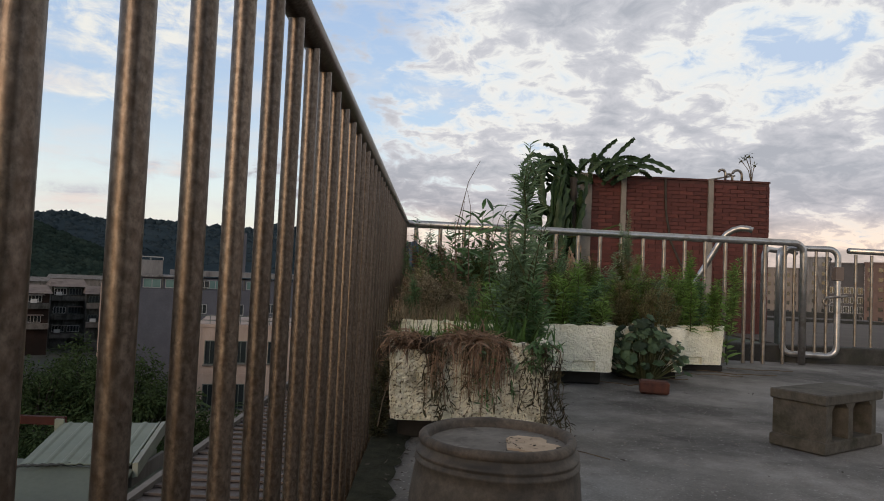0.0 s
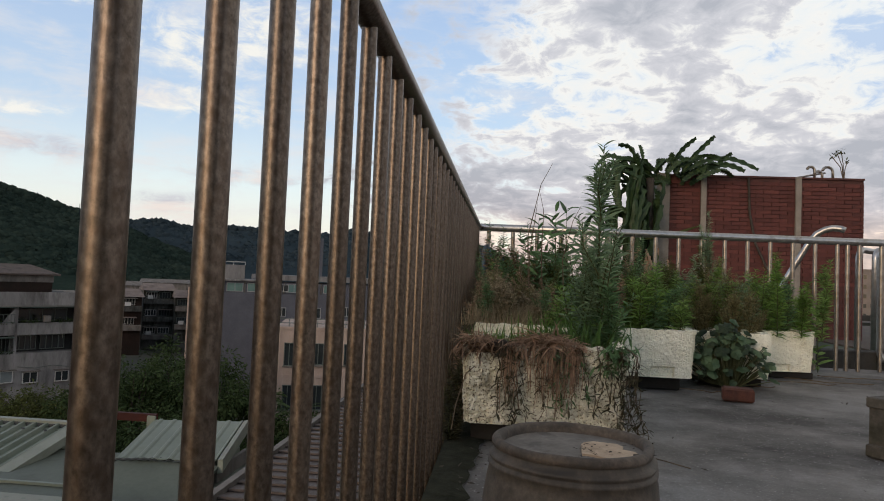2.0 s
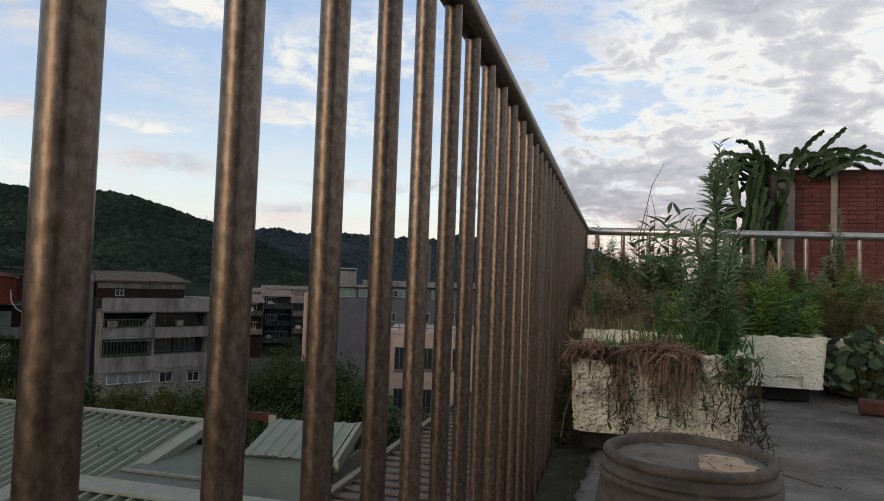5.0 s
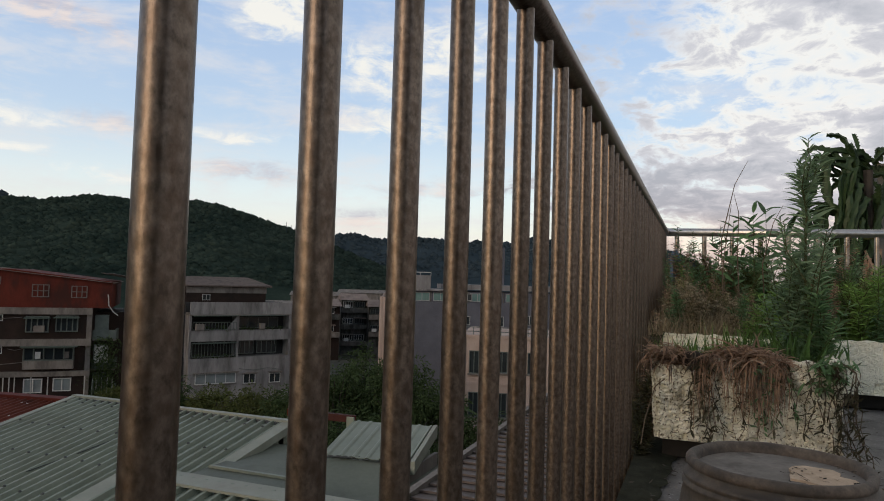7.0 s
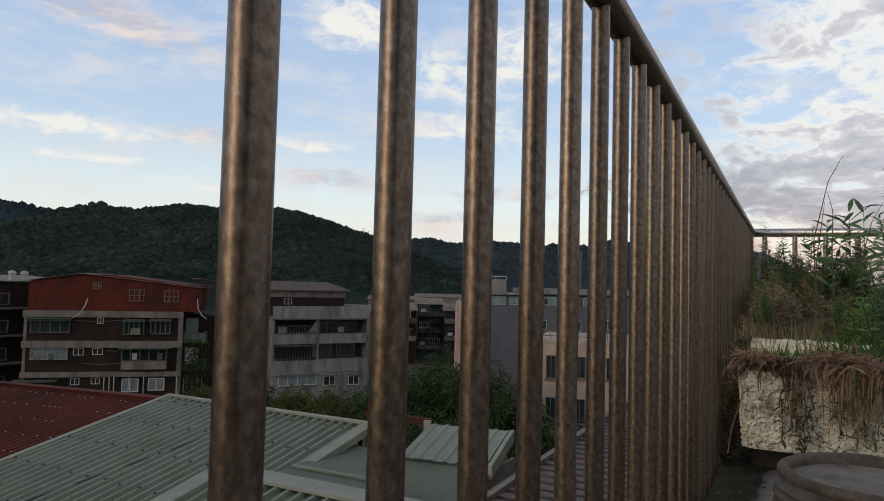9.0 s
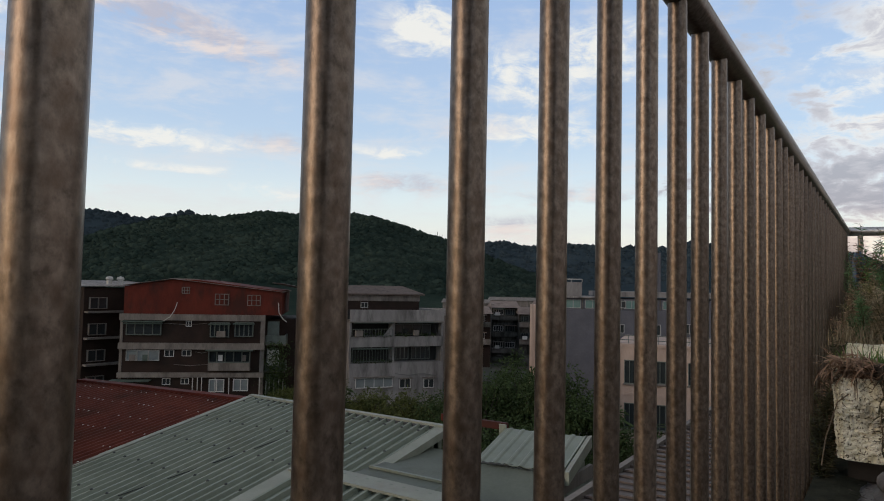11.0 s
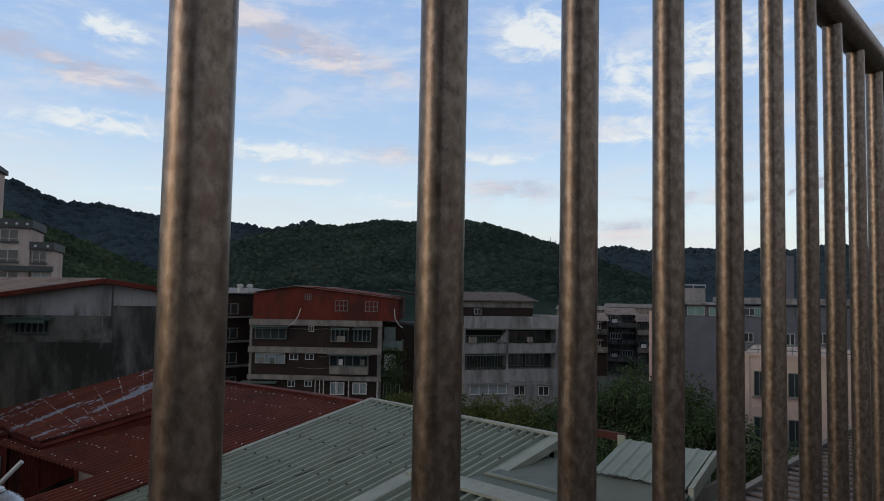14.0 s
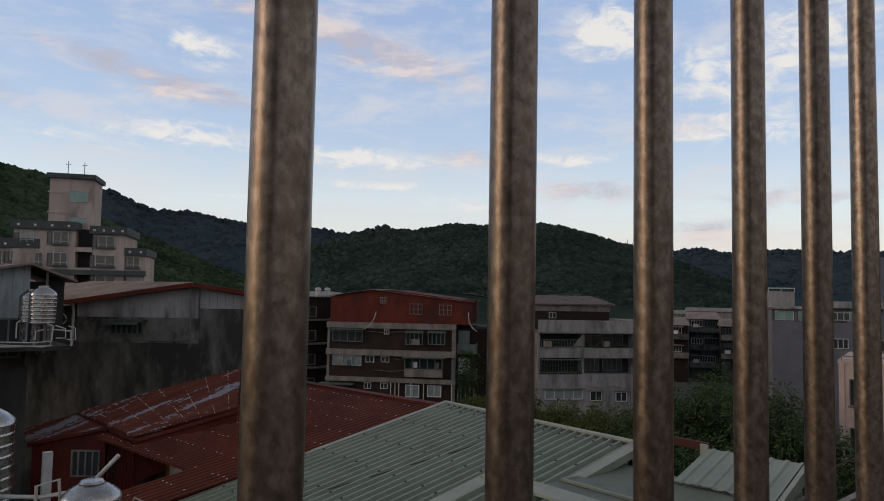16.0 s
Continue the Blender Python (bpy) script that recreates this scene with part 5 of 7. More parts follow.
def red_roofs():
    r = thing("red_sheet_roof", "weathered red corrugated sheet roof", "roof")
    s = Shape()
    d = Vector((0, -math.cos(deg(9.3)), -math.sin(deg(9.3))))
    ribbed(s, (-23.6, 12.7, -3.17), (1, 0.16, 0), d, 5.72, 7.35, 0.22, 0.075, crown=0.2)
    part("sheet", s, M_REDROOF, r)
    s = Shape()
    ribbed(s, (-17.953, 13.604, -3.17), (1, 0.16, 0), d, 1.78, 10.6, 0.22, 0.075, crown=0.2)
    part("sheet", s, M_REDROOF, r)
    rnd = random.Random(19)
    al = Vector((1, 0.16, 0)).normalized()
    nn = al.cross(d)
    nn = nn if nn.z > 0 else -nn
    s = Shape()
    for i in range(34):
        for j in range(11):
            if rnd.random() < 0.45 and not (i < 26 and j > 7):
                q = Vector((-23.6, 12.7, -3.17)) + al * (0.22 * (i + 0.5)) + d * (0.5 + 0.95 * j + rnd.uniform(-0.03, 0.03)) + nn * 0.075
                s.box(-0.010, -0.022, -0.004, 0.010, 0.022, 0.012, Matrix.Translation(q))
    tagged(part("screw_caps", s, M_FRAME_WHITE, r, "pale screw caps in rows"), kind="stuff")
    part("ridge_cap", Shape().box(-7.6, -0.25, 0.0, 0.05, 0.1, 0.11, Matrix.Translation((-16.3, 13.95, -3.17)) @ Matrix.Rotation(deg(9.1), 4, "Z")), M_REDCLAD, r)
    part("wall", Shape().box(-21.2, 6.9, GROUND, -17.7, 12.5, -4.4).box(-17.7, 3.6, GROUND, -16.5, 12.5, -5.0), M_REDCLAD, r)
    part("wall", Shape().box(-20.0, 6.62, -6.2, -17.75, 6.88, -4.55), M_LEDGE, r, "grimy boarded end under the eaves")
    r2 = thing("red_sheet_roof", "peeling red corrugated roof with grey bare patches", "roof")
    a, b = Vector(TOP_R), Vector(TOP_L)
    c, e = Vector(EAVE_L), Vector(EAVE_R)
    s = Shape()
    n = 34
    for i in range(n):
        for h, f in ((0.0, i / n), (0.10, (i + 0.4) / n), (0.10, (i + 0.6) / n)):
            s.v.append(tuple(a.lerp(e, f) + Vector((0, 0, h))))
            s.v.append(tuple(b.lerp(c, f) + Vector((0, 0, h))))
    for i in range(3 * n - 1):
        s.f.append((2 * i, 2 * i + 1, 2 * i + 3, 2 * i + 2))
    part("sheet", s, M_REDROOF_OLD, r2)
    s = Shape()
    for i in range(n):
        for j in range(7):
            if rnd.random() < 0.5:
                f, g = (i + 0.5) / n, (j + 0.6) / 7
                q = a.lerp(e, f).lerp(b.lerp(c, f), g) + Vector((0, 0, 0.10))
                s.box(-0.013, -0.013, -0.004, 0.013, 0.013, 0.012, Matrix.Translation(q))
    tagged(part("screw_caps", s, M_FRAME_WHITE, r2, "pale screw caps in rows"), kind="stuff")
    s = Shape()
    s.add([c + Vector((0, 0, -0.02)), e + Vector((0, 0, -0.02)), e + Vector((0, 0, -0.9)), c + Vector((0, 0, -1.3)), b + Vector((0, 0, -0.03)), b + Vector((0, 0, -2.5)), c + Vector((0, 0, -2.0))], [(0, 1, 2, 3), (0, 6, 5, 4)])
    part("wall", s, M_REDCLAD, r2, "dark red sheet wall under the eaves")
    s = Shape()
    for i in range(26):
        q = c.lerp(b, i / 26)
        s.tube([q + Vector((0.01, -0.03, -0.06)), q + Vector((0.01, -0.03, -1.9))], 0.035, 4)
    part("rib", s, M_REDCLAD, r2)
    part("eaves_trim", Shape().tube([c + Vector((0, 0, -0.05)), e + Vector((0, 0, -0.05))], 0.07, 6).tube([c + Vector((0, 0, -0.05)), b + Vector((0, 0, -0.05))], 0.07, 6), M_REDCLAD, r2)
    r3 = thing("red_outhouse", "dark red sheet-metal outhouse with a barred window", "building")
    tl, tr, br, bl = (Vector(q) for q in OUT)
    s = Shape()
    n = 16
    for i in range(n):
        for h, f in ((0.0, i / n), (0.05, (i + 0.4) / n), (0.05, (i + 0.6) / n)):
            s.v.append(tuple(tr.lerp(br, f) + Vector((0, 0, h))))
            s.v.append(tuple(tl.lerp(bl, f) + Vector((0, 0, h))))
    for i in range(3 * n - 1):
        s.f.append((2 * i, 2 * i + 1, 2 * i + 3, 2 * i + 2))
    part("roof", s, M_REDROOF_OLD, r3)
    x = (br - bl)
    x.z = 0
    w = x.length
    x.normalize()
    m = Matrix(((x.x, -x.y, 0, bl.x), (x.y, x.x, 0, bl.y), (0, 0, 1, 0), (0, 0, 0, 1)))
    zl, zr = bl.z - 0.05, br.z - 0.05
    wv = part("wall", Shape().add([(0.1, 0.1, GROUND), (w, 0.1, GROUND), (w, 0.1, zr), (0.1, 0.1, zl), (0.1, 2.0, GROUND), (w, 2.0, GROUND), (w, 2.0, zr), (0.1, 2.0, zl)],
                                  [(0, 1, 2, 3), (5, 4, 7, 6), (1, 5, 6, 2), (4, 0, 3, 7), (3, 2, 6, 7)]), M_REDCLAD, r3, m=m)
    f = window(wv, 1.35, zl - 0.95, 2.25, zl - 0.1, frame_mat=M_LEDGE, bars=4)
    f.matrix_basis = pose(0, 0.1, 0)
    part("eaves_trim", Shape().tube([bl, br], 0.05, 6).tube([tr, br], 0.05, 6), M_REDCLAD, r3)
    p = thing("water_pipes", "white plastic water pipes between the tanks", "pipes")
    s = Shape()
    s.tube([(-13.6, 0.6, -2.9), (-12.6, 2.0, -2.95), (-11.9, 2.5, -2.75), (-11.6, 2.9, -2.2)], 0.035, 7)
    part("pipe", s, M_WHITEPIPE, p)
    part("pipe", Shape().tube([(-11.6, 1.75, -3.7), (-11.6, 1.75, -2.5), (-11.6, 2.05, -2.45), (-11.6, 2.1, -3.0)], 0.025, 7), M_WHITEPIPE, p)
    part("pipe", Shape().box(-13.0, 2.06, -4.0, -12.87, 2.2, -2.30), M_WHITEPIPE, p, "square white post")
    part("pipe", Shape().tube([(-11.0, 2.7, -3.2), (-11.0, 3.0, -2.75), (-10.9, 3.5, -3.1)], 0.015, 6), M_WHITEPIPE, p)
    part("pipe", Shape().tube([(-21.92, 2.28, -1.21), (-21.92, 3.74, -1.24), (-21.92, 3.79, -0.76), (-21.87, 4.24, -0.81), (-21.87, 4.27, -1.24)], 0.03, 7), M_WHITEPIPE, p)
    for pts in (((-21.67, 2.48, -1.06), (-21.54, 3.27, -1.10), (-21.48, 3.69, -1.06), (-21.46, 3.71, -0.64), (-21.50, 3.56, -0.57)),
                ((-21.67, 2.48, -1.14), (-21.51, 3.47, -1.22), (-21.46, 3.71, -1.18)),
                ((-21.54, 3.29, -1.01), (-21.54, 3.30, -0.78), (-21.51, 3.49, -0.73)),
                ((-21.45, 3.79, -0.98), (-21.40, 4.02, -0.98), (-21.40, 4.01, -0.72), (-21.46, 3.76, -0.62)),
                ((-21.40, 4.05, -1.02), (-21.35, 4.27, -1.03), (-21.36, 4.25, -0.70), (-21.40, 4.08, -0.64)),
                ((-21.61, 2.84, -0.96), (-21.61, 2.84, -0.54), (-21.60, 2.92, -0.47))):
        part("pipe", Shape().tube(pts, 0.019, 6), M_WHITEPIPE, p)
    q = thing("tank_platform", "concrete platform under the far tanks", "platform")
    part("slab", Shape().box(-23.83, 0.5, -1.36, -21.9, 4.25, -1.24), M_SOOT, q)
    for y in (1.2, 2.4, 3.4):
        part("bracket", Shape().box(-23.83, y, -1.95, -23.6, y + 0.12, -1.36).box(-23.6, y, -1.46, -22.1, y + 0.12, -1.36), M_SOOT, q)
    q = thing("tank_platform", "low dark roof carrying the near tanks", "platform")
    part("slab", Shape().box(-14.6, -0.5, -3.75, -12.9, 2.2, -3.6).box(-12.0, 0.5, -4.1, -10.4, 3.1, -4.0), M_SOOT, q)
    part("wall", Shape().box(-14.5, -0.4, GROUND, -13.0, 2.1, -3.75).box(-11.9, 0.6, GROUND, -10.5, 3.0, -4.1), M_SOOT, q)


def brown_roof():
    r = thing("plank_roof", "brown plank-patterned sheet roof against the building", "roof")
    s = Shape()
    s.box(-3.0, 0.0, -0.03, -0.25, 0.33, 0.0, Matrix.Rotation(deg(-7.0), 4, "X"), 0.004)
    me = s.data("plank", M_BROWNROOF)
    y = 3.0
    while y < 16:
        piece("plank", me, r, pose(0, y, -2.04))
        y += 0.30
    part("edge_trim", Shape().box(-3.10, 3.0, -2.18, -3.005, 16.2, -2.0), M_LEDGE, r, "pale edge flashing")
    part("wall", Shape().box(-3.0, 3.0, GROUND, -0.3, 16, -2.35), M_GREYWALL, r)


green_roof(), shed_roofs(), red_roofs(), brown_roof()

# ---------------------------------------------------------------- trees between the houses


def tree(x, y, h, r, seed, mat, label, palm=False):
    rnd = random.Random(seed)
    t = thing("tree", label, "tree", group="trees between the houses", at=pose(x, y, GROUND))
    s = Shape()
    s.tube([(0, 0, 0), (0.1, 0.05, h * 0.35), (0.0, 0.1, h * 0.7)], [0.22, 0.17, 0.09], 7)
    tips = []
    for k in range(9):
        a = rnd.uniform(0, 2 * math.pi)
        q = Vector((math.cos(a) * r * rnd.uniform(0.4, 0.8), math.sin(a) * r * rnd.uniform(0.4, 0.8), h * rnd.uniform(0.62, 0.95)))
        s.tube([(0, 0, h * 0.4), (q.x * 0.5, q.y * 0.5, h * 0.4 + (q.z - h * 0.4) * 0.6), q], [0.10, 0.06, 0.02], 5)
        tips.append(q)
    part("trunk", s, M_BARK, t)
    s = Shape()
    for k in range(78):
        a, b, f = rnd.uniform(0, 2 * math.pi), rnd.uniform(-1, 1), rnd.uniform(0.35, 1.0) ** 0.5
        e = math.sqrt(1 - b * b)
        c = Vector((math.cos(a) * e * r * f, math.sin(a) * e * r * f, h * 0.66 + b * h * 0.33 * f))
        cr = r * rnd.uniform(0.16, 0.34)
        for j in range(150):
            d = Vector((rnd.gauss(0, 1), rnd.gauss(0, 1), rnd.gauss(0, 0.8))).normalized()
            p = c + d * cr * rnd.uniform(0.55, 1.05)
            s.leaf(p, d + Vector((0, 0, -0.25)), rnd.uniform(0.10, 0.26), rnd.uniform(0.06, 0.13), 0.5, 2, rnd.uniform(-1, 1), (0.3, 1, 0.0))
    part("crown", s, mat, t)
    if palm:
        s = Shape()
        for k in range(22):
            a = rnd.uniform(0, 2 * math.pi)
            s.leaf((0.0, 0.0, h), (math.cos(a), math.sin(a), rnd.uniform(0.3, 1.6)), r * 1.2, 0.16, 1.6, 5, 0, (0.6, 1, 0.8, 0.0))
        part("frond", s, M_TREE, t)
    return t


for i, (az, d, top, r, mt) in enumerate(((29.8, 40, -4.3, 2.9, 0), (26.8, 42, -3.8, 2.6, 0), (23.6, 38, -4.0, 2.6, 0), (32.6, 44, -6.6, 2.6, 0), (21.2, 36, -5.4, 2.4, 0), (36.0, 47, -7.2, 2.4, 1), (39.2, 50, -7.5, 2.4, 1),
                                         (42.6, 52, -7.5, 2.2, 0), (28.0, 33, -5.8, 2.4, 0), (24.6, 31, -5.8, 2.2, 0), (46.0, 62, -9.2, 2.2, 1), (33.8, 36, -7.0, 2.2, 0), (17.0, 34, -6.4, 2.0, 0), (14.6, 30, -5.6, 1.8, 0))):
    p = polar(az, d)
    tree(p.x, p.y, top - GROUND, r, 40 + i, (M_TREE, M_TREE_OLIVE)[mt], "dense green broadleaf tree between the houses" if not mt else "low olive-green tree in front of the houses", palm=i in (7, 12))

# ---------------------------------------------------------------- our roof
s = Shape()
NX, NY = 60, 60
for j in range(NY + 1):
    for i in range(NX + 1):
        x, y = 0.016 + 6.484 * i / NX, -3.0 + 8.12 * j / NY
        s.v.append((x, y, 0.006 * noise.noise((x * 1.3, y * 1.3, 0)) + 0.003 * noise.noise((x * 5, y * 5, 2)) - 0.004))
for j in range(NY):
    for i in range(NX):
        a = j * (NX + 1) + i
        s.f.append((a, a + 1, a + NX + 2, a + NX + 1))
tagged(part("floor", s, M_CONCRETE, smooth=True), "dark stained concrete roof floor with gravelly specks", "floor", kind="structure")
tagged(part("roof_slab", Shape().box(0.016, -3.0, -0.4, 6.5, 5.12, -0.012).box(-0.05, -3.0, -0.4, 0.0155, 5.12, -0.11), M_CURB), "concrete roof slab edge", "slab", kind="structure")
tagged(part("building_wall", Shape().box(-0.04, -3.0, GROUND, 6.4, 17.6, -0.41), M_GREYWALL), "stained wall of the building below the roof", "wall", kind="structure")
tagged(part("green_floor", Shape().box(-0.05, 5.3, -0.4, 11.0, 18.0, -0.05), M_GREENFLOOR), "green waterproofed roof floor beyond the railing", "floor", kind="structure")
tagged(part("curb", Shape().box(0.2, 5.13, -0.3, 9.5, 5.29, 0.13, None, 0.01), M_CURB), "low mossy concrete curb behind the railing", "curb", kind="structure")
tagged(part("parapet_wall", Shape().box(6.5, -3.0, -0.4, 6.7, 5.12, 0.3).box(-0.05, -3.2, -0.4, 6.7, -3.0, 0.3), M_CURB), "low concrete parapet closing the roof", "wall", kind="structure")

# unseen wall, added so the railing tubes reflect something dark
tagged(part("wall_south", Shape().box(0.9, -3.6, 0.0, 2.8, -3.2, 2.9), M_GREYWALL), "unseen stained wall added behind the terrace as a dark reflection for the tubes", "wall", kind="structure")

M_PAVING = material("dusty_roof_paving", (0.060, 0.047, 0.039), (0.115, 0.092, 0.075), scale=1.2, rough=0.9, bump=0.3, fine=30.0, stain=(0.07, 0.058, 0.05), stain_scale=0.7)
tagged(part("paving", Shape().box(4.2, 5.9, -0.06, 11.0, 18.0, -0.03), M_PAVING), "dusty reddish roof paving beyond the gate", "floor", kind="structure")
tagged(part("far_parapet", Shape().box(5.2, 16.6, -0.05, 11.0, 16.8, 0.10).box(4.9, 13.8, -0.03, 11.0, 13.9, 0.03), M_CURB), "low parapet along the far roof edge", "wall", kind="structure")

# dark strip laid on the floor along the roof edge, with a ragged border
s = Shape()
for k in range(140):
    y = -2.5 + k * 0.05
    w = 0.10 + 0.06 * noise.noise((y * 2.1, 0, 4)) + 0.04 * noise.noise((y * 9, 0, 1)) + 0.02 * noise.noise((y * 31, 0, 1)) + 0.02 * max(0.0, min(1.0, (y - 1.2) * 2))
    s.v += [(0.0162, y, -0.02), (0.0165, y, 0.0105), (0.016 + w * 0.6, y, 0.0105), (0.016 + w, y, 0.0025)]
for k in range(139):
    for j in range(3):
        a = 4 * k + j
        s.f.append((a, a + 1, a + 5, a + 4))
tagged(part("moss_strip", s, M_EDGE_STRIP), "dark ragged strip along the roof edge", "moss", kind="stuff")

# ---------------------------------------------------------------- the tall railing of weathered tubes
PITCH, RAIL_Z = 0.12, 0.9
SHIFT = {1: 0.002, 2: 0.002, 3: -0.004, 4: -0.004, 5: -0.007, 6: -0.004, 7: -0.003, 9: 0.01, 10: 0.012, 11: 0.014}
rail = thing("railing", "tall railing of brown weathered steel tubes along the roof edge", "railing")
part("top_rail", Shape().tube([(0, -2.2, RAIL_Z + 0.019), (0, 4.36, RAIL_Z + 0.019)], 0.021, 20), M_STEEL_OLD, rail, smooth=True)
bar = Shape().tube([(0, 0, -0.115), (0, 0, RAIL_Z + 0.012)], 0.0113, 20, cap=False).data("baluster", M_STEEL_OLD, True)
for k in range(-18, 36):
    piece("baluster", bar, rail, pose(0, k * PITCH + SHIFT.get(k, 0.0), 0, 0, 0, k * 47))
for k in (-2, 12, 24, 35):
    part("base_flange", Shape().turned([(0.0, 0.0), (0.034, 0.0), (0.034, 0.006), (0.013, 0.012)], 20, (0, k * PITCH, -0.11)), M_STEEL_OLD, rail)

# ---------------------------------------------------------------- the bright railing across the far side
RA, RB = Vector((0.0, 4.38, 0)), Vector((3.13, 4.97, 0))
along = (RB - RA).normalized()
far = thing("railing", "bright stainless tube railing with a rounded end across the roof", "railing")
zt, rise = 0.925, 0.028
pts = [RA + Vector((0, 0, zt)), RA + along * 1.5 + Vector((0, 0, zt + rise * 0.45))] + arc(RB - along * 0.09 + Vector((0, 0, zt + rise - 0.09)), 0.09, 90, 0, along, (0, 0, 1)) + [RB + Vector((0, 0, 0.0))]
part("top_rail", Shape().tube(pts, 0.027, 18), M_STEEL, far, smooth=True)
post = Shape().tube([(0, 0, 0), (0, 0, zt + 0.005)], 0.0145, 14, cap=False).data("post", M_STEEL_POST, True)
for k in range(1, 19):
    piece("post", post, far, Matrix.Translation(RA + (RB - RA) * (1 - k / 18.4)))
piece("post", post, far, Matrix.Translation(RA + (RB - RA) * 0.862))

# ---------------------------------------------------------------- gate and railing beyond it
gate = thing("gate", "rounded stainless tube gate with a padlocked latch", "gate")
GA, GB = Vector((3.037, 5.095, 0)), Vector((3.423, 5.0, 0))
ga = (GB - GA).normalized()
r = 0.07
up = Vector((0, 0, 1))
loop = []
for c, a0, a1 in ((GA + ga * r + up * (0.921 - r), 180, 90), (GB - ga * r + up * (0.921 - r), 90, 0), (GB - ga * r + up * (0.07 + r), 0, -90), (GA + ga * r + up * (0.07 + r), -90, -180)):
    loop += arc(c, r, a0, a1, ga, up, 6)
loop.append(loop[0])
part("gate_frame", Shape().tube(loop, 0.024, 14, cap=False), M_STEEL, gate, smooth=True)
gb = Shape().tube([(0, 0, 0.055), (0, 0, 0.945)], 0.013, 12, cap=False).data("gate_bar", M_STEEL_POST, True)
short = Shape().tube([(0, 0, 0.075), (0, 0, 0.915)], 0.012, 12, cap=False).data("gate_bar", M_STEEL_POST, True)
for k in range(1, 5):
    piece("gate_bar", short, gate, Matrix.Translation(GA.lerp(GB, k / 5)))
part("latch", Shape().tube([GB + Vector((-0.12, -0.03, 0.53)), GB + Vector((0.06, -0.03, 0.55))], 0.009, 8).tube(arc(GB + Vector((-0.1, -0.03, 0.50)), 0.028, 0, 350, (1, 0, 0), (0, 0, 1), 14), 0.007, 7), M_STEEL_POST, gate)
part("lock_plate", Shape().box(-0.032, -0.03, 0.67, 0.032, 0.03, 0.78, Matrix.Translation(GB), 0.006), M_ROOFBROWN, gate, "rusty lock plate")
side = thing("railing", "stainless railing with rounded ends beyond the gate", "railing")
for a, b in (((3.20, 5.75), (3.42, 5.95)), ((3.31, 5.70), (3.53, 5.90))):
    A, B = Vector((*a, 0)), Vector((*b, 0))
    d = (B - A).normalized()
    part("top_rail", Shape().tube([A + up * -0.05, A + up * 0.86] + arc(A + d * 0.09 + up * 0.86, 0.09, 180, 90, d, up) + [B + up * 0.95, B + up * 0.94 + d * 0.1], 0.026, 14), M_STEEL, side, smooth=True)
right = thing("railing", "stainless railing along the curb beyond the gate", "railing")
A, B = Vector((3.80, 5.47, 0)), Vector((7.6, 6.15, 0))
part("top_rail", Shape().tube([A + up * 0.945, B + up * 0.945], 0.026, 14), M_STEEL, right, smooth=True)
for k in range(24):
    piece("post", gb, right, Matrix.Translation(A.lerp(B, (k + 0.45) / 24) - up * 0.03))
part("bottom_rail", Shape().tube([A + up * 0.10, B + up * 0.10], 0.012, 10), M_STEEL_POST, right, smooth=True)
hand = thing("handrail", "bent stainless handrail of a stair beyond the railing", "handrail")
part("tube", Shape().tube([(2.30, 6.05, 0.05), (2.62, 5.86, 0.62), (2.80, 5.76, 1.0), (2.85, 5.74, 1.07), (2.90, 5.71, 1.105), (2.95, 5.68, 1.12), (3.00, 5.65, 1.115), (3.03, 5.63, 1.10)], 0.027, 14), M_STEEL, hand, smooth=True)
tarp = thing("tarpaulin", "folded blue tarpaulin leaning in the railing corner", "tarpaulin")
s = Shape()
for i in range(7):
    for j in range(8):
        s.v.append((0.028 + 0.021 * i, 4.315 + 0.014 * math.sin(i * 1.9 + j * 0.5), j * (0.118 - 0.007 * abs(i - 1.6))))
for i in range(6):
    for j in range(7):
        a = i * 8 + j
        s.f.append((a, a + 8, a + 9, a + 1))
tb = part("sheet", s, M_TARP, tarp)
tb.modifiers.new("thick", "SOLIDIFY").thickness = 0.012

# ---------------------------------------------------------------- brick wall of the stair house
WX0, WX1, WY, WZ = 2.36, 4.86, 9.0, 2.08
wall = tagged(part("wall_brick", Shape().box(WX0, WY + 0.012, -0.05, WX1, WY + 1.9, WZ - 0.005), M_MORTAR), "red brick wall of a rooftop stair house with cement posts", "wall", kind="structure")
part("corner_post", Shape().box(WX0 - 0.17, WY - 0.03, -0.05, WX0 - 0.002, WY + 0.3, WZ + 0.03), M_POSTCEMENT, wall, "cement corner post")
for x in (2.80, 4.02):
    part("conduit", Shape().box(x - 0.035, WY - 0.045, -0.05, x + 0.035, WY - 0.012, WZ + 0.02, None, 0.008), M_POSTCEMENT, wall, "pale vertical cement strip")
part("coping", Shape().box(WX0, WY - 0.012, WZ - 0.004, WX1 + 0.004, WY + 1.9, WZ + 0.022), M_MORTAR, wall)
part("vine_stain", Shape().tube([(3.38, WY - 0.02, WZ), (3.40, WY - 0.03, 1.6), (3.48, WY - 0.03, 1.2), (3.62, WY - 0.03, 0.9), (3.85, WY - 0.03, 0.6)], 0.016, 6), M_BARK, wall, "dark creeper stem")
pipes = thing("vent_pipes", "bent steel vent pipes standing on the brick wall", "pipes")
for x, h, rr, sgn in ((4.36, 0.17, 0.05, -1), (4.46, 0.11, 0.05, -1), (4.60, 0.15, 0.07, -1)):
    c = Vector((x + sgn * rr, WY + 0.3, WZ + h))
    part("pipe", Shape().tube([(x, WY + 0.3, WZ)] + arc(c, rr, 0, 165, (-sgn, 0, 0), up, 9), 0.018, 10), M_STEEL_POST, pipes, smooth=True)
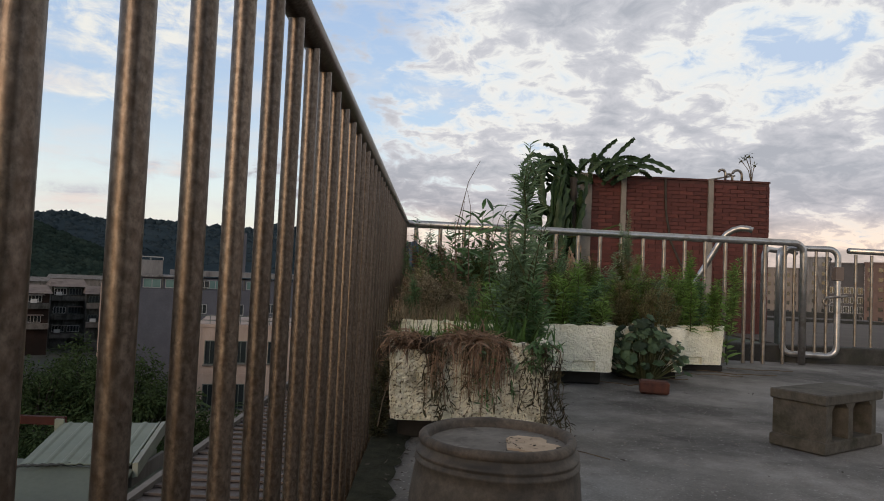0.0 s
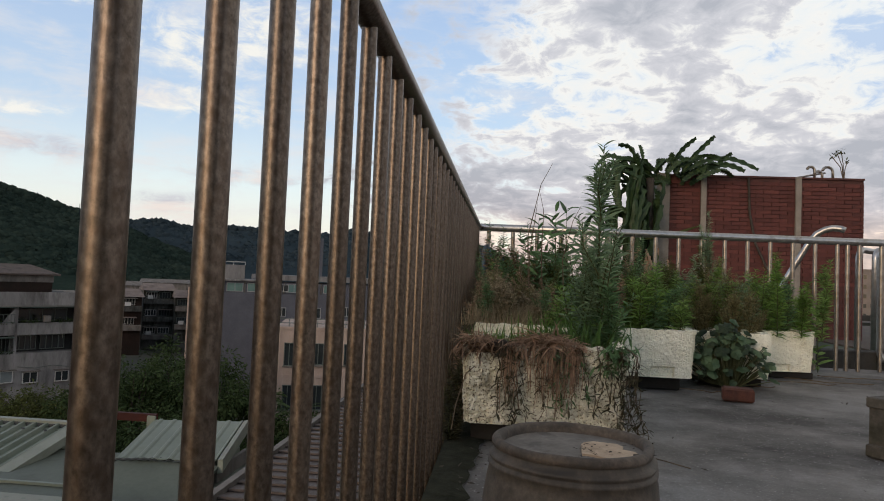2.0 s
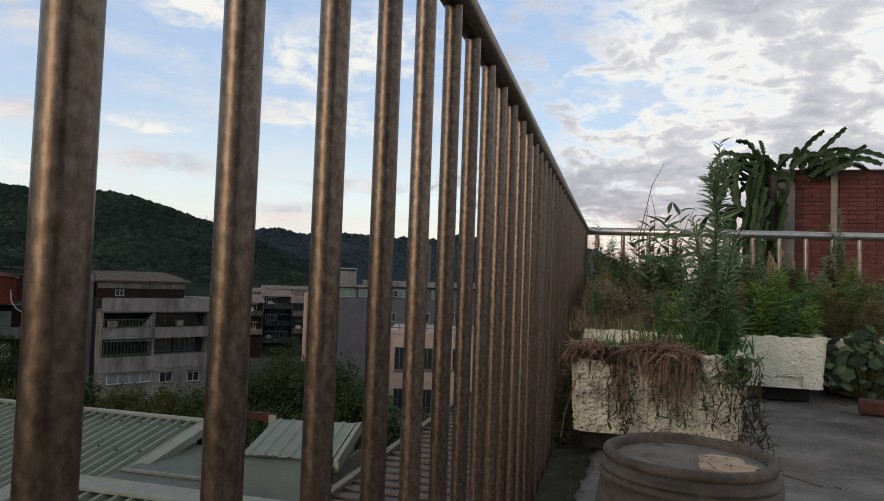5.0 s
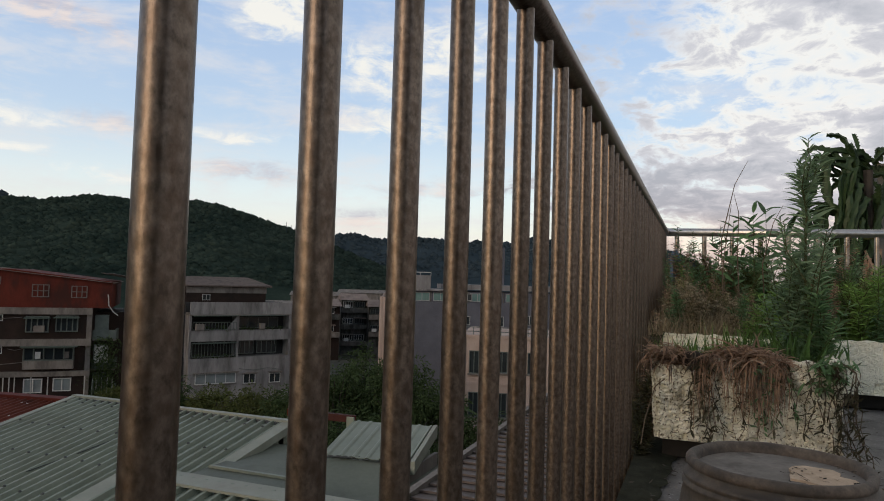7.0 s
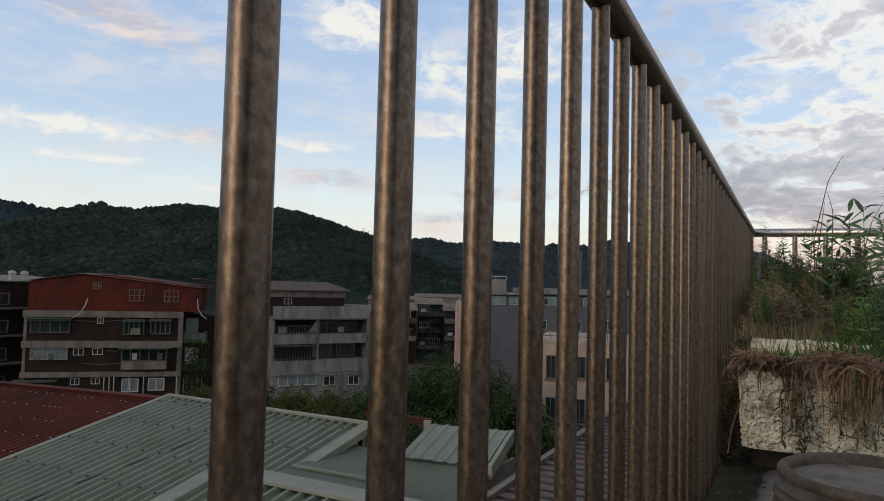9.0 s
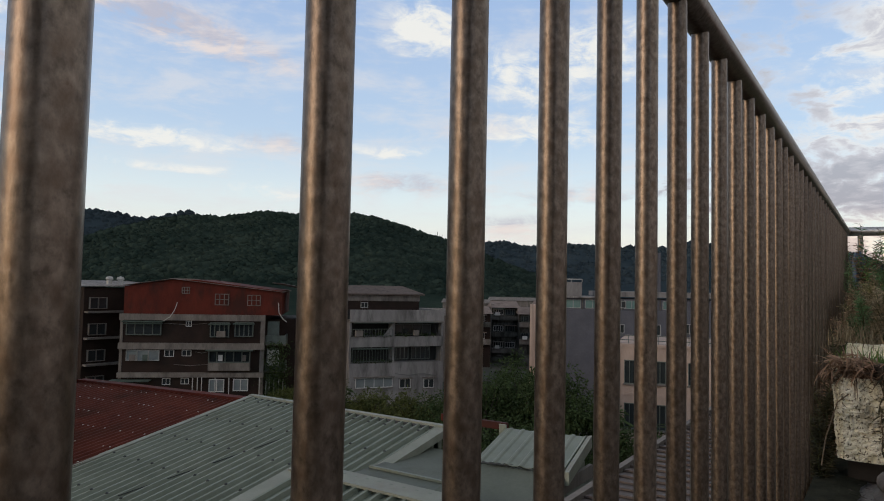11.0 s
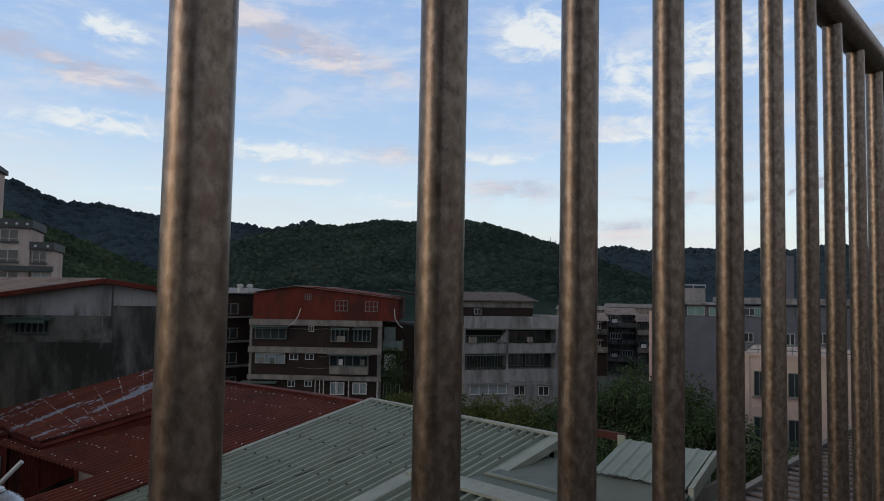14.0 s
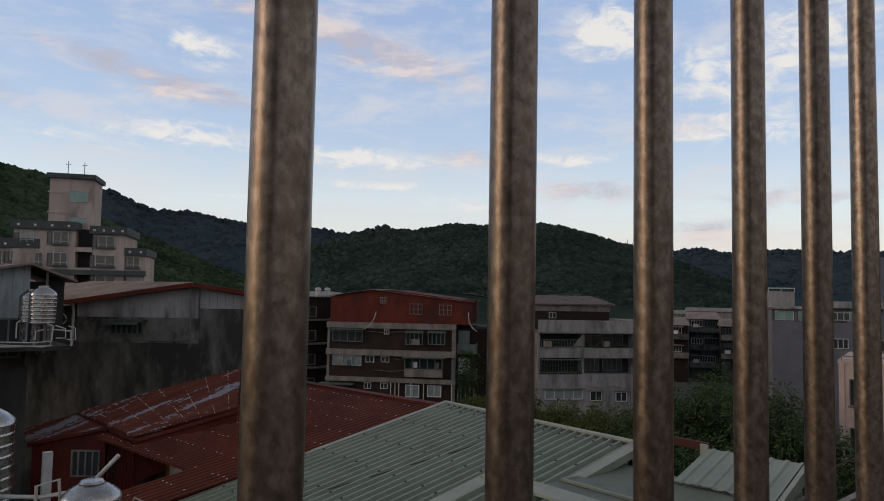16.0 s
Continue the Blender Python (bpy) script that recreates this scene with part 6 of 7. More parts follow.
part("pipe", Shape().tube([(4.05, WY + 0.3, WZ + 0.05), (4.3, WY + 0.3, WZ + 0.10), (4.5, WY + 0.3, WZ + 0.14)], 0.012, 8), M_STEEL_POST, pipes)

# ---------------------------------------------------------------- foam boxes


def rough_box(name, x0, y0, z0, x1, y1, z1, mat, label, wall_t=0.035, wear=0.006, seed=0, taper=0.012, notch=None, chew=0.0, rot=0.0, soil=0.03, res=(44, 26), dips=()):
    """An open foam fish box with worn faces and rim, filled with soil."""
    cx, cy = (x0 + x1) / 2, (y0 + y1) / 2
    t = thing(name, label, "planter box", group="styrofoam planter boxes", at=pose(cx, cy, z0, 0, 0, rot))
    hx, hy, h = (x1 - x0) / 2, (y1 - y0) / 2, z1 - z0
    s = Shape()
    nu, nz = res
    per = []
    for (ax, ay), (bx, by) in (((-1, -1), (1, -1)), ((1, -1), (1, 1)), ((1, 1), (-1, 1)), ((-1, 1), (-1, -1))):
        for k in range(nu):
            f = k / nu
            per.append((ax + (bx - ax) * f, ay + (by - ay) * f))
    n = len(per)
    rows_out = [(j / nz, 0.0) for j in range(nz + 1)]
    levels = [(f, 0.0) for f, _ in rows_out] + [(1.0, wall_t), (0.55, wall_t)]
    for f, inset in levels:
        for px, py in per:
            ox, oy = px * (hx - taper * (1 - f) - inset), py * (hy - taper * (1 - f) - inset)
            cr = 0.03
            if abs(px) > 0.93 and abs(py) > 0.93:
                ox, oy = ox - math.copysign(cr * 0.35, px), oy - math.copysign(cr * 0.35, py)
            z = f * h
            q = noise.noise((ox * 9 + seed, oy * 9, z * 9)) * wear * 0.4 + noise.noise((ox * 55 + seed, oy * 55, z * 55)) * wear * 0.4 + abs(noise.noise((ox * 85 + seed, oy * 85, z * 85))) * wear * 0.9 - wear * 0.2
            if inset == 0 and 0 < f < 1:
                if abs(py) > abs(px):
                    oy += q
                    if notch and py < 0 and notch[0] < ox < notch[1] and z < notch[2]:
                        oy += 0.02
                else:
                    ox += q
            if inset == 0 and f < 1:
                for lo, hi, deep in dips:
                    if py < 0 and abs(py) > abs(px) and lo < ox < hi:
                        z = min(z, h - deep * min(1.0, (ox - lo) * 40, (hi - ox) * 40) + 0.006 * noise.noise((ox * 60, 0, seed)))
            if f == 1.0:
                for lo, hi, deep in dips:
                    if py < -0.7 and lo < ox < hi:
                        z -= deep * min(1.0, (ox - lo) * 40, (hi - ox) * 40)
                z += noise.noise((ox * 30 + seed, oy * 30, 3)) * wear * 0.9 - chew * max(0.0, noise.noise((ox * 5 + seed, oy * 5, 9)))
            s.v.append((ox, oy, z))
    for j in range(len(levels) - 1):
        for k in range(n):
            a, b = j * n + k, j * n + (k + 1) % n
            s.f.append((a, b, b + n, a + n))
    s.f.append(tuple(reversed(range(n))))
    part("shell", s, mat, t)
    s = Shape()
    m = 14
    for j in range(m + 1):
        for i in range(m + 1):
            a, b = (i / m * 2 - 1) * (hx - wall_t * 0.7), (j / m * 2 - 1) * (hy - wall_t * 0.7)
            s.v.append((a, b, h - soil + 0.02 * noise.noise((a * 12 + seed, b * 12, 1))))
    for j in range(m):
        for i in range(m):
            a = j * (m + 1) + i
            s.f.append((a, a + 1, a + m + 2, a + m + 1))
    part("soil", s, M_SOIL, t)
    return t


BOXES = "styrofoam planter boxes"
rough_box("foam_box", 0.066, 1.94, 0.074, 0.616, 2.33, 0.345, M_FOAM, "rough yellowed styrofoam box overgrown with dry roots", wear=0.016, seed=3, chew=0.05, res=(110, 64), soil=0.05, dips=((-0.27, -0.085, 0.035), (-0.175, -0.10, 0.045)))
rough_box("foam_box", 0.07, 2.62, 0.09, 0.50, 3.02, 0.368, M_FOAM_CLEAN, "white styrofoam box with a chipped rim by the railing", wear=0.008, seed=11, res=(80, 46), chew=0.05)
rough_box("foam_box", 0.80, 3.37, 0.075, 1.218, 3.95, 0.328, M_FOAM_CLEAN, "white styrofoam box with a handle notch", wear=0.009, seed=5, res=(80, 46), notch=(-0.02, 0.10, 0.06))
rough_box("foam_box", 1.82, 4.22, 0.045, 2.18, 4.62, 0.305, M_FOAM_CLEAN, "white styrofoam box with a stepped side", wear=0.008, seed=8, res=(80, 46), notch=(-0.16, 0.02, 0.05), rot=8)
rough_box("foam_box", 1.30, 3.72, 0.05, 1.74, 4.15, 0.31, M_FOAM_CLEAN, "white styrofoam box hidden behind broad leaves", wear=0.005, seed=15)
rough_box("foam_box", 0.10, 3.30, 0.05, 0.62, 3.72, 0.36, M_FOAM, "styrofoam box under a tangle of weeds", wear=0.006, seed=18)
for x0, y0, x1, y1, h in ((0.10, 2.03, 0.56, 2.28, 0.078), (0.12, 2.68, 0.5, 2.96, 0.09), (0.86, 3.46, 1.16, 3.9, 0.075), (1.93, 4.27, 2.2, 4.55, 0.045), (1.35, 3.78, 1.7, 4.1, 0.05), (0.15, 3.36, 0.58, 3.66, 0.05)):
    tagged(part("plinth", Shape().box(x0, y0, 0, x1, y1, h - 0.002, None, 0.006), M_DARKWOOD), "dark wooden block under a planter box", "plinth", group="blocks under the boxes")

# ---------------------------------------------------------------- drum, brick, cement block
drum = thing("plastic_drum", "weathered brown plastic drum with a dusty sunken lid", "drum", at=pose(0.345, 1.03, 0))
prof = [(0.0, 0.0), (0.150, 0.0), (0.162, 0.02), (0.171, 0.08), (0.170, 0.13), (0.165, 0.180), (0.1615, 0.196), (0.1648, 0.199), (0.1648, 0.2045), (0.160, 0.2075), (0.1595, 0.2105), (0.1628, 0.2135), (0.1628, 0.2180),
        (0.1575, 0.2205), (0.1535, 0.2260), (0.1525, 0.2315)]
part("body", Shape().turned(prof, 72, wobble=0.045), M_POT, drum, smooth=True)
prof = [(0.1520, 0.2310), (0.1555, 0.2335), (0.1568, 0.2390), (0.1558, 0.2450), (0.1525, 0.2490), (0.1475, 0.2505), (0.1420, 0.2490), (0.1385, 0.2450), (0.1375, 0.2380), (0.1370, 0.2150)]
part("rim", Shape().turned(prof, 72, wobble=0.045), M_POTRIM, drum, "worn rolled rim, painted paler for its top highlight", smooth=True)
part("lid", Shape().turned([(0.1385, 0.2305), (0.132, 0.2315), (0.07, 0.2325), (0.0, 0.2330)], 48, wobble=0.02), M_POTLID, drum, smooth=True)
s = Shape()
for z in (0.2320, 0.2368):
    for k in range(18):
        a = 2 * math.pi * k / 18
        q = 0.046 * (1 + 0.6 * noise.noise((math.cos(a) * 1.3, math.sin(a) * 1.3, 5.0)) + 0.25 * noise.noise((math.cos(a) * 4, math.sin(a) * 4, 2.0)))
        s.v.append((0.058 + q * 1.25 * math.cos(a), -0.022 + q * 1.25 * math.sin(a), z))
s.f.append(tuple(range(18, 36)))
s.f += [(k, (k + 1) % 18, 18 + (k + 1) % 18, 18 + k) for k in range(18)]
part("peeled_patch", s, M_PEEL, drum, "bare beige patch on the lid")
rnd = random.Random(3)
s = Shape()
for k in range(46):
    a, q = rnd.uniform(-1.6, 0.6), rnd.uniform(0.02, 0.13)
    s.leaf((q * math.cos(a), q * math.sin(a), 0.2378), (rnd.uniform(-1, 1), rnd.uniform(-1, 1), 0.1), rnd.uniform(0.003, 0.013), rnd.uniform(0.002, 0.005), 0.1, 2, rnd.uniform(-0.4, 0.4), (0.4, 1, 0.1))
for k in range(7):
    s.leaf((0.108 + 0.004 * k, -0.055 + 0.006 * rnd.random(), 0.2378), (1, rnd.uniform(-0.3, 0.3), 0.15), rnd.uniform(0.012, 0.024), 0.007, 0.1, 2, rnd.uniform(-0.4, 0.4), (0.6, 1, 0.4))
tagged(part("litter", s, M_SOIL, drum, "dark leaf scraps on the lid"), kind="stuff")

brick = thing("brick", "single loose red brick lying on the roof", "brick", at=pose(1.385, 3.22, 0, 0, 0, -14))
s = Shape().box(-0.074, -0.046, 0.0, 0.074, 0.046, 0.066, None, 0.009)
part("body", s, M_OLDBRICK, brick)

u = Vector((0.843, 0.537, 0)).normalized()
blk = thing("cement_block", "rough hollow cement block with two open cores", "cement block",
            at=Matrix(((u.x, -u.y, 0, 1.570), (u.y, u.x, 0, 1.992), (0, 0, 1, 0), (0, 0, 0, 1))))
L, D, H = 0.41, 0.20, 0.205
s = Shape()
s.box(0, 0, 0, L, D, 0.043, None, 0.004)
s.box(0, 0, H - 0.036, L, D, H, None, 0.004)
part("flange", s, M_BLOCK, blk)
for x in (0.012, 0.165, 0.335):
    part("web", Shape().box(x, 0.004, 0.0431, x + 0.032 + (0.008 if x < 0.1 else 0), D - 0.004, H - 0.0361), M_BLOCK, blk)
s = Shape()
for x0, x1 in ((0.052, 0.165), (0.197, 0.335)):
    for xa, xb, zz in ((x0, x0 + 0.02, H - 0.0362), (x1, x1 - 0.02, H - 0.0362)):
        s.add([(xa, 0.005, zz), (xb, 0.005, zz), (xa, 0.005, zz - 0.02), (xa, D - 0.005, zz), (xb, D - 0.005, zz), (xa, D - 0.005, zz - 0.02)], [(0, 2, 1), (3, 4, 5), (1, 2, 5, 4)])
part("core_fillet", s, M_BLOCK, blk)

# ---------------------------------------------------------------- plants


def weed(x, y, z, h, seed, mat, label, leaves=90, leaf=0.07, width=0.009, lean=0.1, bushy=0.0, name="weed", stem=0.004, group="weeds in the boxes", up_tilt=0.55, top_small=True, splay=0.5):
    """A weed: a main stem with narrow leaves all round, and arching shoots where bushy."""
    rnd = random.Random(seed)
    t = thing(name, label, "plant", group=group, at=pose(x, y, z, 0, 0, rnd.uniform(0, 360)))
    st, lv = Shape(), Shape()
    lx, ly = rnd.uniform(-lean, lean) * h, rnd.uniform(-lean, lean) * h
    shoots = [(Vector((0, 0, 0)), Vector((lx, ly, h)), 1.0)]
    for k in range(int(bushy * 10)):
        f = rnd.random() ** 1.5 * 0.75
        a, q = rnd.uniform(0, 6.28), h * rnd.uniform(0.3, 0.55) * (1.15 - f)
        b = Vector((lx * f * f, ly * f * f, h * f))
        shoots.append((b, b + Vector((math.cos(a) * q * splay, math.sin(a) * q * splay, q)), 0.55))
    for b, e, w in shoots:
        mid = b.lerp(e, 0.5) + Vector((rnd.uniform(-1, 1), rnd.uniform(-1, 1), 0)) * 0.03 * h + (e - b).cross(Vector((0, 0, 1))) * rnd.uniform(-0.1, 0.1)
        if w == 1.0:
            mid -= Vector((lx, ly, 0)) * 0.25
        st.tube([b, mid, e], [stem * w, stem * w * 0.7, stem * 0.2], 5, cap=False)
        n = max(6, int(leaves * (1.0 if w == 1 else 0.34)))
        for k in range(n):
            f = (k + rnd.random()) / n
            p = b.lerp(mid, f * 2) if f < 0.5 else mid.lerp(e, f * 2 - 1)
            a = k * 2.4 + rnd.uniform(-0.5, 0.5)
            sz = (1.0 - 0.55 * f) if top_small else 1.0
            sz *= rnd.uniform(0.6, 1.2) * (1 if w == 1 else 0.85)
            lv.leaf(p, (math.cos(a), math.sin(a), up_tilt + rnd.uniform(-0.3, 0.3) + 0.4 * f), leaf * sz, width * (0.5 + 0.5 * sz), rnd.uniform(0.3, 1.0), 3, rnd.uniform(-1.2, 1.2))
    tagged(part("stem", st, M_STEM, t), kind="stuff")
    tagged(part("foliage", lv, mat, t), kind="stuff")
    return t


def tuft(x, y, z, h, n, seed, mat, label, spread=0.08, width=0.006, droop=0.9, name="grass_tuft", group="grass in the boxes", rx=0.0, ry=0.0):
    rnd = random.Random(seed)
    t = thing(name, label, "plant", group=group, at=pose(x, y, z))
    s = Shape()
    for k in range(n):
        a = rnd.uniform(0, 6.28)
        q = rnd.uniform(0.1, 1.0)
        b = (rnd.gauss(0, 1) * (rx or spread), rnd.gauss(0, 1) * (ry or spread), -0.01)
        s.leaf(b, (math.cos(a) * q * 0.6, math.sin(a) * q * 0.6, rnd.uniform(0.5, 1.4)), h * rnd.uniform(0.45, 1.1), width * rnd.uniform(0.6, 1.3), droop * rnd.uniform(0.2, 1.2), 4, rnd.uniform(-0.6, 0.6), (0.8, 1.0, 0.7, 0.35, 0.0))
    tagged(part("grass", s, mat, t), kind="stuff")
    return t


M_TURF = leaf_material("deep_green_grass", (0.080, 0.150, 0.032), (0.180, 0.290, 0.075))
M_VINE = leaf_material("dark_vine_leaf", (0.040, 0.040, 0.024), (0.105, 0.095, 0.055), island=0.5)
M_BLADE = leaf_material("dark_broad_blade", (0.045, 0.095, 0.026), (0.115, 0.200, 0.055), island=0.45)
# the tall weed in the front box: a slender leader with arching side shoots
weed(0.548, 2.24, 0.32, 0.76, 2, M_LEAF_GREY, "tall grey-green weed with narrow leaves", leaves=150, leaf=0.10, width=0.0095, lean=0.01, bushy=1.3, stem=0.006, splay=0.36, up_tilt=0.75)
weed(0.50, 2.26, 0.32, 0.36, 6, M_LEAF_GREY, "leafy green weed with narrow leaves", leaves=120, leaf=0.085, width=0.010, bushy=1.0)
weed(0.585, 2.22, 0.32, 0.30, 7, M_LEAF_DARK, "leafy green weed with narrow leaves", leaves=120, leaf=0.08, width=0.010, bushy=1.0)
tuft(0.43, 2.17, 0.31, 0.17, 170, 4, M_BLADE, "clump of dark broad-bladed grass", rx=0.08, ry=0.06, width=0.012, droop=2.2)
tuft(0.53, 2.13, 0.31, 0.14, 110, 5, M_BLADE, "clump of dark broad-bladed grass", rx=0.035, ry=0.05, width=0.011, droop=2.4)
tuft(0.34, 2.20, 0.31, 0.15, 90, 8, M_TURF, "lush green tuft of grass", rx=0.05, ry=0.05, width=0.009, droop=1.2)
tuft(0.17, 2.20, 0.32, 0.09, 130, 6, M_TURF, "short tuft of green grass", rx=0.05, ry=0.05, width=0.006, droop=1.3)
tuft(0.46, 2.50, 0.31, 0.14, 140, 9, M_BLADE, "dark green tuft of grass", rx=0.08, ry=0.09, width=0.009, droop=2.0)

M_ROOT = leaf_material("dark_root", (0.040, 0.028, 0.020), (0.13, 0.09, 0.06))
# dry grass mat spilling over the front of the first box, in two lobes with a dark clod between
rnd = random.Random(12)
t = thing("dry_grass_mat", "brown dead grass and roots hanging over the box front", "plant")


def lobe(s, n, x0, x1, top, bulge, hang, width):
    """Strands that rise from the soil, arch over the rim and hang down."""
    for k in range(n):
        f = rnd.random()
        x = x0 + (x1 - x0) * f
        crest = math.sin(math.pi * min(1.0, max(0.0, f))) ** 0.5
        b = (x + rnd.gauss(0, 0.012), 1.955 + rnd.uniform(-0.02, 0.10) - bulge * crest * rnd.random(), top - 0.045 + 0.05 * crest * rnd.random())
        s.leaf(b, (rnd.gauss(0, 1.6), -rnd.uniform(-0.5, 1.0), rnd.uniform(-0.5, 0.9)), rnd.uniform(0.02, 0.04 + hang * crest), rnd.uniform(*width), rnd.uniform(0.6, 2.6), 5, rnd.uniform(-0.9, 0.9), (0.8, 1, 0.9, 0.6, 0.2))


s = Shape()
lobe(s, 480, 0.055, 0.185, 0.365, 0.015, 0.06, (0.003, 0.0068))
lobe(s, 1250, 0.225, 0.465, 0.372, 0.03, 0.075, (0.003, 0.007))
tagged(part("dead_grass", s, M_DRY, t), kind="stuff")
s = Shape()
lobe(s, 700, 0.06, 0.46, 0.345, 0.01, 0.05, (0.002, 0.005))
tagged(part("root_mat", s, M_ROOT, t, "dark matted roots"), kind="stuff")
s = Shape()
for k in range(330):
    x = rnd.choice((rnd.uniform(0.27, 0.44), rnd.gauss(0.225, 0.014), rnd.gauss(0.36, 0.03), rnd.gauss(0.43, 0.015)))
    b = (x, 1.922 + rnd.uniform(-0.012, 0.0), 0.35 - (rnd.uniform(0.0, 0.05) if k % 3 else rnd.uniform(0.04, 0.13)))
    s.leaf(b, (rnd.gauss(0, 0.28), -0.22, -0.9), rnd.uniform(0.04, 0.13), rnd.uniform(0.0014, 0.0034), 1.2, 5, rnd.uniform(-0.8, 0.8), (0.8, 1, 0.9, 0.6, 0.2))
tagged(part("hanging_grass", s, M_DRY, t), kind="stuff")
s = Shape().turned([(0.0, -0.045), (0.028, -0.035), (0.038, 0.0), (0.030, 0.030), (0.0, 0.04)], 20, (0.198, 1.972, 0.318), wobble=0.35)
part("clod", s, M_SOIL, t, "dark clod of soil in the broken rim", smooth=True)

# hanging runners with dark lance leaves over the box faces
runners = thing("hanging_vine", "thin hanging runners with narrow dark leaves", "plant")
st, lv, green = Shape(), Shape(), Shape()
for group_x, spread, count, length, mostly in ((0.195, 0.012, 4, 0.24, lv), (0.235, 0.016, 5, 0.25, lv), (0.335, 0.006, 2, 0.24, lv), (0.40, 0.02, 4, 0.22, green), (0.445, 0.012, 3, 0.17, green), (0.53, 0.014, 4, 0.22, lv), (0.575, 0.018, 6, 0.26, lv), (0.645, 0.010, 5, 0.29, lv)):
    for c in range(count):
        x = rnd.gauss(group_x, spread)
        y = 1.918 if x < 0.6 else 1.925
        p = Vector((min(x, 0.60) if group_x < 0.6 else 0.60, y + 0.03, 0.352))
        pts = [p.copy(), Vector((x, y - 0.004, 0.338 if group_x < 0.6 else 0.325))]
        p = pts[-1].copy()
        end = p.z - length * rnd.uniform(0.7, 1.05)
        while p.z > max(end, 0.045):
            p = p + Vector((rnd.gauss(0, 0.007), rnd.gauss(-0.0003, 0.0015), -rnd.uniform(0.016, 0.030)))
            p.y = min(p.y, y)
            pts.append(p.copy())
        st.tube(pts, 0.0013, 4, cap=False)
        for p in pts[2:]:
            for j in range(rnd.randint(1, 4)):
                a = rnd.uniform(0, 6.28)
                (mostly if rnd.random() < 0.75 else lv).leaf(p, (math.cos(a), -0.35, math.sin(a) * 0.7 - 0.1), rnd.uniform(0.016, 0.036), rnd.uniform(0.0045, 0.0085), 0.5, 3, rnd.uniform(-0.6, 0.6), (0.3, 1, 0.7, 0.0))
part("stem", st, M_TWIG, runners)
part("leaves", lv, M_VINE, runners)
part("leaves", green, M_LEAF_DARK, runners, "green leaves among the dry runners")
lv = Shape()
for k in range(120):
    lv.leaf((rnd.gauss(0.57, 0.022), 1.935 - rnd.random() * 0.02, 0.36 - rnd.random() ** 1.6 * 0.09), (rnd.gauss(0, 1), -0.6, rnd.uniform(-1, 0.6)), rnd.uniform(0.025, 0.05), 0.009, 0.8, 3, rnd.uniform(-0.7, 0.7))
part("leaves", lv, M_LEAF_DARK, runners, "green leaves hanging over the rim")
part("stem", Shape().tube([(0.64, 1.92, 0.10), (0.655, 1.91, 0.05), (0.68, 1.89, 0.014), (0.72, 1.86, 0.012), (0.78, 1.80, 0.01)], 0.0018, 4), M_TWIG, runners)

# scrub at the foot of the railing
for k, (x, y, h) in enumerate(((0.035, 2.12, 0.30), (0.045, 2.3, 0.36), (0.04, 2.5, 0.42), (0.05, 2.75, 0.48), (0.035, 1.98, 0.2))):
    weed(x, y, 0.0, h, 60 + k, M_DRY if k % 2 else M_VINE, "dry scrubby weed at the foot of the railing", leaves=150, leaf=0.05, width=0.005, bushy=1.4, lean=0.15, group="scrub by the railing")
part_twig = thing("twig", "bare pale twig leaning by the railing", "twig")
part("stem", Shape().tube([(0.055, 1.72, 0.10), (0.06, 1.80, 0.16), (0.085, 1.86, 0.25), (0.11, 1.90, 0.27)], 0.0018, 5), M_TWIG, part_twig)

# the mass of weeds behind
rnd = random.Random(31)


def patch(n, seed, xs, ys, z, hs, mats, label, **kw):
    rr = random.Random(seed)
    for k in range(n):
        weed(rr.uniform(*xs), rr.uniform(*ys), z, rr.uniform(*hs), seed * 50 + k, rr.choice(mats), label, **kw)


patch(26, 3, (0.06, 0.50), (2.7, 3.5), 0.33, (0.12, 0.25), (M_STRAW, M_DRY, M_LEAF_DARK, M_STRAW), "half-dry straw-coloured weed among the boxes", leaves=110, leaf=0.045, width=0.0048, bushy=1.6, lean=0.15)
patch(16, 18, (0.06, 0.46), (2.98, 3.5), 0.34, (0.14, 0.30), (M_STRAW, M_DRY, M_RUSSET), "buff dead weed among the boxes", leaves=120, leaf=0.035, width=0.006, bushy=1.8, lean=0.2, splay=0.8)
patch(36, 4, (0.06, 0.95), (3.5, 4.3), 0.30, (0.26, 0.48), (M_DRY, M_TREE_OLIVE, M_DRY, M_LEAF_DARK, M_LEAF), "brown and green weed tangle by the rail", leaves=120, leaf=0.05, width=0.0045, bushy=1.6, lean=0.2)
patch(12, 5, (0.42, 0.70), (2.55, 3.2), 0.28, (0.16, 0.30), (M_GRASS, M_LEAF, M_LEAF), "bushy bright green weed between the boxes", leaves=60, leaf=0.085, width=0.0075, bushy=1.2, lean=0.2, splay=0.8)
patch(10, 6, (0.82, 1.25), (3.45, 3.95), 0.30, (0.20, 0.36), (M_LEAF, M_GRASS, M_LEAF_DARK), "bushy green weed in a planter box", leaves=55, leaf=0.09, width=0.011, bushy=1.1, lean=0.2, splay=0.8)
patch(20, 7, (1.05, 1.75), (4.1, 4.6), 0.27, (0.22, 0.48), (M_LEAF, M_LEAF, M_LEAF_GREY, M_GRASS), "feathery green weed in a planter box", leaves=70, leaf=0.09, width=0.0105, bushy=1.2, lean=0.18, splay=0.7)
patch(14, 13, (1.72, 2.22), (4.2, 4.62), 0.27, (0.24, 0.46), (M_LEAF, M_LEAF_DARK, M_LEAF, M_GRASS), "feathery green weed in a planter box", leaves=70, leaf=0.09, width=0.0105, bushy=1.2, lean=0.18, splay=0.7)
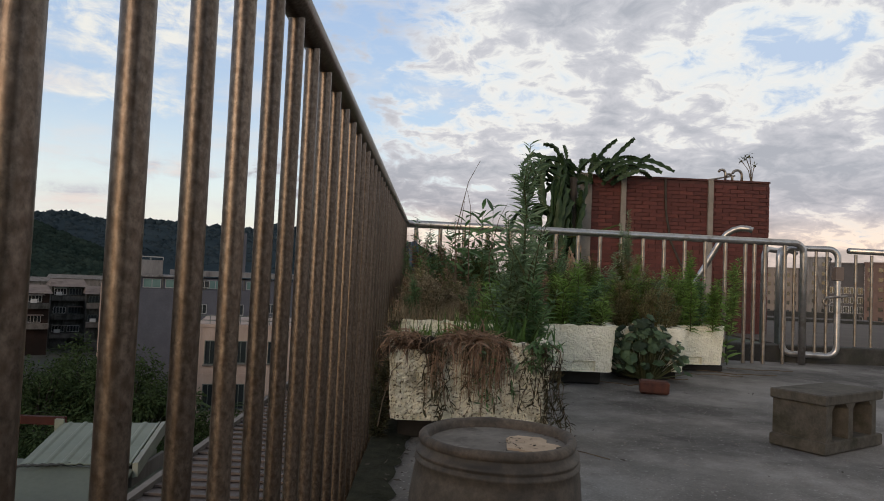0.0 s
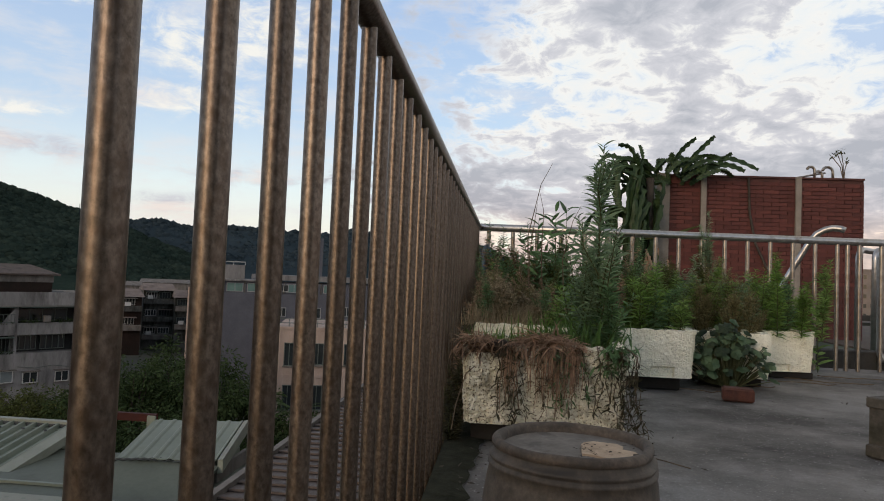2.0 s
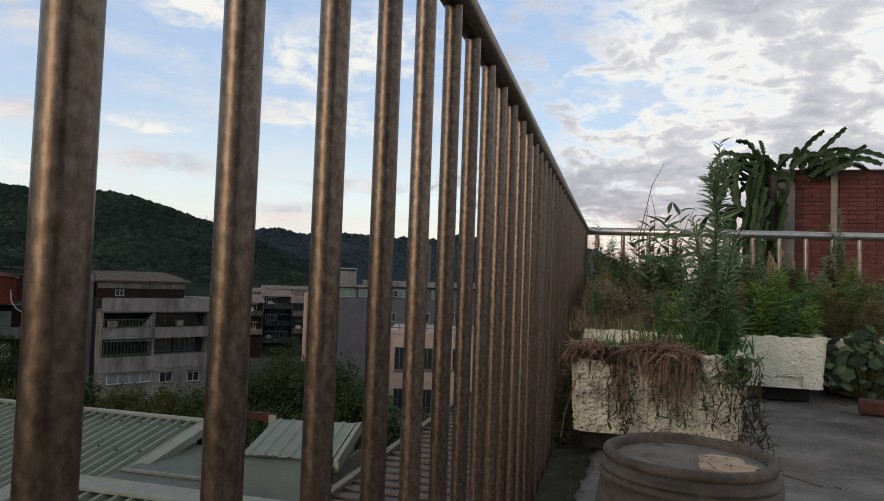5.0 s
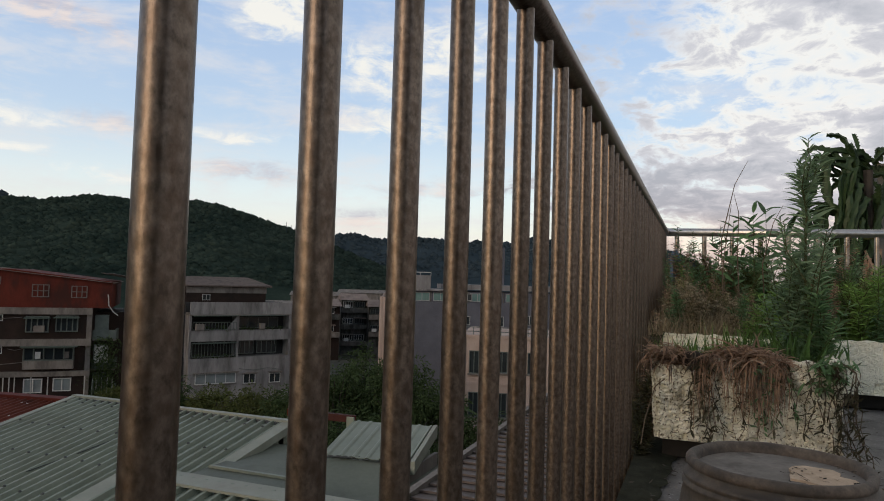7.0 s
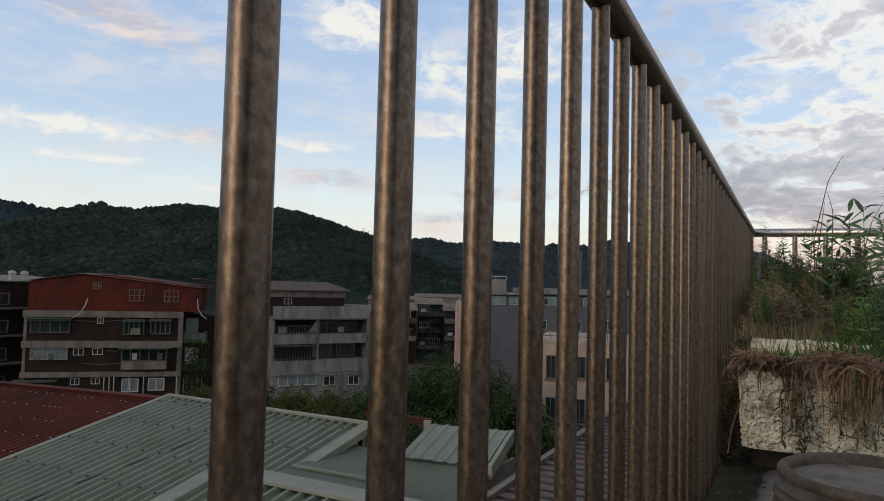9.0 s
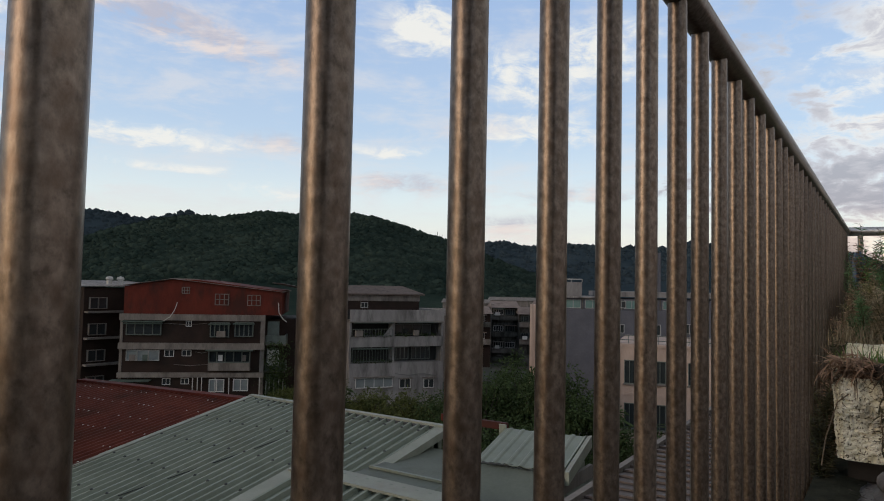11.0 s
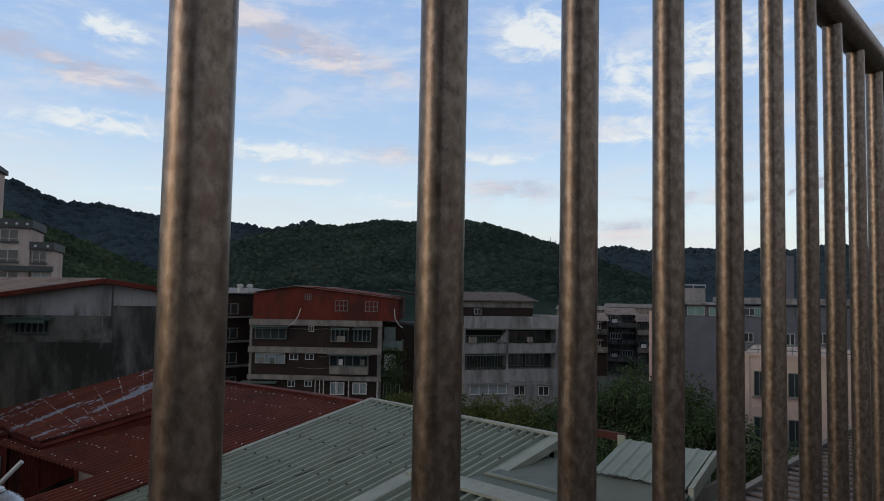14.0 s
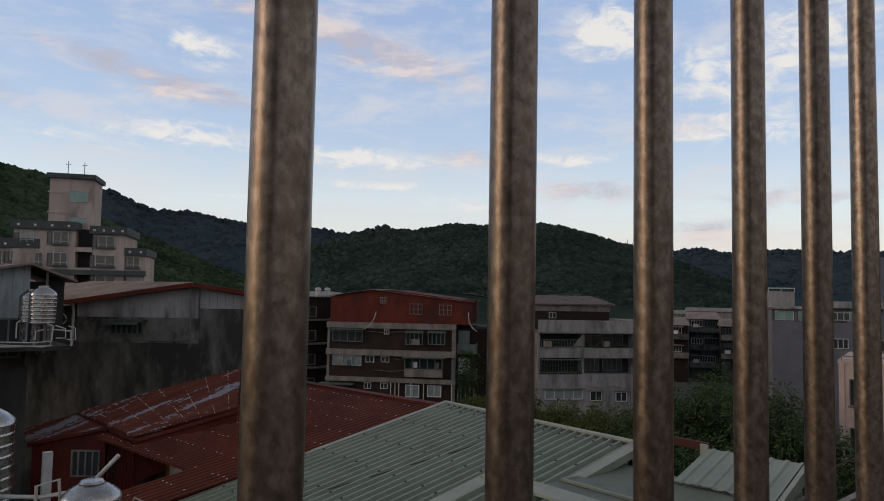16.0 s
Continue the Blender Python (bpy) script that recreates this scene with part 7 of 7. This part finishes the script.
patch(44, 14, (0.05, 1.05), (4.2, 4.75), 0.15, (0.48, 0.78), (M_LEAF_DARK, M_TREE_OLIVE, M_LEAF, M_DRY), "dense weed growing through the railing", leaves=150, leaf=0.07, width=0.008, bushy=1.5, lean=0.15)
patch(12, 15, (0.9, 2.2), (4.05, 4.6), 0.27, (0.34, 0.55), (M_LEAF, M_LEAF_GREY, M_GRASS), "spiky upright green weed behind the boxes", leaves=220, leaf=0.085, width=0.008, bushy=0.6, lean=0.1, splay=0.3)
patch(14, 8, (0.75, 1.7), (4.0, 4.6), 0.28, (0.30, 0.50), (M_LEAF, M_LEAF_GREY, M_TREE_OLIVE), "leggy green weed behind the boxes", leaves=90, leaf=0.08, width=0.007, bushy=1.2, lean=0.15)
patch(10, 9, (0.15, 0.95), (4.0, 4.3), 0.3, (0.45, 0.68), (M_LEAF_DARK, M_LEAF_GREY, M_TREE_OLIVE), "leggy green weed reaching over the rail", leaves=60, leaf=0.10, width=0.011, bushy=0.9, lean=0.15)
for k in range(24):
    tuft(rnd.uniform(0.08, 0.40), rnd.uniform(2.66, 2.97), 0.36, 0.13, 60, 140 + k, M_STRAW, "straw-coloured tuft of wispy grass", spread=0.05, width=0.0028, droop=0.7)
for k in range(8):
    tuft(rnd.uniform(0.40, 0.62), rnd.uniform(2.42, 2.9), 0.28, 0.17, 70, 440 + k, M_BLADE, "dark green tuft of long grass", spread=0.07, width=0.008, droop=1.8)
for k, (x, y, h) in enumerate(((0.50, 4.0, 0.70), (0.62, 4.1, 0.74), (0.40, 4.1, 0.66), (0.74, 4.05, 0.68))):
    weed(x, y, 0.32, h, 260 + k, M_LEAF_GREY if k % 2 else M_LEAF_DARK, "leggy weed with broad lance leaves at its top", leaves=26, leaf=0.15, width=0.028, bushy=0.5, lean=0.08, top_small=False, splay=0.7)
for k, (x, y, h, lx) in enumerate(((0.33, 3.3, 1.0, 0.10), (0.42, 3.6, 0.86, -0.04), (0.36, 3.9, 0.84, 0.02), (0.55, 3.7, 0.80, 0.08))):
    t = thing("dry_stalk", "thin bare dry stalk above the weeds", "plant", group="bare stalks", at=pose(x, y, 0.3))
    part("stem", Shape().tube([(0, 0, 0), (-0.02, 0, h * 0.5), (lx * 0.4, 0, h * 0.78), (lx, 0.01, h * 0.9)], [0.0035, 0.003, 0.002, 0.001], 5), M_TWIG, t)
patch(12, 16, (1.15, 1.95), (3.85, 4.25), 0.27, (0.24, 0.50), (M_RUSSET, M_RUSSET, M_TREE_OLIVE), "fine russet weed gone to seed behind the boxes", leaves=170, leaf=0.05, width=0.0038, bushy=1.6, lean=0.12, splay=0.5)
patch(8, 17, (0.9, 1.3), (3.5, 3.95), 0.28, (0.22, 0.42), (M_LEAF, M_GRASS), "pale green upright weed in a planter box", leaves=90, leaf=0.10, width=0.010, bushy=0.3, lean=0.1, splay=0.3)
# weed standing before the brick wall
weed(1.62, 4.62, 0.25, 0.86, 330, M_LEAF_GREY, "tall feathery weed before the brick wall", leaves=380, leaf=0.07, width=0.006, bushy=0.8, lean=0.01, splay=0.2)
weed(1.56, 4.5, 0.25, 0.6, 331, M_TREE_OLIVE, "tall feathery weed before the brick wall", leaves=260, leaf=0.07, width=0.006, bushy=0.8, lean=0.05)
weed(2.42, 4.70, 0.0, 0.56, 332, M_LEAF, "small weed with broad leaves by the railing post", leaves=26, leaf=0.12, width=0.03, bushy=0.5, lean=0.3, top_small=False)

# broad-leaved squash plant
t = thing("squash_plant", "sprawling squash plant with broad dusty leaves", "plant", at=pose(1.47, 3.62, 0))
rnd = random.Random(77)
lv, st = Shape(), Shape()
for k in range(150):
    a = rnd.uniform(0, 6.28)
    rr = rnd.uniform(0.0, 1.0) ** 0.6
    c = Vector((math.cos(a) * rr * 0.29, 0.05 + math.sin(a) * rr * 0.15, 0.06 + (1 - rr * rr) * 0.27 + rnd.uniform(-0.06, 0.06)))
    c.z = max(c.z, 0.05)
    nrm = (Vector((c.x, c.y - 0.12, 0)).normalized() * 0.4 + Vector((rnd.uniform(-0.5, 0.5), -0.35 + rnd.uniform(-0.3, 0.3), rnd.uniform(0.5, 1.3)))).normalized()
    ux = nrm.cross(Vector((0, 0, 1))).normalized()
    uy = ux.cross(nrm)
    tilt = rnd.uniform(-0.7, 0.7)
    ux, uy = ux * math.cos(tilt) + uy * math.sin(tilt), uy * math.cos(tilt) - ux * math.sin(tilt)
    size = rnd.uniform(0.018, 0.046)
    o = len(lv.v)
    lv.v.append(tuple(c + nrm * size * 0.10))
    m = 16
    for j in range(m):
        th = 2 * math.pi * j / m
        q = size * (0.86 + 0.10 * math.cos(5 * th)) * (0.55 if j == m // 4 else 1.22 if j == 3 * m // 4 else 1.0)
        lv.v.append(tuple(c + ux * q * math.cos(th) + uy * q * math.sin(th) - nrm * size * (0.16 * abs(math.cos(th)) + rnd.uniform(0, 0.10))))
    for j in range(m):
        lv.f.append((o, o + 1 + j, o + 1 + (j + 1) % m))
    st.tube([(c.x * 0.3, c.y * 0.3, 0.02), (c.x * 0.7, c.y * 0.7, c.z * 0.7), c], 0.003, 4, cap=False)
part("leaves", lv, M_SQUASH, t)
part("stem", st, M_STEM, t)

# creeping runners and litter on the floor
lit = thing("leaf_litter", "dry leaves and grit scattered on the roof floor", "litter", kind="stuff")
s = Shape()
rnd = random.Random(91)
for k in range(260):
    if k % 2:
        x, y = rnd.uniform(0.02, 0.35), rnd.uniform(0.9, 2.0)
    else:
        x, y = rnd.uniform(0.6, 3.2), rnd.uniform(1.2, 4.8)
    s.leaf((x, y, 0.007), (rnd.uniform(-1, 1), rnd.uniform(-1, 1), 0.15), rnd.uniform(0.006, 0.028), rnd.uniform(0.003, 0.010), 0.2, 2, rnd.uniform(-0.5, 0.5), (0.4, 1, 0.1))
tagged(part("leaf", s, M_BARK, lit), kind="stuff")
s = Shape()
for k in range(900):
    x, y = rnd.uniform(0.0, 3.4), rnd.uniform(0.8, 5.0)
    s.turned([(0.0, 0.0), (rnd.uniform(0.0015, 0.004), 0.001), (0.0, rnd.uniform(0.002, 0.005))], 5, (x, y, 0.001))
tagged(part("grit", s, M_POSTCEMENT, lit), kind="stuff")
for k in range(5):
    t = thing("runner", "thin dry runner creeping over the floor", "plant", group="runners on the floor")
    p = Vector((1.1 + 0.3 * k, 3.55 + 0.22 * k, 0.01))
    pts = [p.copy()]
    for j in range(8):
        p = p + Vector((rnd.uniform(0.02, 0.09), rnd.uniform(-0.07, 0.03), rnd.uniform(-0.004, 0.006)))
        p.z = max(p.z, 0.008)
        pts.append(p.copy())
    part("stem", Shape().tube(pts, 0.003, 5), M_TWIG, t)

# ---------------------------------------------------------------- dragon-fruit cactus on the brick wall


def cactus_stem(s, pts, r, rnd):
    """A three-winged stem with scalloped edges."""
    path = [Vector(p) for p in pts]
    fine_pts = []
    for i in range(len(path) - 1):
        for k in range(6):
            f = k / 6
            a, b = path[max(i - 1, 0)], path[i]
            c, d = path[i + 1], path[min(i + 2, len(path) - 1)]
            fine_pts.append(0.5 * ((2 * b) + (c - a) * f + (2 * a - 5 * b + 4 * c - d) * f * f + (3 * b - a - 3 * c + d) * f ** 3))
    fine_pts.append(path[-1])
    n = len(fine_pts)
    o = len(s.v)
    twist = rnd.uniform(0, 6.28)
    upv = None
    for i, p in enumerate(fine_pts):
        d = (fine_pts[min(i + 1, n - 1)] - fine_pts[max(i - 1, 0)]).normalized()
        if upv is None:
            upv = d.orthogonal().normalized()
        upv = (upv - d * upv.dot(d)).normalized()
        w = d.cross(upv)
        e = 0.35 + 0.65 * math.sin(math.pi * min(1, max(0.0, (i + 0.8) / (n + 0.4)))) ** 0.4
        for k in range(6):
            a = twist + k * math.pi / 3
            q = r * e * ((1.0 + 0.26 * (-1) ** i) if k % 2 == 0 else 0.34)
            s.v.append(tuple(p + (upv * math.cos(a) + w * math.sin(a)) * q))
    for i in range(n - 1):
        for k in range(6):
            a, b = o + i * 6 + k, o + i * 6 + (k + 1) % 6
            s.f.append((a, b, b + 6, a + 6))
    s.f.append(tuple(o + (n - 1) * 6 + k for k in range(6)))


cac = thing("dragon_fruit_cactus", "sprawling dragon-fruit cactus draped over the brick wall corner", "cactus")
rnd = random.Random(55)
CX, CY = 2.05, 8.75


def joint(b, way, length, r, bend):
    b, way = Vector(b), Vector(way).normalized()
    e = b + way * length + Vector((0, 0, -bend * length))
    mid = b.lerp(e, 0.5) + Vector((0, 0, bend * length * 0.5))
    q = Shape()
    cactus_stem(q, [b, mid, e], r, rnd)
    part("stem", q, M_CACTUS, cac)
    return e


for i in range(46):
    bx, bz = rnd.uniform(1.85, 2.75), 0
    bz = rnd.uniform(1.9, 2.14) if bx > 2.15 else rnd.uniform(1.55, 2.15)
    y = CY + rnd.uniform(-0.1, 0.35)
    side_way = (bx - 2.2) * 1.5 + rnd.gauss(0, 0.5)
    e = joint((bx, y, bz), (side_way, rnd.gauss(0, 0.3), rnd.uniform(0.35, 1.2)), rnd.uniform(0.20, 0.36), rnd.uniform(0.03, 0.045), rnd.uniform(0.0, 0.15))
    if i % 2:
        joint(e, (side_way * 1.5 + rnd.gauss(0, 0.6), rnd.gauss(0, 0.3), rnd.uniform(-0.5, 0.7)), rnd.uniform(0.12, 0.26), rnd.uniform(0.026, 0.038), rnd.uniform(0.0, 0.3))
for pts in ([(1.9, CY, 1.95), (1.7, CY, 2.2), (1.5, CY, 2.28), (1.36, CY, 2.16)], [(1.9, CY, 1.8), (1.65, CY, 2.05), (1.45, CY, 2.0), (1.32, CY, 1.78)],
            [(1.95, CY, 2.0), (1.8, CY, 2.38), (1.62, CY, 2.44)], [(2.5, CY, 2.12), (2.8, CY, 2.26), (3.1, CY, 2.27), (3.42, CY, 2.14)], [(2.7, CY, 2.12), (3.0, CY, 2.2), (3.25, CY, 2.12)],
            [(2.45, CY, 2.15), (2.7, CY, 2.42), (2.86, CY, 2.58)], [(2.3, CY, 2.15), (2.45, CY, 2.4), (2.62, CY, 2.55)], [(2.85, CY, 2.15), (2.98, CY, 2.28), (3.08, CY, 2.36)]):
    q = Shape()
    cactus_stem(q, pts, rnd.uniform(0.03, 0.042), rnd)
    part("stem", q, M_CACTUS, cac)
for i in range(42):
    s = Shape()
    x = CX + rnd.gauss(-0.26, 0.2)
    y = CY + rnd.uniform(-0.3, 0.1)
    z = rnd.uniform(1.3, 2.15)
    cactus_stem(s, [(CX + rnd.uniform(-0.1, 0.05), CY + 0.1, z), (x, y, z + 0.08), (x + rnd.gauss(-0.06, 0.08), y - 0.05, z - 0.4), (x + rnd.gauss(-0.08, 0.12), y - 0.08, z - rnd.uniform(0.5, 0.9))], rnd.uniform(0.03, 0.045), rnd)
    part("stem", s, M_CACTUS, cac)
s = Shape()
for i in range(34):
    x = CX + rnd.gauss(-0.08, 0.14)
    s.leaf((x, CY - 0.2 + rnd.uniform(-0.1, 0.1), rnd.uniform(0.7, 1.15)), (rnd.gauss(0, 0.4), -0.2, -1), rnd.uniform(0.4, 0.75), rnd.uniform(0.02, 0.045), 0.3, 4, rnd.uniform(-1, 1), (1, 0.9, 0.7, 0.3))
tagged(part("dead_growth", s, M_DRY, cac, "withered brown hanging stems"), kind="stuff")
part("trunk", Shape().tube([(CX - 0.05, CY, -0.05), (CX, CY + 0.05, 0.9), (CX, CY, 2.0)], [0.09, 0.08, 0.05], 9), M_BARK, cac)
part("stem", Shape().tube([(1.95, CY - 0.25, 1.18), (2.3, CY - 0.28, 1.24), (2.62, CY - 0.3, 1.36)], [0.025, 0.022, 0.008], 7), M_TREE_OLIVE, cac, "yellowing stem reaching across the bricks")
# flowering weed between the vent pipes
t = thing("weed", "small dry flowering weed on the wall top", "plant", at=pose(4.72, WY + 0.25, WZ))
st, lv = Shape(), Shape()
for lx, h in ((-0.09, 0.40), (0.04, 0.30), (-0.16, 0.36), (-0.04, 0.44)):
    st.tube([(0, 0, 0), (lx * 0.3, 0, h * 0.6), (lx, 0, h)], 0.006, 4)
    for k in range(9):
        lv.leaf((lx + rnd.gauss(0, 0.02), rnd.gauss(0, 0.02), h + rnd.gauss(0, 0.02)), (rnd.gauss(0, 1), rnd.gauss(0, 1), rnd.gauss(0, 1)), 0.05, 0.025, 0.3, 2)
part("stem", st, M_TWIG, t)
part("flower_heads", lv, M_TREE_OLIVE, t)

# ---------------------------------------------------------------- bricks of the wall, last
BW, BH, GAP = 0.205, 0.0545, 0.006
full = Shape().box(0, -0.012, 0, BW - GAP, 0.0, BH - GAP, None).data("brick", M_BRICK)
rest = Shape()
rows_n = int((WZ + 0.04) / BH)
rnd = random.Random(17)
count = 0
for j in reversed(range(rows_n)):
    z = -0.04 + j * BH
    x = WX0 + (0.0 if j % 2 else -BW / 2)
    while x < WX1 - 0.02:
        x0, x1 = max(x, WX0), min(x + BW - GAP, WX1)
        if x1 - x0 > 0.03:
            dy = rnd.uniform(0, 0.004)
            if count < 290 and x1 - x0 > BW - GAP - 1e-4:
                piece("brick", full, wall, pose(x, WY + 0.012 - dy, z))
                count += 1
            else:
                rest.box(x0, WY - dy, z, x1, WY + 0.012, z + BH - GAP)
        x += BW
tagged(part("brickwork", rest, M_BRICK, wall), kind="stuff")
